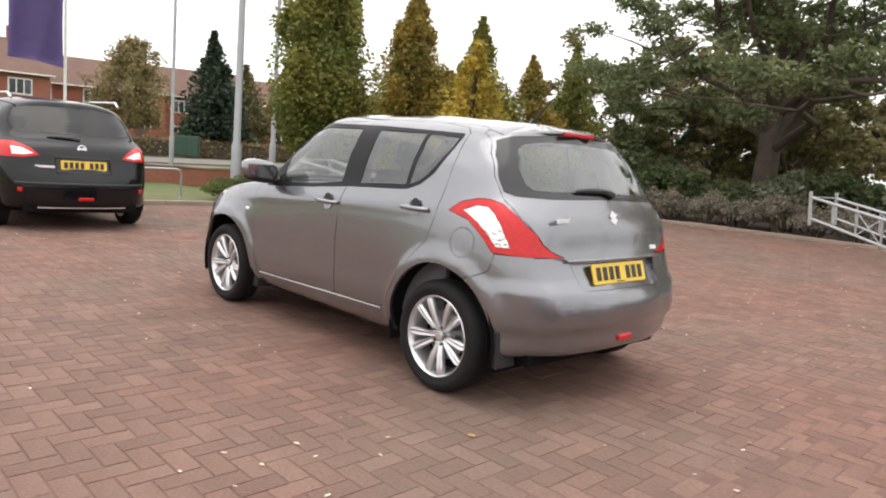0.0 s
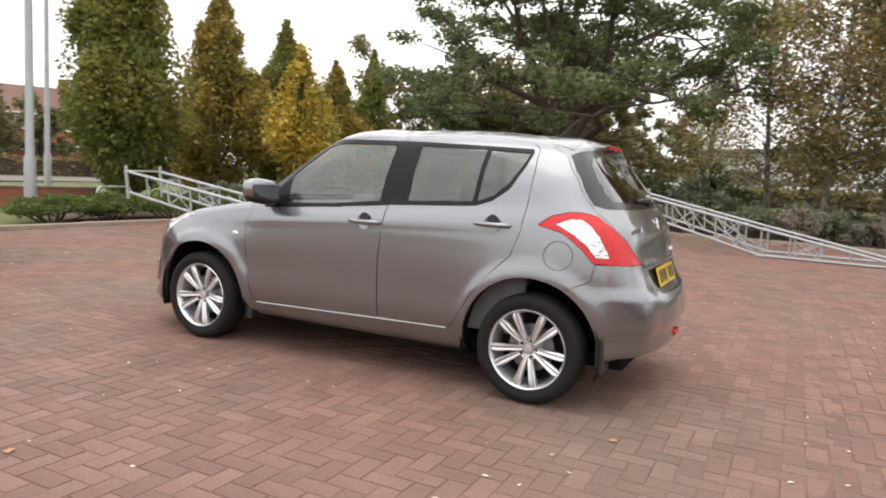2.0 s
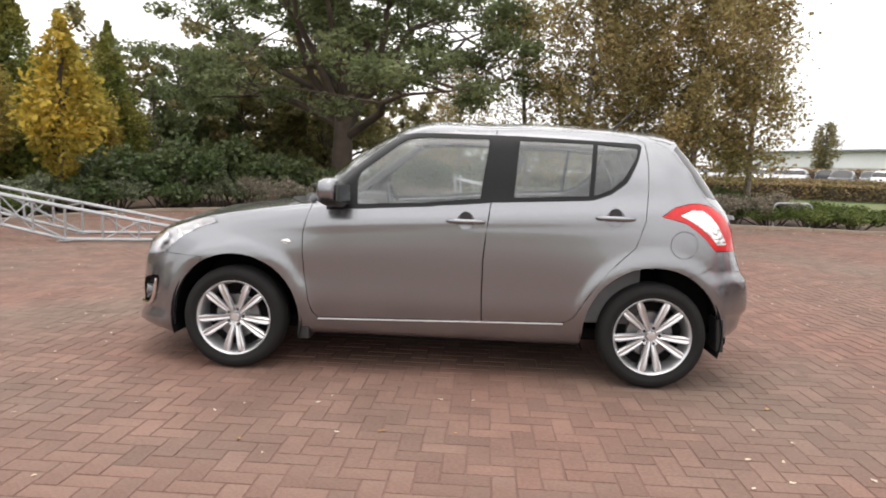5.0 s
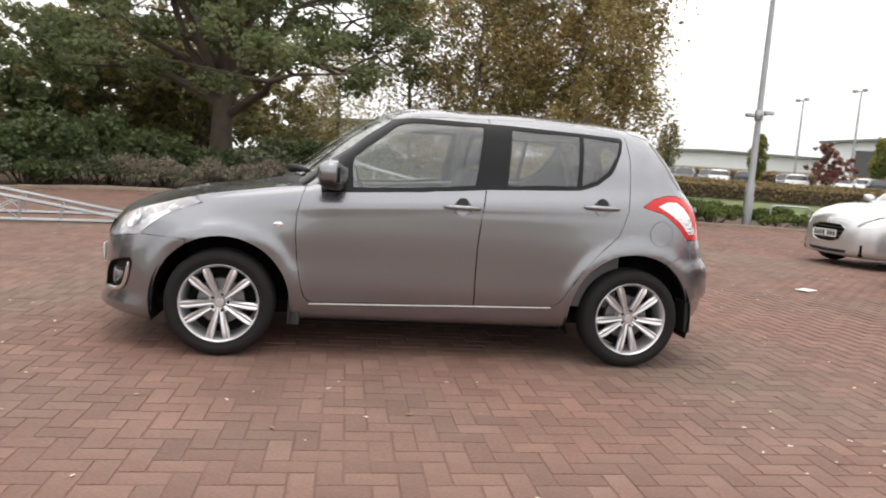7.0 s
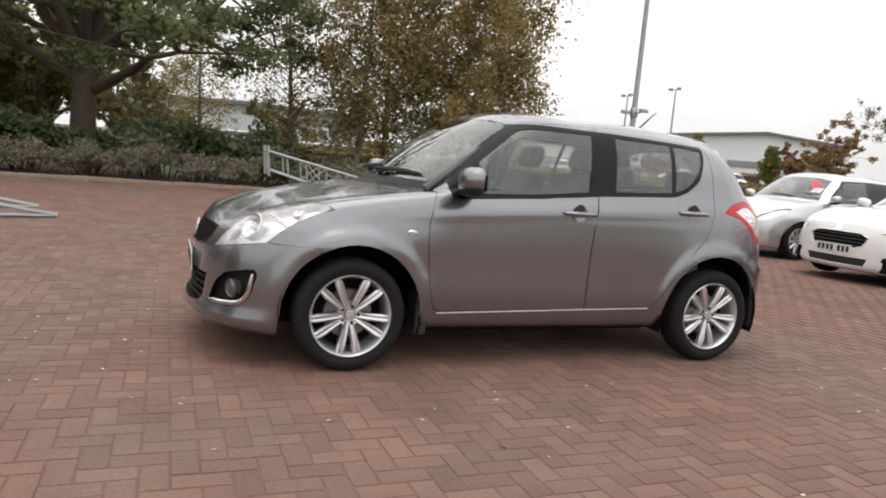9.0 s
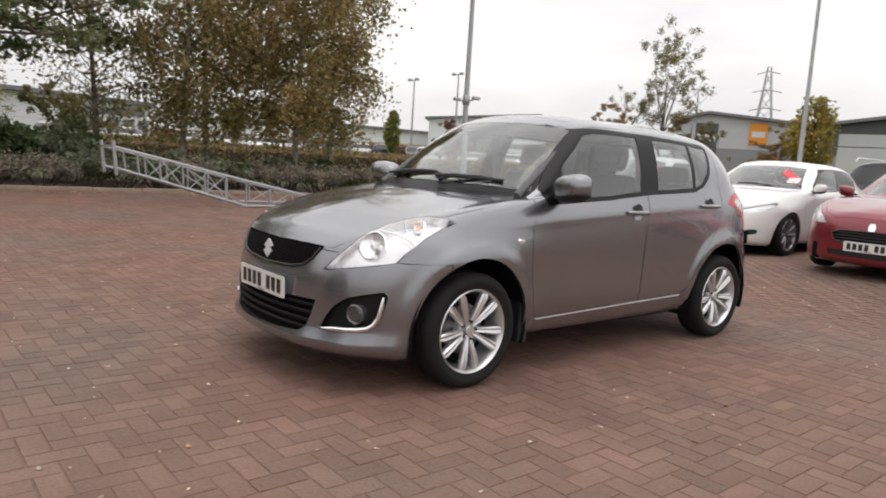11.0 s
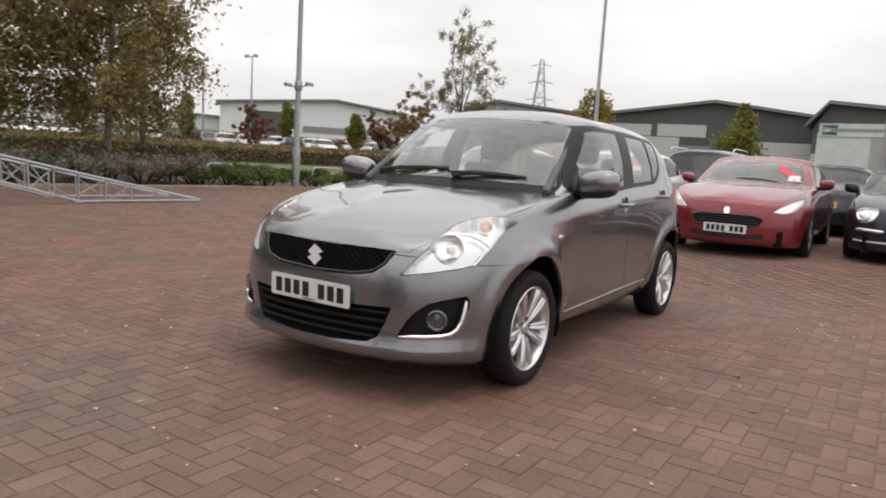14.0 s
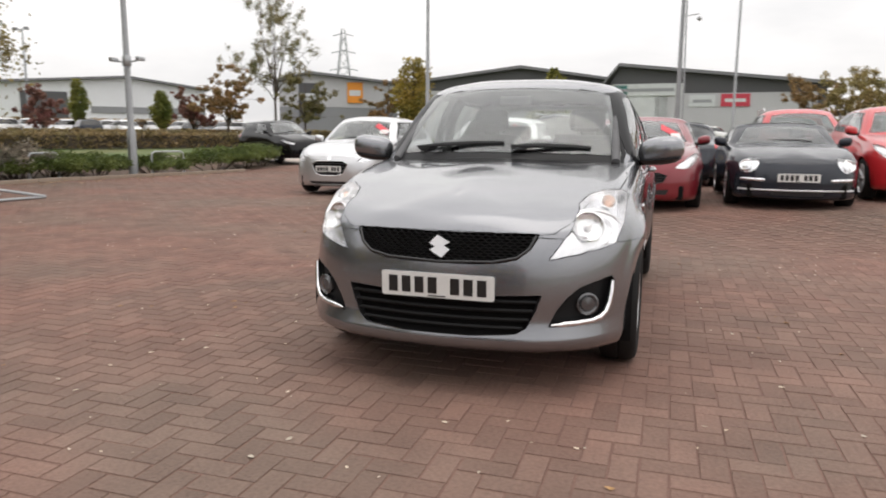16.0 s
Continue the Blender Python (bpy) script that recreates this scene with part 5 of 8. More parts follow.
def weeping_birch(x, y, height, radius, seed, count, label, material=None, size=0.072, kind_of="birch_tree"):
    """A slender pale trunk with rising branches, from which strands of small leaves hang."""
    rng = np.random.default_rng(seed)
    tree = tagged(thing(kind_of, x, y, gz(x, y) - 0.05), label, "tree")
    lean = rng.normal(0, 0.12, 2)

    def stem(z):
        k = z / height
        return Vector((lean[0] * k * 2 + 0.06 * math.sin(3 * k + seed), lean[1] * k * 2 + 0.05 * math.sin(4 * k), z))

    wood = tube([stem(height * k) for k in (0, 0.15, 0.3, 0.5, 0.7, 0.97)], [0.105, 0.09, 0.08, 0.055, 0.035, 0.008], 9)
    part("trunk", wood, BIRCH_BARK, tree)
    boughs, base, fall = bmesh.new(), [], []
    n = 54
    for k in range(n):
        t = 0.17 + 0.8 * (k + rng.uniform(0, 1)) / n
        env = radius * min(1, (t - 0.1) / 0.2) ** 0.6 * max(0.12, 1 - max(0, (t - 0.42) / 0.6) ** 1.7)
        a = 2.4 * k + rng.uniform(-0.4, 0.4)
        p = stem(t * height)
        reach = env * rng.uniform(0.5, 1.05)
        end = p + Vector((math.cos(a) * reach, math.sin(a) * reach, reach * rng.uniform(0.15, 0.55)))
        mid = p.lerp(end, 0.5) + Vector((0, 0, 0.12 * reach))
        add(boughs, tube([p, mid, end], [0.026 * (1.15 - t), 0.015 * (1.15 - t), 0.004], 5))
        for j in range(7):
            c = p.lerp(mid, rng.uniform(0.5, 1)) if j < 2 else mid.lerp(end, rng.uniform(0, 1))
            drop = rng.uniform(0.35, 1.15) * min(1, 0.45 + env / radius)
            out = Vector((math.cos(a + rng.normal(0, 0.8)), math.sin(a + rng.normal(0, 0.8)), 0)) * rng.uniform(0.05, 0.4)
            base.append(c)
            fall.append(out - Vector((0, 0, drop)))
            if j % 3 == 0:
                add(boughs, tube([c, c + out * 0.7 - Vector((0, 0, drop * 0.35)), c + fall[-1]], [0.006, 0.004, 0.002], 4))
    tagged(part("bough", boughs, BARK, tree), kind="stuff")
    base, fall = np.array(base), np.array(fall)
    i = rng.integers(0, len(base), count)
    u = rng.uniform(-0.1, 1, count)[:, None]
    bend = np.stack([np.sqrt(np.abs(u[:, 0])), np.sqrt(np.abs(u[:, 0])), u[:, 0]], 1)
    P = base[i] + fall[i] * bend + rng.normal(0, 0.2, (count, 3)) * (0.6 + u)
    P[:, 2] = np.maximum(P[:, 2], 1.0 + 0.5 * rng.uniform(0, 1, count))
    leaves("crown", P, size, material or BIRCH_LEAF, tree, rng, 0.5)
    return tree


def shrub(x, y, rx, ry, height, material, seed, count, size, label, kind_of="shrub"):
    """A mound of stems and leaves."""
    rng = np.random.default_rng(seed)
    z0 = gz(x, y) - 0.04
    bush = tagged(thing(kind_of, x, y, z0), label, "shrub")
    centres, radii = [], []
    for k in range(16):
        a, r = rng.uniform(0, 2 * math.pi), math.sqrt(rng.uniform(0, 1)) * 0.78
        centres.append((rx * r * math.cos(a), ry * r * math.sin(a), height * (0.34 + 0.42 * (1 - r) * rng.uniform(0.5, 1.2))))
        radii.append(min(rx, ry) * rng.uniform(0.25, 0.42))
    stems = bmesh.new()
    for c in centres[:10]:
        add(stems, tube([(c[0] * 0.3, c[1] * 0.3, 0), (c[0] * 0.7, c[1] * 0.7, c[2] * 0.6), c], [0.02, 0.014, 0.004], 5))
    part("woody_stem", stems, BARK, bush)
    P = clump_points(rng, centres, radii, count, min(1.0, 0.62 * height / min(rx, ry)), 0.2)
    P[:, 2] = np.abs(P[:, 2]) + 0.02
    leaves("foliage", P, size, material, bush, rng)
    return bush


def hedge(name, x0, y0, x1, y1, height, width, material, seed, label, size=0.12, per_metre=260):
    rng = np.random.default_rng(seed)
    length = math.hypot(x1 - x0, y1 - y0)
    n = int(length * per_metre)
    t = rng.uniform(0, 1, n)
    face = rng.uniform(0, 1, n)
    off = np.where(face < 0.6, np.where(rng.uniform(0, 1, n) < 0.5, -0.5, 0.5), rng.uniform(-0.5, 0.5, n)) * width + rng.normal(0, 0.05, n)
    h = np.where(face < 0.6, rng.uniform(0, 1, n), 1.0) * height + rng.normal(0, 0.05, n)
    ux, uy = (x1 - x0) / length, (y1 - y0) / length
    X, Y = x0 + ux * t * length - uy * off, y0 + uy * t * length + ux * off
    ob = tagged(thing(name), label, "hedge")
    leaves("foliage", np.stack([X, Y, ground_z(X, Y) + np.abs(h)], 1), size, material, ob, rng)
    xs = np.linspace(0, length, int(length / 3) + 2)
    core = bmesh.new()
    rows = []
    for s in xs:
        px, py = x0 + ux * s, y0 + uy * s
        z = gz(px, py)
        rows.append([core.verts.new((px - uy * o, py + ux * o, z + hh)) for o, hh in ((-width * 0.42, -0.05), (-width * 0.4, height * 0.9), (width * 0.4, height * 0.9), (width * 0.42, -0.05))])
    for p, q in zip(rows, rows[1:]):
        for i in range(3):
            core.faces.new((p[i], p[i + 1], q[i + 1], q[i]))
    part("woody_core", core, BARK, ob)
    return ob


def plant():
    # upright hornbeams behind the east bed
    for x, y, h, r, m, s, n, label in ((12.3, -7.4, 8.4, 1.75, HORNBEAM_LEAF, 1, 60000, "tall upright hornbeam with dense green leaves"), (13.1, -11.2, 6.5, 1.85, GOLD_LEAF, 2, 42000, "upright hornbeam turning gold in autumn"),
                                       (13.2, -14.3, 6.0, 1.8, HORNBEAM_LEAF, 3, 30000, "upright hornbeam with green and gold leaves"), (13.4, -17.4, 5.2, 1.7, GOLD_LEAF, 4, 20000, "smaller upright hornbeam turning gold"), (13.8, -20.6, 6.2, 1.6, HORNBEAM_LEAF, 5, 20000, "upright green hornbeam with a pointed top")):
        columnar_tree(x, y, h, r, m, s, n, label, base=0.03, size=0.078, bushy=0.26)
    columnar_tree(8.7, -9.5, 4.2, 1.15, YELLOW_LEAF, 7, 4200, "small tree with bright yellow autumn leaves", "young_tree", 0.2, 0.085, 0.4)
    spreading_tree(4.3, -17.4, 9.4, 6.2, OAK_LEAF, 11, 47000, "broad crooked evergreen oak with clumped dark leaves", 2.7, 0.095, 0.42, limbs=17, low=0.24)
    for x, y, h, r, s, n in ((-6.0, -15.1, 9.2, 3.1, 21, 46000), (-8.3, -17.0, 7.6, 1.7, 27, 5000), (-3.0, -16.0, 8.6, 2.2, 22, 17000), (-4.6, -18.6, 9.2, 2.6, 23, 9000), (-1.6, -19.0, 7.4, 1.9, 24, 4500), (0.9, -27.4, 6.6, 2.0, 25, 5000), (2.4, -36.0, 5.0, 2.2, 26, 3000)):
        weeping_birch(x, y, h, r, s, n, "birch with a pale trunk and thin browning leaves")
    # shrubs along the south bed: grey low mounds in front, evergreens behind
    rng = random.Random(5)
    k = 0
    x = 7.3
    while x > -8.2:
        y = kerb_south(min(x, 6.8))
        grey = rng.random() < 0.74
        shrub(x, y - 0.85 - 0.3 * rng.random(), 0.8, 0.68, 0.86 + 0.26 * rng.random(), LAVENDER_LEAF if grey else SAGE_LEAF, 100 + k, 2400, 0.042 if grey else 0.05,
              "low grey-brown dried shrub at the bed edge" if grey else "low sage-green shrub at the bed edge", "low_shrub")
        x -= 0.82
        k += 1
    x = 8.0
    while x > -7.6:
        y = kerb_south(min(x, 5.5))
        big = 1.3 + 0.55 * rng.random()
        if x < -0.5:
            big *= 0.62
        shrub(x, y - 2.35 - 0.5 * rng.random(), 1.15, 1.0, big, LAUREL_LEAF if rng.random() < 0.7 else SAGE_LEAF, 200 + k, 2600, 0.085, "dark evergreen laurel shrub in the bed", "evergreen_shrub")
        x -= 1.35
        k += 1
    for x, y, h in ((6.4, -13.8, 2.0), (7.6, -12.4, 1.9), (8.6, -11.3, 1.7), (2.2, -15.6, 2.0), (-0.2, -16.4, 1.7)):
        shrub(x, y, 1.5, 1.3, h, LAUREL_LEAF, 300 + k, 4200, 0.09, "large dark laurel shrub", "evergreen_shrub")
        k += 1
    for x, y in ((8.5, -9.9), (8.1, -10.6), (7.4, -11.4), (8.9, -8.9), (9.4, -9.9), (9.9, -8.6), (8.9, -10.9)):
        shrub(x, y, 0.95, 0.85, 0.95, SAGE_LEAF if k % 2 else LAUREL_LEAF, 350 + k, 2600, 0.06, "leafy green shrub below the young tree", "evergreen_shrub")
        k += 1
    # spreading junipers in the corners
    for x, y, rx, ry, h in ((9.9, -3.9, 0.8, 0.7, 0.55), (9.75, -5.1, 0.8, 0.8, 0.6), (9.4, -6.3, 0.8, 0.8, 0.62), (9.1, -7.6, 0.8, 0.8, 0.65), (-8.3, -12.95, 1.0, 0.7, 0.72), (-9.3, -12.8, 1.0, 0.7, 0.7), (-10.9, -12.4, 0.9, 0.6, 0.62), (-13.2, -12.1, 1.2, 0.8, 0.8), (-14.6, -12.0, 1.2, 0.8, 0.85), (-16.0, -12.3, 1.2, 0.9, 0.8), (-7.6, -13.6, 1.0, 0.8, 0.62), (-8.9, -13.9, 1.1, 0.9, 0.7)):
        shrub(x, y, rx * 1.35, ry * 1.3, h * 1.05, JUNIPER_LEAF, 400 + k, 6500, 0.042, "low spreading green juniper at the kerb", "juniper_shrub")
        k += 1


plant()


# ---------------- the other parked cars ----------------
def paint(name, color, metal=0.4):
    return mat(name, color, 0.3, metal, 0.03, 2.0, 700.0, coat=1.0)


SILVER = paint("silver_paint", (0.62, 0.62, 0.63), 0.75)
WHITE_PAINT = paint("white_paint", (0.78, 0.78, 0.77), 0.0)
RED_PAINT = paint("deep_red_paint", (0.2, 0.011, 0.02), 0.35)
BRIGHT_RED = paint("bright_red_paint", (0.5, 0.02, 0.025), 0.0)
SLATE = mat("dark_slate_paint", (0.022, 0.025, 0.034), 0.15, 0.2, 0.03, 2, 700, spec=0.4, coat=0.3)
BLACK_PAINT = mat("black_paint", (0.006, 0.006, 0.007), 0.08, 0, 0.03, 2, 700, spec=0.4)
SOFT_TOP = mat("black_canvas_top", (0.018, 0.018, 0.019), 0.9, 0, 0.2, 8, 200, bump=0.3)
RED_STICKER = mat("red_sticker", (0.65, 0.06, 0.08), 0.5, 0, 0.08)
DARK_GLASS = glass("dark_tinted_glass", (0.1, 0.11, 0.115))

LAMPS = {"swept": [(-1.40, 0.645), (-1.28, 0.71), (-1.1, 0.775), (-0.9, 0.825), (-0.72, 0.845), (-0.62, 0.838), (-0.78, 0.775), (-0.95, 0.70), (-1.08, 0.655), (-1.25, 0.635)],
         "slim": [(-1.42, 0.66), (-1.25, 0.705), (-1.0, 0.75), (-0.78, 0.785), (-0.70, 0.775), (-0.86, 0.70), (-1.05, 0.655), (-1.25, 0.635)],
         "oval": circle(-1.2, 0.69, 0.19, 24, 0.11)}


def parked_car(name, label, nose, y, colour, size, wheelbase, overhang, cabin, heights, lamps="swept", grille=None, intake=None, side_intake=False, away=False, roof=None, doors=2, plate_z=0.47, rails=False, sticker=False, wheel_r=0.32, turn=0.0, front_plate=True, rear_plate_z=0.72, alloy=None, wide_lamps=False, sports=False, rim=None):
    """A parked car: the loft of a hatchback reshaped to other measures, cut into its own panels.
    size: width and height; overhang: front and rear; cabin: x of screen foot, screen top, roof end and rear glass foot; heights: sill, bonnet lip, waist, cowl."""
    width, height = size
    front, rear = overhang
    hb = wheelbase / 2
    bm = skin(loft(hatchback_sections(), 0.058))
    uncut = bm.copy()
    L = bm.faces.layers.int.new("panel")
    for f in bm.faces:
        f[L] = 1
    coupe = doors == 1
    lamp = LAMPS[lamps]
    bonnet = [(1.94, 0.0), (1.90, 0.38), (1.80, 0.53), (1.66, 0.6), (1.45, 0.68), (1.2, 0.735), (1.03, 0.735), (0.985, 0.69), (1.0, 0.58), (1.06, 0.0)]
    carve(bm, L, "top", bonnet + [(a, -b) for a, b in bonnet[::-1][1:-1]], lambda c: c.z > 0.70, 4)
    for s in (1, -1):
        k = 10 if s > 0 else 20
        on = (lambda c, s=s: c.y * s > 0.35)
        rear_edge = -0.235 if not coupe else -0.55
        carve(bm, L, "side", [(0.765, 1.0), (0.81, 0.83), (0.80, 0.59), (0.75, 0.345), (0.715, 0.325), (rear_edge, 0.345), (rear_edge - 0.01, 0.71), (rear_edge - 0.035, 1.04), (rear_edge - 0.06, 1.445), (0.17, 1.432), (0.31, 1.40), (0.52, 1.225), (0.70, 1.045)], on, k + 1)
        if not coupe:
            carve(bm, L, "side", [(-0.245, 0.345), (-0.71, 0.36), (-0.82, 0.49), (-0.95, 0.675), (-1.09, 0.81), (-1.15, 1.0), (-1.16, 1.265), (-1.13, 1.42), (-0.29, 1.445), (-0.27, 1.04), (-0.245, 0.71)], on, k + 2)
        carve(bm, L, "side", [(0.64, 0.985), (0.60, 1.10), (0.27, 1.395), (-0.42, 1.415), (-0.95, 1.40), (-1.14, 1.37), (-1.19, 1.25), (-1.17, 1.09), (-0.3, 1.04)], lambda c, s=s: c.y * s > 0.5, k + 3)
        carve(bm, L, "side", [(0.56, 1.01), (0.53, 1.12), (0.25, 1.365), (-0.26, 1.385), (-0.24, 1.06)], lambda c, s=s: c.y * s > 0.5, k + 4)
        carve(bm, L, "side", [(-0.33, 1.07), (-0.35, 1.385), (-0.9, 1.375), (-1.09, 1.345), (-1.14, 1.24), (-1.12, 1.12)], lambda c, s=s: c.y * s > 0.5, k + 5)
        if wide_lamps:
            for poly, num in (([(0.44, 0.825), (0.58, 0.80), (0.90, 0.79), (0.90, 0.965), (0.66, 0.955), (0.52, 0.895)], 7), ([(0.50, 0.842), (0.60, 0.825), (0.70, 0.825), (0.70, 0.905), (0.60, 0.89)], 8)):
                carve(bm, L, "front", poly if s > 0 else mirror_y(poly), lambda c, s=s: c.y * s > 0.3 and c.x < -1.36, k + num)
        else:
            carve(bm, L, "side", [(-1.36, 0.93), (-1.44, 0.99), (-1.56, 0.985), (-1.64, 0.93), (-1.66, 0.85), (-1.60, 0.82), (-1.5, 0.85)], lambda c, s=s: c.y * s > 0.3, k + 7)
        carve(bm, L, "corner" if s > 0 else "corner_r", lamp, lambda c, s=s: c.y * s > 0.3 and c.x > 1.2, k + 9)
        if side_intake:
            carve(bm, L, "corner" if s > 0 else "corner_r", [(-1.38, 0.355), (-1.35, 0.40), (-1.14, 0.425), (-1.07, 0.405), (-1.10, 0.365), (-1.25, 0.345)], lambda c, s=s: c.y * s > 0.3 and c.x > 1.2, k + 10)
        for cx, cz, r in ((1.207, 0.312, 0.355), (-1.207, 0.318, 0.355)):
            carve(bm, L, "side", circle(cx, cz, r, 24), lambda c, s=s: c.y * s > 0.35, 99)
            carve(bm, L, "side", [(cx - r, cz), (cx - r - 0.012, 0.1), (cx + r + 0.012, 0.1), (cx + r, cz)], lambda c, s=s: c.y * s > 0.35, 99)
    screen = [(0.655, 1.03), (0.60, 1.14), (0.50, 1.39), (0.25, 1.425), (0.0, 1.43)]
    carve(bm, L, "front", screen + mirror_y(screen[:-1])[::-1] + [(-0.4, 1.045), (0.0, 1.05), (0.4, 1.045)], lambda c: c.x > 0.2, 6)
    pane = [(0.45, 1.10), (0.62, 1.11), (0.66, 1.2), (0.60, 1.34), (0.50, 1.385), (0.25, 1.41), (0.0, 1.415)]
    carve(bm, L, "front", pane + mirror_y(pane[:-1])[::-1] + [(0.0, 1.10)], lambda c: c.x < -1.23, 8)
    if grille:
        carve(bm, L, "front", grille + mirror_y(grille)[::-1], lambda c: c.x > 1.6, 31)
    if intake:
        carve(bm, L, "front", intake + mirror_y(intake)[::-1], lambda c: c.x > 1.6, 32)
    carve(bm, L, "top", [(0.22, 0.45), (0.0, 0.54), (-0.9, 0.54), (-1.22, 0.5), (-1.22, -0.5), (-0.9, -0.54), (0.0, -0.54), (0.22, -0.45)], lambda c: c.z > 1.35, 10, (1,))
    sx, tx = (-1.867, -1.207, 1.207, 1.99), (-hb - rear, -hb, hb, hb + front)
    ux, vx = (-1.867, -1.645, -1.40, 0.28, 0.94, 1.207, 1.99), (-hb - rear, cabin[3], cabin[2], cabin[1], cabin[0], hb, hb + front)
    sz, tz = (0.21, 0.72, 0.95, 1.035, 1.52), (heights[0], heights[1], heights[2], heights[3], height)

    def shape(c):
        w = float(ease(0.85, 1.03, c.z))
        return Vector(((1 - w) * np.interp(c.x, sx, tx) + w * np.interp(c.x, ux, vx), c.y * width / 1.69, float(np.interp(c.z, sz, tz))))

    for v in list(bm.verts) + list(uncut.verts):
        v.co = shape(v.co)
    lay_normals(bm, uncut)
    bm.normal_update()
    tree = BVHTree.FromBMesh(bm)

    def hit(o, d):
        return tree.ray_cast(Vector(o), Vector(d))[0]

    cx = nose - (hb + front) if not away else nose + (hb + front)
    car = tagged(thing(name, cx, y, gz(cx, y), (180 if away else 0) + turn), label, "car")
    part("body", panel(bm, L, 1, 0.001), colour, car)
    part("bonnet", panel(bm, L, 4), colour, car)
    part("roof", panel(bm, L, 10, 0.003), roof or colour, car)
    part("windscreen", panel(bm, L, 6, 0.002, 0, 0.004), CAR_GLASS, car, "tinted windscreen").visible_shadow = False
    part("rear_window", panel(bm, L, 8, 0.002, 0, 0.004), DARK_GLASS, car, "dark rear window").visible_shadow = False
    for s, k in ((1, 10), (-1, 20)):
        fd = part("front_door", panel(bm, L, k + 1), colour, car)
        rd = part("rear_door", panel(bm, L, k + 2), colour, car) if not coupe else fd
        part("window_frame", panel(bm, L, k + 3, 0.001, 0.01), BLACK_TRIM, car)
        part("side_window", panel(bm, L, k + 4, 0.0, 0, 0.004, 0.002), CAR_GLASS, fd).visible_shadow = False
        part("side_window", panel(bm, L, k + 5, 0.0, 0, 0.004, 0.002), DARK_GLASS, rd).visible_shadow = False
        tl = part("tail_lamp", panel(bm, L, k + 7, 0.002), LAMP_RED, car, "red tail lamp")
        tp = hit((-hb - rear + 0.32, 3 * s, 0.92 * heights[2] / 0.95), (0, -s, 0))
        if wide_lamps:
            part("clear_section", panel(bm, L, k + 8, 0.001, 0.004), LAMP_CLEAR, tl, "silvery clear lamp section")
        elif tp:
            part("clear_section", box((-0.09, -0.012, -0.035), (0.09, 0.012, 0.035), 0.01), LAMP_CLEAR, tl).location = tp
        hl = part("head_lamp", panel(bm, L, k + 9, 0.002, 0, 0, 0.03), LAMP_BOWL, car, "clear head lamp")
        part("lamp_cover", panel(bm, L, k + 9, 0.002, 0, 0.004), LENS, hl).visible_shadow = False
        if side_intake:
            part("side_intake", panel(bm, L, k + 10, 0.0, 0.01, 0, 0.012), BLACK_PLASTIC, car, "black side intake")
        door_mirror(car, cabin[0] - 0.33, s * (width / 2 + 0.035), heights[3] + 0.03, s, colour)
        for x0 in ((cabin[1] - 0.3, cabin[2] + 0.38) if not coupe else (cabin[1] - 0.42,)):
            p = hit((x0, 3 * s, heights[2] - 0.06), (0, -s, 0))
            if p:
                part("door_handle", tube([(x0 + 0.1, p.y, p.z), (x0 + 0.07, p.y + 0.025 * s, p.z), (x0 - 0.07, p.y + 0.025 * s, p.z), (x0 - 0.1, p.y, p.z)], 0.012, 6), colour, fd)
        for ax in (hb, -hb):
            liner = bmesh.new()
            ring = [(ax + 0.37 * math.cos(a), 0.33 + 0.37 * math.sin(a)) for a in [math.pi * (-0.1 + 1.2 * j / 16) for j in range(17)]]
            a0 = [liner.verts.new((px, s * (width / 2 - 0.03), pz)) for px, pz in ring]
            a1 = [liner.verts.new((px, s * (width / 2 - 0.42), pz)) for px, pz in ring]
            for j in range(16):
                liner.faces.new((a0[j], a0[j + 1], a1[j + 1], a1[j]))
            liner.faces.new(a1)
            part("wheel_arch_liner", liner, DARK_VOID, car)
            wheel(car, ax, s * (width / 2 - 0.115), wheel_r, 0.2, wheel_r * 0.7, 10, False, s, alloy)
        if rails:
            part("roof_rail", tube([(cabin[1] - 0.25, s * width * 0.35, height - 0.05), (cabin[1] - 0.4, s * width * 0.355, height + 0.025), (cabin[2] + 0.2, s * width * 0.355, height + 0.015), (cabin[2] + 0.05, s * width * 0.35, height - 0.05)], 0.016, 8), ALLOY, car, "silver roof rail")
    part("cabin_interior", box((cabin[2] + 0.1, -width * 0.38, 0.35), (cabin[0] - 0.25, width * 0.38, heights[3] + 0.0), 0.05), SEAT_CLOTH, car)
    for sy in (-1, 1):
        seat(car, cabin[1] - 0.15, sy * width * 0.21, heights[2] - 0.36, 0.46, 0.55)
    part("underbody", box((-hb - rear + 0.12, -width * 0.36, heights[0] + 0.02), (hb + front - 0.12, width * 0.36, heights[0] + 0.22), 0.03), DARK_VOID, car)
    if grille:
        g = part("grille", panel(bm, L, 31, 0.0, 0.0, 0, 0.03), DARK_VOID, car, "black slatted grille")
        part("grille_rim", tube([p + Vector((0.004, 0, 0)) for p in [tree.ray_cast(shape(Vector((1.9, a, b))) + Vector((2, 0, 0)), Vector((-1, 0, 0)))[0] for a, b in grille + mirror_y(grille)[::-1] + grille[:1]] if p], 0.008, 6, False), rim or CHROME, g)
        zs = sorted(b for _, b in grille)
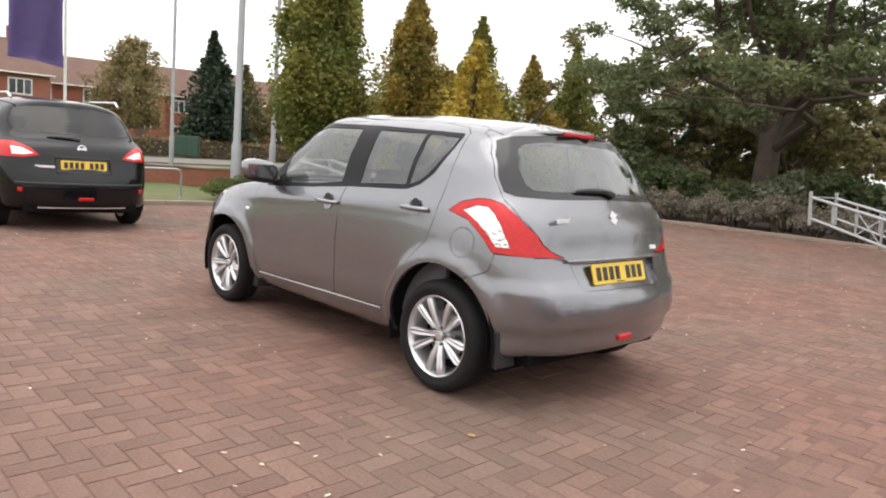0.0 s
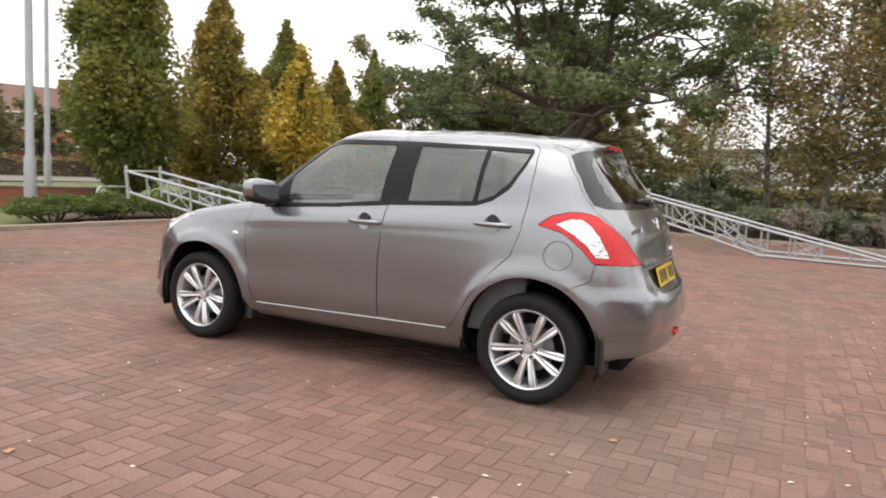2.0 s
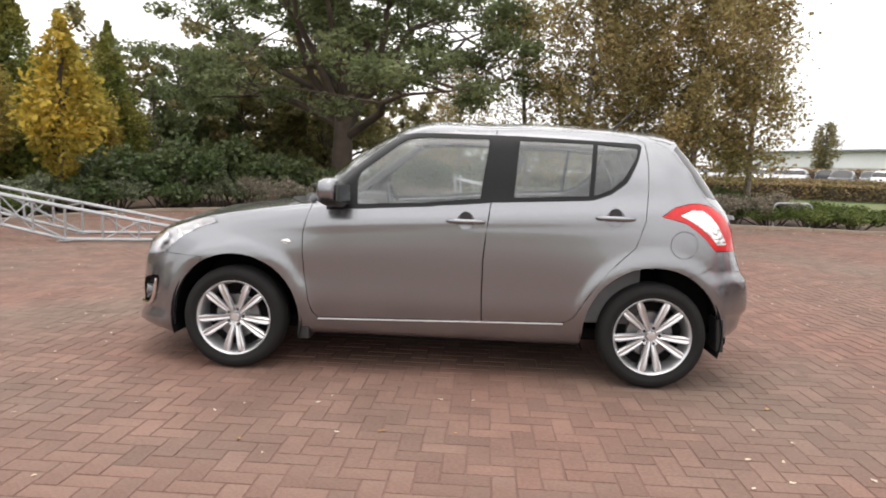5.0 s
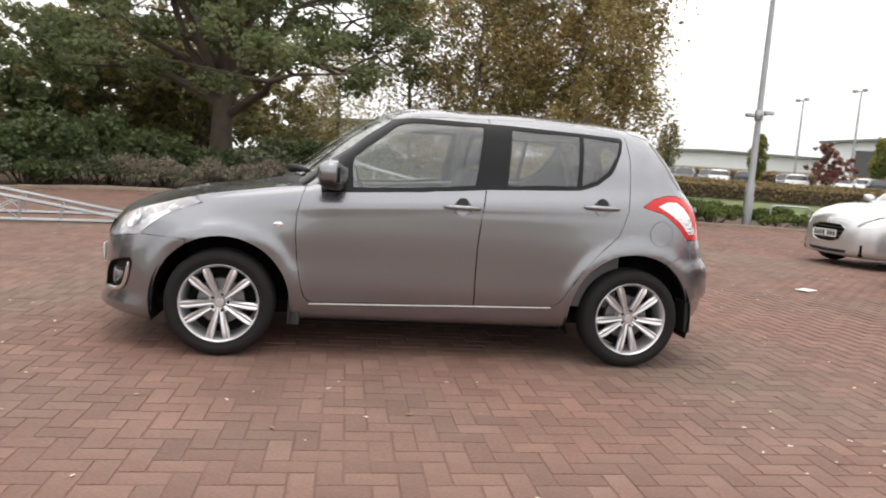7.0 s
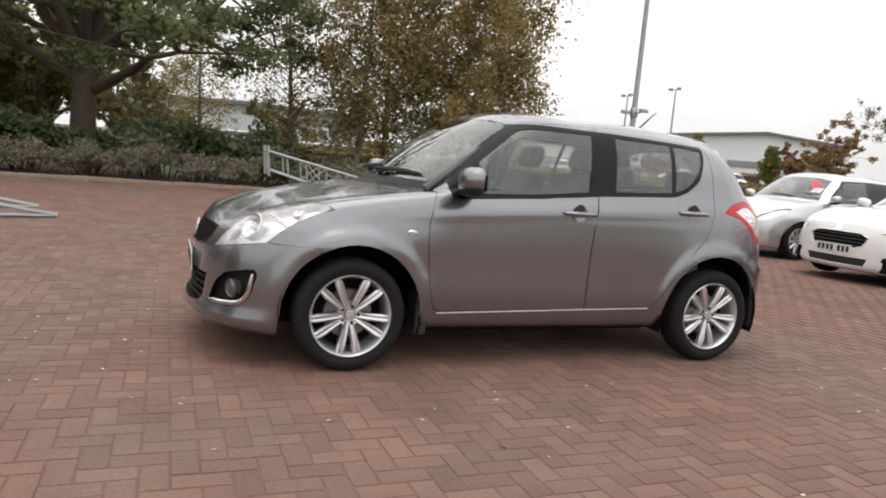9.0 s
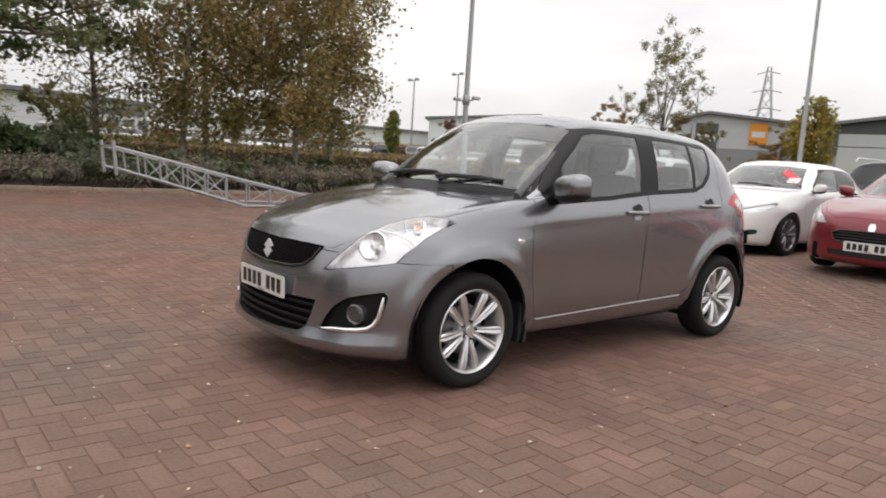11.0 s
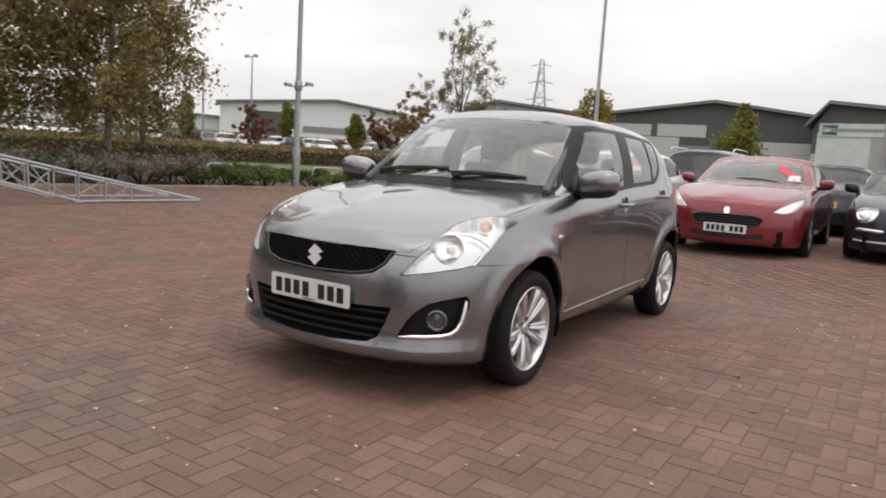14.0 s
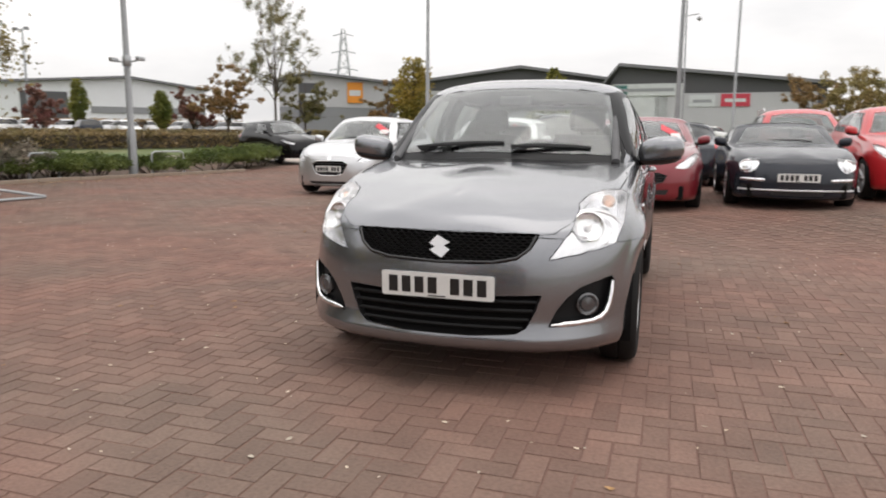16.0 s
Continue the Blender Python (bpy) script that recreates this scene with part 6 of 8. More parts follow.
        for j in range(4):
            z = zs[0] + (zs[-1] - zs[0]) * (j + 0.7) / 4.6
            ys = [yy for yy in np.linspace(-0.5, 0.5, 41) if inside((yy, z), grille + mirror_y(grille)[::-1])]
            row = [tree.ray_cast(shape(Vector((1.9, yy, z))) + Vector((2, 0, 0)), Vector((-1, 0, 0)))[0] for yy in ys]
            row = [p - Vector((0.012, 0, 0)) for p in row if p]
            if len(row) > 2:
                part("grille_slat", tube(row, 0.009, 6), BLACK_PLASTIC, g)
        p = tree.ray_cast(shape(Vector((1.9, 0, zs[-1] + 0.045))) + Vector((2, 0, 0)), Vector((-1, 0, 0)))[0]
        if p:
            part("badge", prism([(-0.03, -0.045), (0.03, -0.045), (0.04, 0.0), (0.02, 0.05), (-0.03, 0.05), (-0.04, 0.0)], 0.006, Matrix()), CHROME, car).matrix_basis = Matrix.Translation(p) @ pose(0, 0, 0, 62, 0, 90)
    if intake:
        part("lower_intake", panel(bm, L, 32, 0.0, 0.02, 0, 0.02), BLACK_PLASTIC, car, "black lower intake")
    if front_plate:
        p = hit((6, 0, plate_z), (-1, 0, 0))
        number_plate(car, p.x + 0.012, 0, plate_z, 0, 0, False)
    p = hit((-6, 0, rear_plate_z), (1, 0, 0))
    number_plate(car, p.x - 0.012, 0, rear_plate_z, 8, 180, True)
    wiper(car, [(cabin[0] + 0.02, 0.35, heights[3] + 0.03), (cabin[0], 0.05, heights[3] + 0.05), (cabin[0] - 0.02, -0.2, heights[3] + 0.055)])
    if wide_lamps:
        def tail_at(y, z):
            return hit((-6, y, z), (1, 0, 0)) or Vector((-hb - rear, y, z))
        part("bumper_cladding", tube([tail_at(y, 0.575) + Vector((0.0, 0, 0)) for y in np.linspace(-0.72, 0.72, 17)], 0.02, 8), BLACK_PLASTIC, car, "matt black bumper ledge")
        part("bumper_trim", tube([tail_at(y, 0.29) + Vector((-0.006, 0, 0)) for y in np.linspace(-0.5, 0.5, 13)], 0.012, 6), BADGE, car, "thin bright bumper trim")
        for y0, z0, w, h in ((0.0, 0.4, 0.09, 0.02), (0.68, 0.5, 0.028, 0.026), (-0.68, 0.5, 0.028, 0.026)):
            lens = part("rear_reflector", box((-0.012, -w, -h), (0.012, w, h), 0.01), LAMP_RED, car, "red bumper reflector")
            lens.location = tail_at(y0, z0)
            lens.rotation_euler = (0, 0, -0.7 * y0)
        b = part("tailgate_badge", lathe([(0.05, 0.0), (0.05, 0.008), (0.036, 0.008), (0.036, 0.0)], 24, "Z"), BADGE, car, "plain bright ring badge")
        b.matrix_basis = Matrix.Translation(tail_at(0, 1.0)) @ pose(0, 0, 0, 0, -80, 0)
        part("badge_bar", box((-0.055, -0.012, 0.004), (0.055, 0.012, 0.011), 0.003), BADGE, b).rotation_euler = (0, 0, math.pi / 2)
        bar = part("name_bar", box((-0.006, -0.14, -0.014), (0.006, 0.14, 0.014), 0.003), BADGE, car, "plain bright name bar")
        bar.location = tail_at(0.46, 0.775) + Vector((-0.003, 0, 0))
        bar.rotation_euler = (0, 0, -0.3)
        frame_pts = [tail_at(y, z) + Vector((-0.006, 0, 0)) for y, z in ((-0.31, rear_plate_z - 0.085), (0.31, rear_plate_z - 0.085), (0.31, rear_plate_z + 0.085), (-0.31, rear_plate_z + 0.085), (-0.31, rear_plate_z - 0.085))]
        part("plate_recess_rim", tube(frame_pts, 0.012, 6), BLACK_PLASTIC, car)
        wiper(car, [tail_at(0.0, 1.1) + Vector((-0.02, 0, 0)), tail_at(0.16, 1.115) + Vector((-0.02, 0, 0)), tail_at(0.34, 1.12) + Vector((-0.015, 0, 0))], "rear_wiper")
    if sports:
        strip = [hit((6, yy, 0.27), (-1, 0, 0)) for yy in np.linspace(-0.72, 0.72, 19)]
        part("chin_strip", tube([p + Vector((0.008, 0, 0)) for p in strip if p], 0.011, 6), BADGE, car, "bright strip along the chin")
        for s in (-1, 1):
            slit = [hit((6, s * yy, 0.405 + 0.02 * (yy - 0.4)), (-1, 0, 0)) for yy in np.linspace(0.40, 0.70, 7)]
            part("lamp_slit", tube([p + Vector((0.0, 0, 0)) for p in slit if p], [0.012] + [0.024] * 5 + [0.014], 8), LAMP_BOWL, car, "slim clear running lamp")
            c = hit((6, s * 0.64, 0.60), (-1, 0, 0))
            if c:
                eye = part("reflector_dish", lathe([(0.085, 0.01), (0.075, 0.014), (0.06, 0.0), (0.035, 0.012), (0.001, 0.016)], 24, "Z"), CHROME, car, "round bright lamp reflector")
                eye.matrix_basis = Matrix.Translation(c - Vector((0.012, 0, 0))) @ Vector((0.85, 0.3 * s, 0.42)).to_track_quat("Z", "Y").to_matrix().to_4x4()
    if sticker:
        for y0, y1, m, drop in ((0.28, 0.56, RED_STICKER, 0.05), (0.42, 0.56, STICKER, 0.30)):
            rows = []
            for j in range(5):
                yy = (y0 + (y1 - y0) * j / 4) * width / 1.69
                zt = height - 0.10 - drop * 0.6 - (0.16 * j / 4 if m is RED_STICKER else 0)
                a = hit((6, yy, zt), (-1, 0, 0))
                b = hit((6, yy, zt - (0.09 if m is RED_STICKER else 0.08)), (-1, 0, 0))
                if a and b:
                    rows.append((a + Vector((0.006, 0, 0.004)), b + Vector((0.006, 0, 0.004))))
            st = bmesh.new()
            vs = [[st.verts.new(c) for c in r] for r in rows]
            for a, b in zip(vs, vs[1:]):
                st.faces.new((a[0], a[1], b[1], b[0]))
            if len(vs) > 1:
                part("windscreen_sticker", st, m, car, "red diagonal sales sticker" if m is RED_STICKER else "white paper sticker")
    bm.free()
    return car


def park():
    parked_car("silver_hatchback", "silver small hatchback with a bright grille rim", -6.9, -5.08, SILVER, (1.8, 1.52), 2.6, (0.80, 0.63), (0.98, 0.25, -1.33, -1.62), (0.17, 0.72, 0.97, 1.03),
               "swept", [(0.0, 0.655), (0.25, 0.65), (0.34, 0.60), (0.27, 0.44), (0.15, 0.40), (0.0, 0.40)], [(0.0, 0.30), (0.42, 0.30), (0.36, 0.245), (0.0, 0.24)], sticker=True, plate_z=0.50)
    parked_car("white_saloon", "white saloon with slim head lamps and red screen sticker", -5.9, -2.1, WHITE_PAINT, (1.85, 1.45), 2.82, (0.93, 1.04), (0.98, 0.15, -1.15, -1.85), (0.17, 0.73, 0.96, 1.0),
               "slim", [(0.0, 0.65), (0.28, 0.645), (0.37, 0.60), (0.33, 0.50), (0.25, 0.47), (0.0, 0.47)], [(0.0, 0.36), (0.40, 0.36), (0.36, 0.27), (0.0, 0.27)], True, sticker=True, wheel_r=0.335, plate_z=0.43, alloy=ALLOY_DARK)
    parked_car("red_coupe", "deep red coupe with a wide black grille", -5.0, 0.5, RED_PAINT, (1.84, 1.36), 2.61, (0.92, 0.76), (0.82, -0.05, -0.98, -1.72), (0.15, 0.68, 0.90, 0.95),
               "swept", [(0.0, 0.585), (0.30, 0.58), (0.40, 0.545), (0.36, 0.47), (0.27, 0.44), (0.0, 0.44)], [(0.0, 0.35), (0.43, 0.365), (0.40, 0.30), (0.0, 0.29)], False, doors=1, rim=BLACK_TRIM, sticker=True, wheel_r=0.34, plate_z=0.36, alloy=ALLOY_DARK)
    parked_car("dark_roadster", "dark slate open sports car with oval head lamps", -5.5, 2.62, SLATE, (1.72, 1.22), 2.42, (0.92, 0.98), (0.66, 0.02, -0.72, -1.25), (0.14, 0.63, 0.84, 0.89),
               "oval", None, [(0.0, 0.33), (0.36, 0.33), (0.30, 0.255), (0.0, 0.25)], True, doors=1, roof=SOFT_TOP, wheel_r=0.325, plate_z=0.44, sports=True)
    parked_car("red_hatchback", "bright red hatchback parked in the row", -6.7, 4.68, BRIGHT_RED, (1.76, 1.48), 2.56, (0.82, 0.68), (0.95, 0.2, -1.35, -1.65), (0.17, 0.72, 0.96, 1.03), "swept", [(0.0, 0.62), (0.3, 0.61), (0.25, 0.45), (0.0, 0.44)], None, wheel_r=0.32)
    parked_car("black_crossover", "black crossover car seen from behind, with tinted rear glass", 9.6, 0.62, BLACK_PAINT, (1.78, 1.61), 2.63, (0.87, 0.84), (0.98, 0.2, -1.4, -1.72), (0.2, 0.78, 1.05, 1.1), "swept", [(0.0, 0.66), (0.3, 0.65), (0.25, 0.5), (0.0, 0.49)], None,
               rails=True, wheel_r=0.345, rear_plate_z=0.8, wide_lamps=True)
    parked_car("dark_estate", "dark estate car with silver roof rails", -14.9, -1.35, SLATE, (1.84, 1.64), 2.7, (0.9, 0.95), (1.0, 0.3, -1.6, -1.95), (0.2, 0.78, 1.02, 1.08), "swept", None, None, away=True, rails=True, wheel_r=0.34, rear_plate_z=0.9)
    parked_car("dark_convertible", "dark convertible with a black canvas roof", -14.6, 1.1, SLATE, (1.8, 1.38), 2.6, (0.9, 0.95), (0.85, 0.0, -0.85, -1.4), (0.16, 0.7, 0.93, 0.98), "slim", None, None, away=True, doors=1, roof=SOFT_TOP, rear_plate_z=0.62)
    parked_car("white_hatchback", "white hatchback in the back row", -16.0, 3.4, WHITE_PAINT, (1.76, 1.46), 2.55, (0.82, 0.65), (0.95, 0.2, -1.35, -1.65), (0.17, 0.72, 0.96, 1.03), "swept", [(0.0, 0.62), (0.3, 0.61), (0.25, 0.45), (0.0, 0.44)], None)
    parked_car("red_crossover", "bright red tall car in the second row", -10.0, 3.55, BRIGHT_RED, (1.8, 1.62), 2.6, (0.85, 0.75), (0.98, 0.25, -1.4, -1.7), (0.2, 0.78, 1.02, 1.08), "swept", [(0.0, 0.66), (0.3, 0.65), (0.25, 0.5), (0.0, 0.49)], None, rails=True)
    parked_car("silver_saloon", "pale silver car in the second row", -10.8, 5.45, SILVER, (1.76, 1.45), 2.6, (0.85, 0.75), (0.95, 0.2, -1.3, -1.7), (0.17, 0.72, 0.96, 1.02), "slim", [(0.0, 0.62), (0.3, 0.61), (0.25, 0.45), (0.0, 0.44)], None)
    parked_car("black_hatchback", "black hatchback waiting on the entrance road", -16.1, -12.9, BLACK_PAINT, (1.76, 1.5), 2.6, (0.85, 0.7), (0.95, 0.2, -1.35, -1.65), (0.17, 0.74, 0.98, 1.05), "slim", None, None, turn=60)


park()


# ---------------- ramps, posts, barriers ----------------
GALV = mat("galvanised_steel", (0.42, 0.43, 0.44), 0.42, 0.75, 0.15, 6, 60, bump=0.1)
GALV_DULL = mat("dull_grey_steel", (0.32, 0.33, 0.34), 0.6, 0.3, 0.12, 3, 60)
CLAD_WHITE = mat("white_cladding", (0.75, 0.76, 0.78), 0.6, 0, 0.06, 0.3, 8)
CLAD_GREY = mat("grey_cladding", (0.25, 0.255, 0.265), 0.6, 0, 0.08, 0.3, 8)
CLAD_DARK = mat("dark_cladding", (0.085, 0.085, 0.09), 0.55, 0, 0.1, 0.3, 8)
CLAD_LIGHT = mat("light_grey_panel", (0.5, 0.5, 0.51), 0.6, 0, 0.06, 0.3, 8)
ROOF_GREY = mat("grey_sheet_roof", (0.17, 0.17, 0.18), 0.6, 0, 0.1, 0.4, 10)
HOUSE_BRICK = mat("house_brick", (0.30, 0.115, 0.075), 0.9, 0, 0.2, 0.8, 12, bump=0.3)
ROOF_TILE = mat("brown_roof_tile", (0.16, 0.095, 0.075), 0.9, 0, 0.2, 1.0, 14, bump=0.4)
WHITE_FRAME = mat("white_window_frame", (0.72, 0.72, 0.70), 0.5, 0, 0.05)
PANE = mat("window_pane", (0.05, 0.06, 0.07), 0.08, 0, 0.1, coat=1.0)
PURPLE = mat("purple_banner_cloth", (0.165, 0.125, 0.285), 0.8, 0, 0.12, 2, 60)
SIGN_TEAL = mat("teal_sign", (0.05, 0.25, 0.23), 0.6)
SIGN_WHITE = mat("pale_sign_board", (0.6, 0.62, 0.62), 0.6, 0, 0.1, 1, 6)
SIGN_RED = mat("red_sign", (0.55, 0.05, 0.08), 0.6)
SIGN_ORANGE = mat("orange_sign", (0.75, 0.28, 0.03), 0.6)
GREEN_BOX = mat("green_cabinet_paint", (0.03, 0.07, 0.045), 0.6)
YELLOW_SKIP = mat("yellow_painted_steel", (0.6, 0.36, 0.03), 0.6)


def display_ramp(tip, top, rise, label):
    """A steel ramp for showing a car: two trusses with posts and braces, joined by rungs, on short legs."""
    t, e = Vector((*tip, gz(*tip))), Vector((*top, gz(*top) + rise))
    run = e - t
    flat = Vector((run.x, run.y, 0)).normalized()
    side = Vector((-flat.y, flat.x, 0)) * 0.55
    ramp = tagged(thing("display_ramp", t.x, t.y, t.z), label, "ramp", "steel display ramps")
    mid = 0.5

    def at(k):
        return run * k

    for s in (-1, 1):
        o = side * s
        low_end = at(1.0) - Vector((0, 0, 0.36)) + flat * -0.05
        knee = Vector((at(mid).x, at(mid).y, 0.03))
        part("top_chord", tube([o + Vector((0, 0, 0.03)), at(0.5) + o, at(1.0) + o], 0.026, 6), GALV, ramp)
        part("bottom_chord", tube([knee + o, low_end + o], 0.024, 6), GALV, ramp)
        part("base_rail", tube([o + Vector((0, 0, 0.025)), knee + o], 0.024, 6), GALV, ramp)
        part("end_post", tube([low_end + o - Vector((0, 0, 0.12)), at(1.0) + o + Vector((0, 0, 0.1))], 0.032, 6), GALV, ramp)
        for k in (0.2, 0.3, 0.4, 0.5, 0.585, 0.67, 0.755, 0.84, 0.92):
            a = at(k) + o
            b = Vector((a.x, a.y, 0.025)) if k <= mid else (knee.lerp(low_end, (k - mid) / (1 - mid)) + o)
            part("truss_post", tube([a, b], 0.019, 6), GALV, ramp)
        for k0, k1 in ((0.585, 0.67), (0.755, 0.84), (0.3, 0.4)):
            a0, a1 = at(k0) + o, at(k1) + o
            if k0 > mid:
                b0, b1 = knee.lerp(low_end, (k0 - mid) / (1 - mid)) + o, knee.lerp(low_end, (k1 - mid) / (1 - mid)) + o
            else:
                b0, b1 = Vector((a0.x, a0.y, 0.025)), Vector((a1.x, a1.y, 0.025))
            part("truss_brace", tube([a0, b1], 0.011, 5), GALV, ramp)
            part("truss_brace", tube([a1, b0], 0.011, 5), GALV, ramp)
        part("leg_brace", tube([knee + o, at(0.72) + o - Vector((0, 0, 0.1))], 0.018, 6), GALV_DULL, ramp)
        part("foot_plate", box((-0.09, -0.07, 0.0), (0.09, 0.07, 0.012), 0.002, Matrix.Translation(knee + o - Vector((0, 0, 0.028)))), GALV, ramp)
    for k in (0.5, 0.75, 1.0):
        part("cross_rung", tube([at(k) - side + Vector((0, 0, 0.0 if k > 0.1 else 0.02)), at(k) + side + Vector((0, 0, 0.0 if k > 0.1 else 0.02))], 0.017, 6), GALV, ramp)
    return ramp


def lamp_post(x, y, height, label, radius=0.075, bracket=None, arm=0.0, turn=0.0, lantern=True, name="street_lamp"):
    post = tagged(thing(name, x, y, gz(x, y) - 0.03, turn), label, "lamp post")
    part("pole", tube([(0, 0, 0), (0, 0, 1.15), (0, 0, 1.2), (0, 0, height)], [radius * 1.35, radius * 1.35, radius, radius * 0.62], 14), GALV_DULL, post)
    part("base_door", box((radius * 1.2, -0.05, 0.35), (radius * 1.38, 0.05, 0.95), 0.006), GALV, post)
    if bracket:
        br = part("bracket", tube([(0, -0.42, bracket), (0, -0.15, bracket - 0.03), (0, 0.15, bracket - 0.03), (0, 0.42, bracket)], 0.02, 6), GALV_DULL, post)
        for s in (-1, 1):
            part("camera_housing", box((-0.14, s * 0.42 - 0.05, bracket - 0.02), (0.12, s * 0.42 + 0.05, bracket + 0.08), 0.02), GALV, br)
        part("collar", lathe([(radius * 1.15, bracket - 0.14), (radius * 1.3, bracket - 0.12), (radius * 1.3, bracket + 0.1), (radius * 1.15, bracket + 0.12)], 14, "Z"), GALV, post)
    if lantern:
        hd = part("lantern", box((-0.1, -0.11, height - 0.02), (0.55 + arm, 0.11, height + 0.09), 0.04), GALV_DULL, post)
        part("lens", box((0.1 + arm, -0.08, height - 0.045), (0.5 + arm, 0.08, height - 0.015), 0.012), LAMP_CLEAR, hd)
    return post


def hoop_barrier(x, y, turn, width=1.0, height=0.62):
    h = tagged(thing("hoop_barrier", x, y, gz(x, y) - 0.02, turn), "low galvanised hoop rail beside the planting", "barrier", "hoop rails")
    r = 0.12
    pts = [(0, -width / 2, 0), (0, -width / 2, height - r)]
    pts += [(0, -width / 2 + r - r * math.cos(a), height - r + r * math.sin(a)) for a in (0.5, 1.0, 1.57)]
    pts += [(0, width / 2 - r + r * math.sin(a), height - r + r * math.cos(a)) for a in (0.0, 0.5, 1.0, 1.57)] + [(0, width / 2, 0)]
    part("rail", tube(pts, 0.025, 8), GALV, h)
    for s in (-1, 1):
        part("post_collar", lathe([(0.026, 0.06), (0.045, 0.05), (0.05, 0.0)], 10, "Z"), GALV, h).location = (0, s * width / 2, 0)


def flood_mast(x, y, height, lamps, label, lattice=False):
    m = tagged(thing("floodlight_mast", x, y, gz(x, y)), label, "floodlight")
    part("pole", tube([(0, 0, 0), (0, 0, height)], [0.16, 0.08], 8), GALV_DULL, m)
    if lattice:
        for s in (-1, 1):
            part("side_pole", tube([(0.35 * s, 0.35, 0), (0.12 * s, 0.12, height)], 0.045, 6), GALV_DULL, m)
        for k in range(9):
            z = height * (k + 0.5) / 9
            w = 0.35 - 0.23 * z / height
            part("lattice_bar", tube([(-w, w, z), (w, w, z + (0.5 if k % 2 else -0.5))], 0.02, 5), GALV_DULL, m)
        part("camera_arm", tube([(0, 0, height * 0.66), (0, 0.9, height * 0.67)], 0.03, 6), GALV_DULL, m)
        part("camera_dome", lathe([(0.001, -0.16), (0.12, -0.1), (0.14, 0.0), (0.1, 0.05), (0.02, 0.12)], 12, "Z"), GALV, m).location = (0, 0.9, height * 0.65)
    part("cross_arm", box((-0.05, -0.9, height - 0.05), (0.05, 0.9, height + 0.05), 0.01), GALV_DULL, m)
    for k in range(lamps):
        yy = -0.75 + 1.5 * k / max(1, lamps - 1)
        part("flood_lamp", box((-0.05, yy - 0.22, height - 0.1), (0.4, yy + 0.22, height + 0.22), 0.05), GALV_DULL, m)


def ramps_and_posts():
    display_ramp((-4.3, -9.6), (0.35, -9.9), 1.0, "galvanised steel display ramp with open trusses")
    display_ramp((3.6, -6.1), (8.2, -4.5), 1.0, "galvanised steel display ramp with open trusses")
    lamp_post(-10.05, -12.35, 8.2, "tall grey lamp post with twin camera bracket", 0.085, 2.95)
    lamp_post(12.0, -4.8, 9.0, "tall grey lamp post behind the east bed", 0.09, None)
    lamp_post(19.3, -10.0, 9.5, "tall grey lamp post on the verge", 0.085)
    lamp_post(25.0, -8.6, 9.0, "slim grey lamp post by the road", 0.07)
    lamp_post(-27.6, -10.3, 10.4, "tall grey lamp post beyond the parked cars", 0.1, None, 0.4, 160)
    lamp_post(-42.0, 4.6, 11.5, "tall grey lamp post by the showroom", 0.09, None, 0.5, 200)
    flood_mast(-38.4, 1.3, 11.6, 4, "lattice floodlight mast above the car park", True)
    for x, y, h in ((-55, -66, 11), (-51, -70, 10), (-20, -80, 10), (-88, -52, 12)):
        flood_mast(x, y, h, 2, "distant twin floodlight mast")
    for x, y, t in ((9.75, -2.0, 5), (10.4, -5.6, 12), (-11.15, -12.15, 75), (-7.9, -13.0, 100)):
        hoop_barrier(x, y, t)
    # banner on its pole
    b = tagged(thing("banner_flag", 20.4, -3.3, gz(20.4, -3.3)), "purple sales banner on a white pole", "flag")
    part("pole", tube([(0, 0, 0), (0, 0, 7.6)], [0.05, 0.035], 10), WHITE_FRAME, b)
    cloth = bmesh.new()
    rows = []
    for j in range(15):
        z = 3.05 + 4.4 * j / 14
        rows.append([cloth.verts.new((0.12 * math.sin(i * 0.9 + j * 0.35), 0.05 + 1.5 * i / 10, z - 0.12 * (i / 10) ** 2 + (0.25 * (i / 10) if j == 0 else 0))) for i in range(11)])
    for p, q in zip(rows, rows[1:]):
        for i in range(10):
            cloth.faces.new((p[i], p[i + 1], q[i + 1], q[i])).smooth = True
    bmesh.ops.solidify(cloth, geom=cloth.faces[:], thickness=0.006)
    part("banner", cloth, PURPLE, b, "purple cloth banner")
    part("lettering_bar", box((0.14, 0.4, 5.35), (0.16, 1.2, 5.45)), WHITE_FRAME, b, "white lettering bar")
    # litter: a sheet of white paper
    paper = box((-0.11, -0.07, 0.0), (0.11, 0.07, 0.012), 0.003)
    for v in paper.verts:
        v.co.z += 0.05 * max(0, v.co.x) + 0.03 * abs(v.co.y)
    p = tagged(part("paper_litter", paper, STICKER), "crumpled white paper on the paving", "litter")
    p.matrix_basis = pose(-4.55, -2.15, gz(-4.55, -2.15) + 0.002, 0, 0, 30)


ramps_and_posts()


